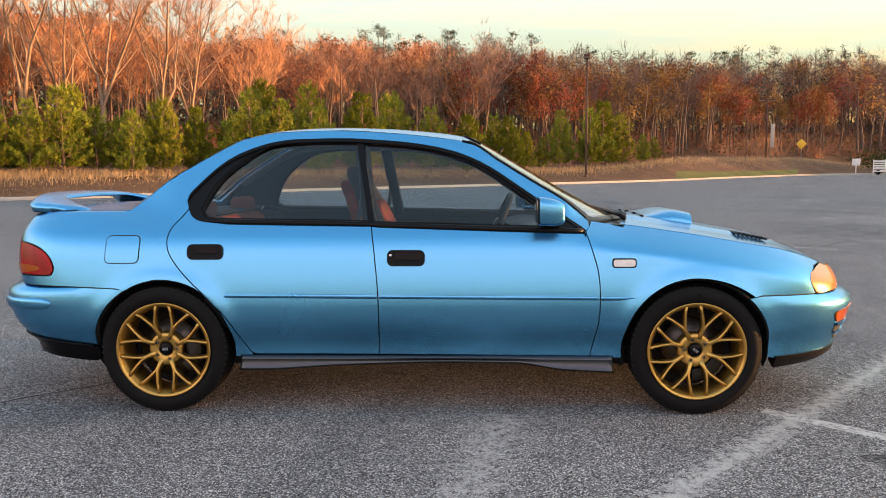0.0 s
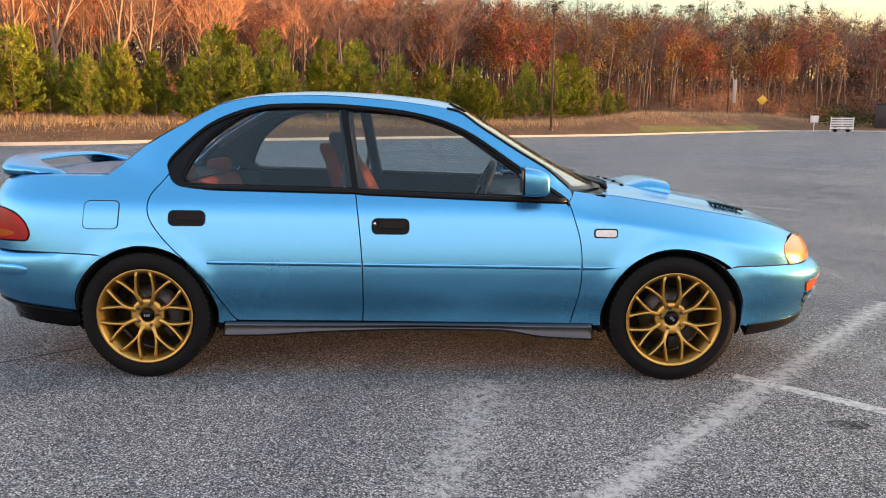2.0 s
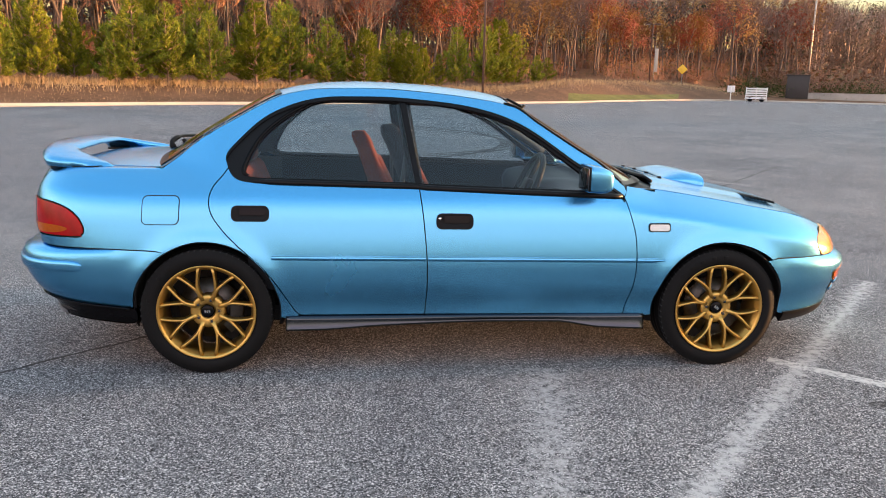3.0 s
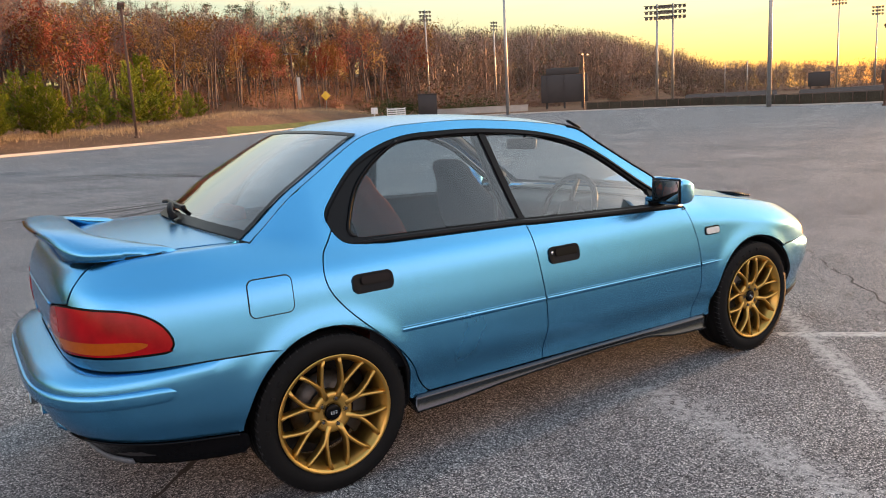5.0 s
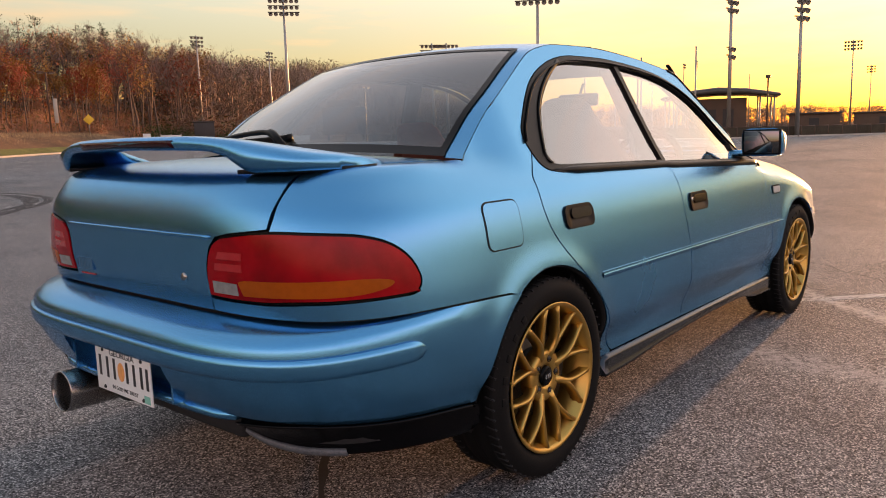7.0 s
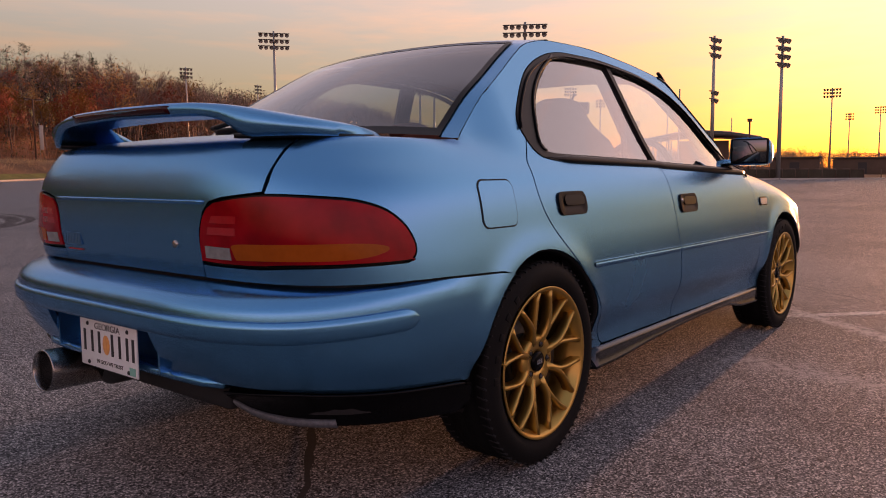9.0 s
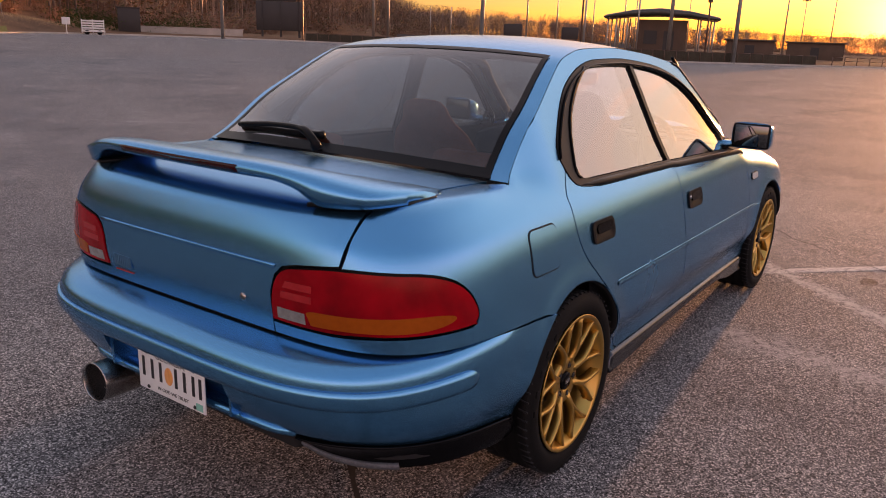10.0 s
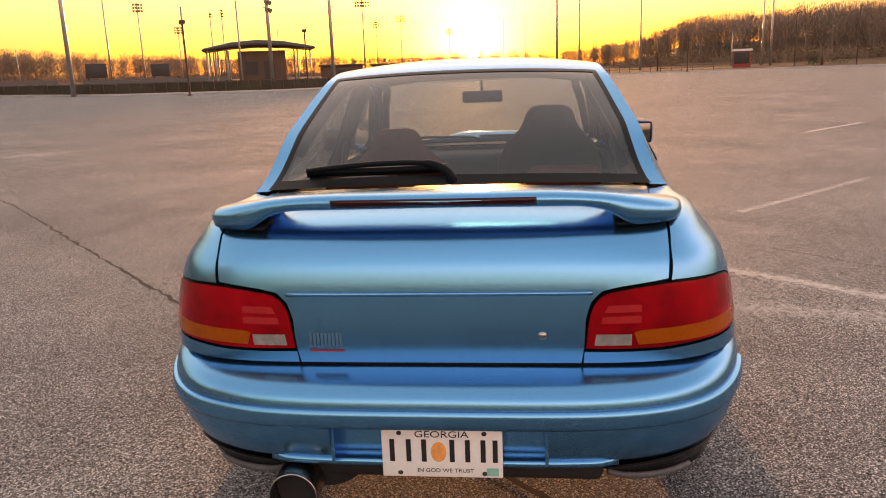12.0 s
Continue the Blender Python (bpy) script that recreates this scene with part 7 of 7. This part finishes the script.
lot_lamp(80.75, 50.5, 8.4, turn=90)
lot_lamp(68.35, 97, 7.2, turn=20)
lot_lamp(61.6, 128, 6.6, turn=90)
lot_lamp(46.2, 97, 7.0, turn=60)
lot_lamp(25.3, 60, 5.6, turn=90)
lot_lamp(16.3, 76, 5.6, turn=90)
lot_lamp(-12.2, 121, 5.2, turn=90)
lot_lamp(-19.2, 132, 8.2, turn=80, heads=1)
lot_lamp(-23.0, 130, 8.6, turn=80, heads=1)
light_tower(58.0, 150, 19, 3, 4, 10)
light_tower(52.9, 175, 20, 3, 3, 30)
light_tower(52.0, 92, 17.5, 3, 6, 0)
light_tower(40.9, 112, 14.0, 3, 6, 15)
light_tower(39.8, 114, 14.2, 3, 6, 15)
light_tower(32.85, 72, 15.2, 3, 7, 0)
light_tower(29.4, 190, 21, 3, 5, 0)
light_tower(27.2, 200, 19, 3, 4, 10)
light_tower(24.6, 260, 17, 3, 4, 0)
light_tower(22.4, 230, 19, 2, 3, 70)
light_tower(21.6, 232, 20, 3, 3, 70)
light_tower(18.9, 78, 14.0, 3, 3, 60, low=True)
light_tower(14.3, 76, 13.4, 4, 3, 55)
light_tower(11.6, 190, 19, 3, 6, 0)
light_tower(10.6, 260, 18, 3, 4, 0)
light_tower(8.8, 250, 19, 3, 5, 0)
light_tower(5.2, 300, 17, 3, 4, 0)
light_tower(-2.8, 128, 14, 3, 3, 70, rad=0.26)
light_tower(-4.4, 150, 17, 3, 4, 60)
light_tower(-8.8, 150, 16, 3, 3, 70)
light_tower(-17.6, 150, 15, 3, 3, 60)
light_tower(-17.0, 160, 15, 3, 3, 60)
bare_pole(36.5, 210, 9)
bare_pole(35.0, 190, 8)
bare_pole(25.1, 70, 7.4)
bare_pole(21.2, 70.5, 8.2, 0.10)
bare_pole(17.9, 160, 11)
bare_pole(1.2, 200, 14)
bare_pole(-0.4, 190, 14)
bare_pole(-10.1, 127, 5.0, 0.12, POLE_BROWN, "dark short pole at the edge of the lot")
bare_pole(-15.0, 170, 7)
bare_pole(-20.9, 133, 2.4, 0.22, POLE_BROWN, "short dark post at the edge of the lot")

# banner on the second lamp
b = thing("banner", "pale narrow banner hanging beside a lamp pole", "banner", Matrix.Translation(place(68.1, 96.5)))
part("cloth", box(0.1, 0.5, -0.02, 0.02, 1.4, 4.2, 0.01), CONCRETE, b)
part("banner_post", tube([(0.06, 0, -0.2), (0.06, 0, 4.5)], 0.03, 8), POLE_GREY, b)

# yellow diamond sign
sg = thing("warning_sign", "yellow diamond warning sign on a thin post", "sign", Matrix.Translation(place(66.0, 93)) @ Matrix.Rotation(radians(66.0), 4, "Z"))
part("post", tube([(0, 0, -0.2), (0, 0, 2.0)], 0.04, 8), POLE_GREY, sg)
b = box(-0.012, 0.012, -0.42, 0.42, -0.42, 0.42, 0.006)
bmesh.ops.transform(b, matrix=pose(-0.05, 0, 1.7, 45, 0, 0), verts=b.verts[:])
part("sign_plate", b, YELLOW, sg)

# small white sign and the white slatted stand beside it
sg = thing("small_sign", "small white sign on a post at the lot edge", "sign", Matrix.Translation(place(62.4, 84)) @ Matrix.Rotation(radians(62.4), 4, "Z"))
part("post", tube([(0, 0, -0.2), (0, 0, 1.5)], 0.05, 8), WHITE, sg)
part("sign_plate", box(-0.03, 0.03, -0.38, 0.38, 0.95, 1.65, 0.01), WHITE, sg)
st = thing("equipment_trailer", "small white slatted trailer at the lot edge", "trailer", Matrix.Translation(place(60.7, 87)) @ Matrix.Rotation(radians(60.7 + 90), 4, "Z"))
for i in range(5):
    part("slat", box(-1.1, 1.1, -0.03, 0.03, 0.35 + i * 0.24, 0.50 + i * 0.24, 0.01), WHITE, st)
for x in (-1.05, 0.0, 1.05):
    part("upright", box(x - 0.05, x + 0.05, 0.03, 0.10, -0.1, 1.55, 0.01), WHITE, st)
part("deck", box(-1.15, 1.15, 0.0, 0.9, 0.28, 0.36, 0.01), WHITE, st)
for x in (-0.6, 0.6):
    w = lathe([(0.0, -0.06), (0.20, -0.06), (0.24, -0.04), (0.24, 0.04), (0.0, 0.06)][::-1], 20)
    bmesh.ops.translate(w, verts=w.verts[:], vec=(x, 0.45, 0.22))
    part("wheel", w, RUBBER, st)

# dark box at the foot of a mast
bx = thing("equipment_box", "tall dark steel equipment box at the foot of a mast", "box", Matrix.Translation(place(58.2, 100)) @ Matrix.Rotation(radians(58), 4, "Z"))
part("body", box(-0.9, 0.9, -1.25, 1.25, 0.0, 2.75, 0.03), DARKBOX, bx)
part("lid", box(-1.0, 1.0, -1.35, 1.35, 2.72, 2.86, 0.03), DARKBOX, bx)
wl2 = thing("low_wall", "low pale block wall beyond the lot", "wall", Matrix.Translation(place(54.6, 104)) @ Matrix.Rotation(radians(54.6), 4, "Z"))
part("blocks", box(-0.2, 0.2, -7.5, 7.5, -0.3, 0.75, 0.02), CONCRETE, wl2)
part("coping", box(-0.25, 0.25, -7.6, 7.6, 0.75, 0.85, 0.02), CONCRETE, wl2)

# scoreboard
sb = thing("scoreboard", "large dark scoreboard seen from behind on short posts", "scoreboard", Matrix.Translation(place(47.7, 112)) @ Matrix.Rotation(radians(47.7), 4, "Z"))
part("board", box(-0.4, 0.4, -3.4, 3.4, 0.9, 4.9, 0.04), DARKBOX, sb)
part("top_sign", box(-0.3, 0.3, -2.2, 2.6, 4.95, 5.9, 0.04), DARKBOX, sb)
for y in (-2.6, 0.0, 2.6):
    part("leg", box(-0.15, 0.15, y - 0.15, y + 0.15, -0.3, 1.0), DARKBOX, sb)
    part("rib", box(-0.52, -0.4, y - 0.06, y + 0.06, 0.9, 4.9), DARKBOX, sb)
for az, r in ((30.4, 170), (26.2, 190)):
    s2 = thing("scoreboard", "small dark scoreboard on posts by a far field", "scoreboard", Matrix.Translation(place(az, r)) @ Matrix.Rotation(radians(az), 4, "Z"))
    part("board", box(-0.2, 0.2, -2.0, 2.0, 1.6, 4.4, 0.03), DARKBOX, s2)
    for y in (-1.5, 1.5):
        part("leg", box(-0.1, 0.1, y - 0.1, y + 0.1, -0.3, 1.7), DARKBOX, s2)

# field pavilion with a wide flat roof
pv = thing("pavilion", "brown masonry pavilion with a wide overhanging flat roof", "building", Matrix.Translation(place(19.7, 88)) @ Matrix.Rotation(radians(19.7), 4, "Z") @ Matrix.Diagonal((1, 1, 1.28, 1)))
part("wall", box(-2.5, 2.5, -2.9, 2.3, -0.4, 3.0, 0.03), BRICK, pv)
rows = []
for y, z0, z1 in ((-6.2, 3.05, 3.16), (-3.0, 3.32, 3.62), (0.0, 3.42, 3.80), (3.0, 3.32, 3.62), (6.0, 3.05, 3.16)):
    rows.append([(-3.8, y, z0), (3.8, y, z0), (3.8, y, z1), (0, y, z1 + 0.25), (-3.8, y, z1)])
part("roof", loft(rows), ROOFING, pv)
for y in (-5.6, -4.2, 3.4, 4.6, 5.5):
    for x in (-3.2, 3.2):
        part("column", tube([(x, y, -0.3), (x, y, 3.2)], 0.09, 8), POLE_GREY, pv)
part("door", box(-2.56, -2.48, -1.6, -0.5, 0.0, 2.1), DARKBOX, pv)
part("window", box(-2.56, -2.48, 0.2, 1.6, 1.0, 2.1), DARKBOX, pv)

# rail fence along the far edge
def fence(a0, a1, off, n, h, label, solid=False):
    t = thing("fence", label, "fence", Matrix.Identity(4))
    pts = [place(a0 + (a1 - a0) * i / n, edge_r(a0 + (a1 - a0) * i / n) + off) for i in range(n + 1)]
    for i, p in enumerate(pts):
        part("post", tube([(p.x, p.y, p.z - 0.2), (p.x, p.y, p.z + h)], 0.05, 6), POLE_BROWN, t)
    for i, (a, b) in enumerate(zip(pts, pts[1:])):
        for k in (0.98, 0.55) if not solid else (0.98,):
            part("rail", tube([a + Vector((0, 0, h * k)), b + Vector((0, 0, h * k))], 0.035, 6), POLE_BROWN, t)
        if solid:
            bm = bmesh.new()
            q = [bm.verts.new(v) for v in (a + Vector((0, 0, -0.1)), b + Vector((0, 0, -0.1)), b + Vector((0, 0, h * 0.92)), a + Vector((0, 0, h * 0.92)))]
            f = bm.faces.new(q)
            r = bmesh.ops.extrude_face_region(bm, geom=[f])
            d = (b - a).normalized().cross(Vector((0, 0, 1))) * 0.08
            bmesh.ops.translate(bm, verts=[v for v in r["geom"] if isinstance(v, bmesh.types.BMVert)], vec=d)
            part("panel", bm, SLOPE_BAND, t)
    return t


fence(9, 46, 1.2, 44, 0.95, "low dark rail fence with panels in place of a dark slope", True)
fence(-14, 8, 1.5, 30, 0.9, "low galvanised rail fence along the far edge of the lot")
# stepped seating and sheds of the far fields
for az, r, w in ((36.0, 150, 16), (28.5, 135, 14), (24.0, 150, 12)):
    bl2 = thing("bleachers", "dusky stepped bleachers beside a far field", "bleachers", Matrix.Translation(place(az, r)) @ Matrix.Rotation(radians(az), 4, "Z"))
    for i in range(4):
        part("step", box(-1.6 + i * 0.8, -0.8 + i * 0.8, -w / 2, w / 2, -0.3, 0.4 + i * 0.24, 0.02), ROOFING, bl2)
for az, r, w, h in ((13.5, 110, 6, 2.2), (9.4, 130, 8, 2.4)):
    sh = thing("shed", "dark low shed beyond the lot", "shed", Matrix.Translation(place(az, r)) @ Matrix.Rotation(radians(az), 4, "Z"))
    part("wall", box(-1.5, 1.5, -w / 2, w / 2, -0.3, h, 0.02), BRICK, sh)
    part("roof", box(-1.8, 1.8, -w / 2 - 0.3, w / 2 + 0.3, h, h + 0.2, 0.03), ROOFING, sh)
    part("door", box(-1.56, -1.48, -0.6, 0.6, 0, h * 0.75), DARKBOX, sh)

# kiosk on the far side
kk = thing("kiosk", "dark kiosk with a pale flat roof", "kiosk", Matrix.Translation(place(-15.8, 136)) @ Matrix.Rotation(radians(-15.8), 4, "Z"))
part("wall", box(-1.2, 1.2, -1.4, 1.4, -0.3, 2.6, 0.03), REDBOX, kk)
part("shutter", box(-1.27, -1.2, -1.2, 1.2, 0.6, 2.4, 0.01), DARKBOX, kk)
part("roof", box(-1.4, 1.4, -1.6, 1.6, 2.6, 2.95, 0.03), WHITE, kk)

# the setting sun itself, low over the far trees
glow = bpy.data.materials.new("sun_surface")
glow.use_nodes = True
gn = glow.node_tree.nodes
gn.remove(gn["Principled BSDF"])
em = gn.new("ShaderNodeEmission")
em.inputs["Color"].default_value, em.inputs["Strength"].default_value = (1.0, 0.62, 0.25, 1), 40.0
glow.node_tree.links.new(em.outputs[0], gn["Material Output"].inputs["Surface"])
bm = bmesh.new()
bmesh.ops.create_icosphere(bm, subdivisions=3, radius=17)
disc = part("sun_disc", bm, glow)
disc.location = (2200 * math.cos(radians(3.5)), 2200 * math.sin(radians(3.5)), 50)
disc.visible_shadow = False
tagged(disc, "bright orange setting sun low over the trees", "sun", kind="structure")
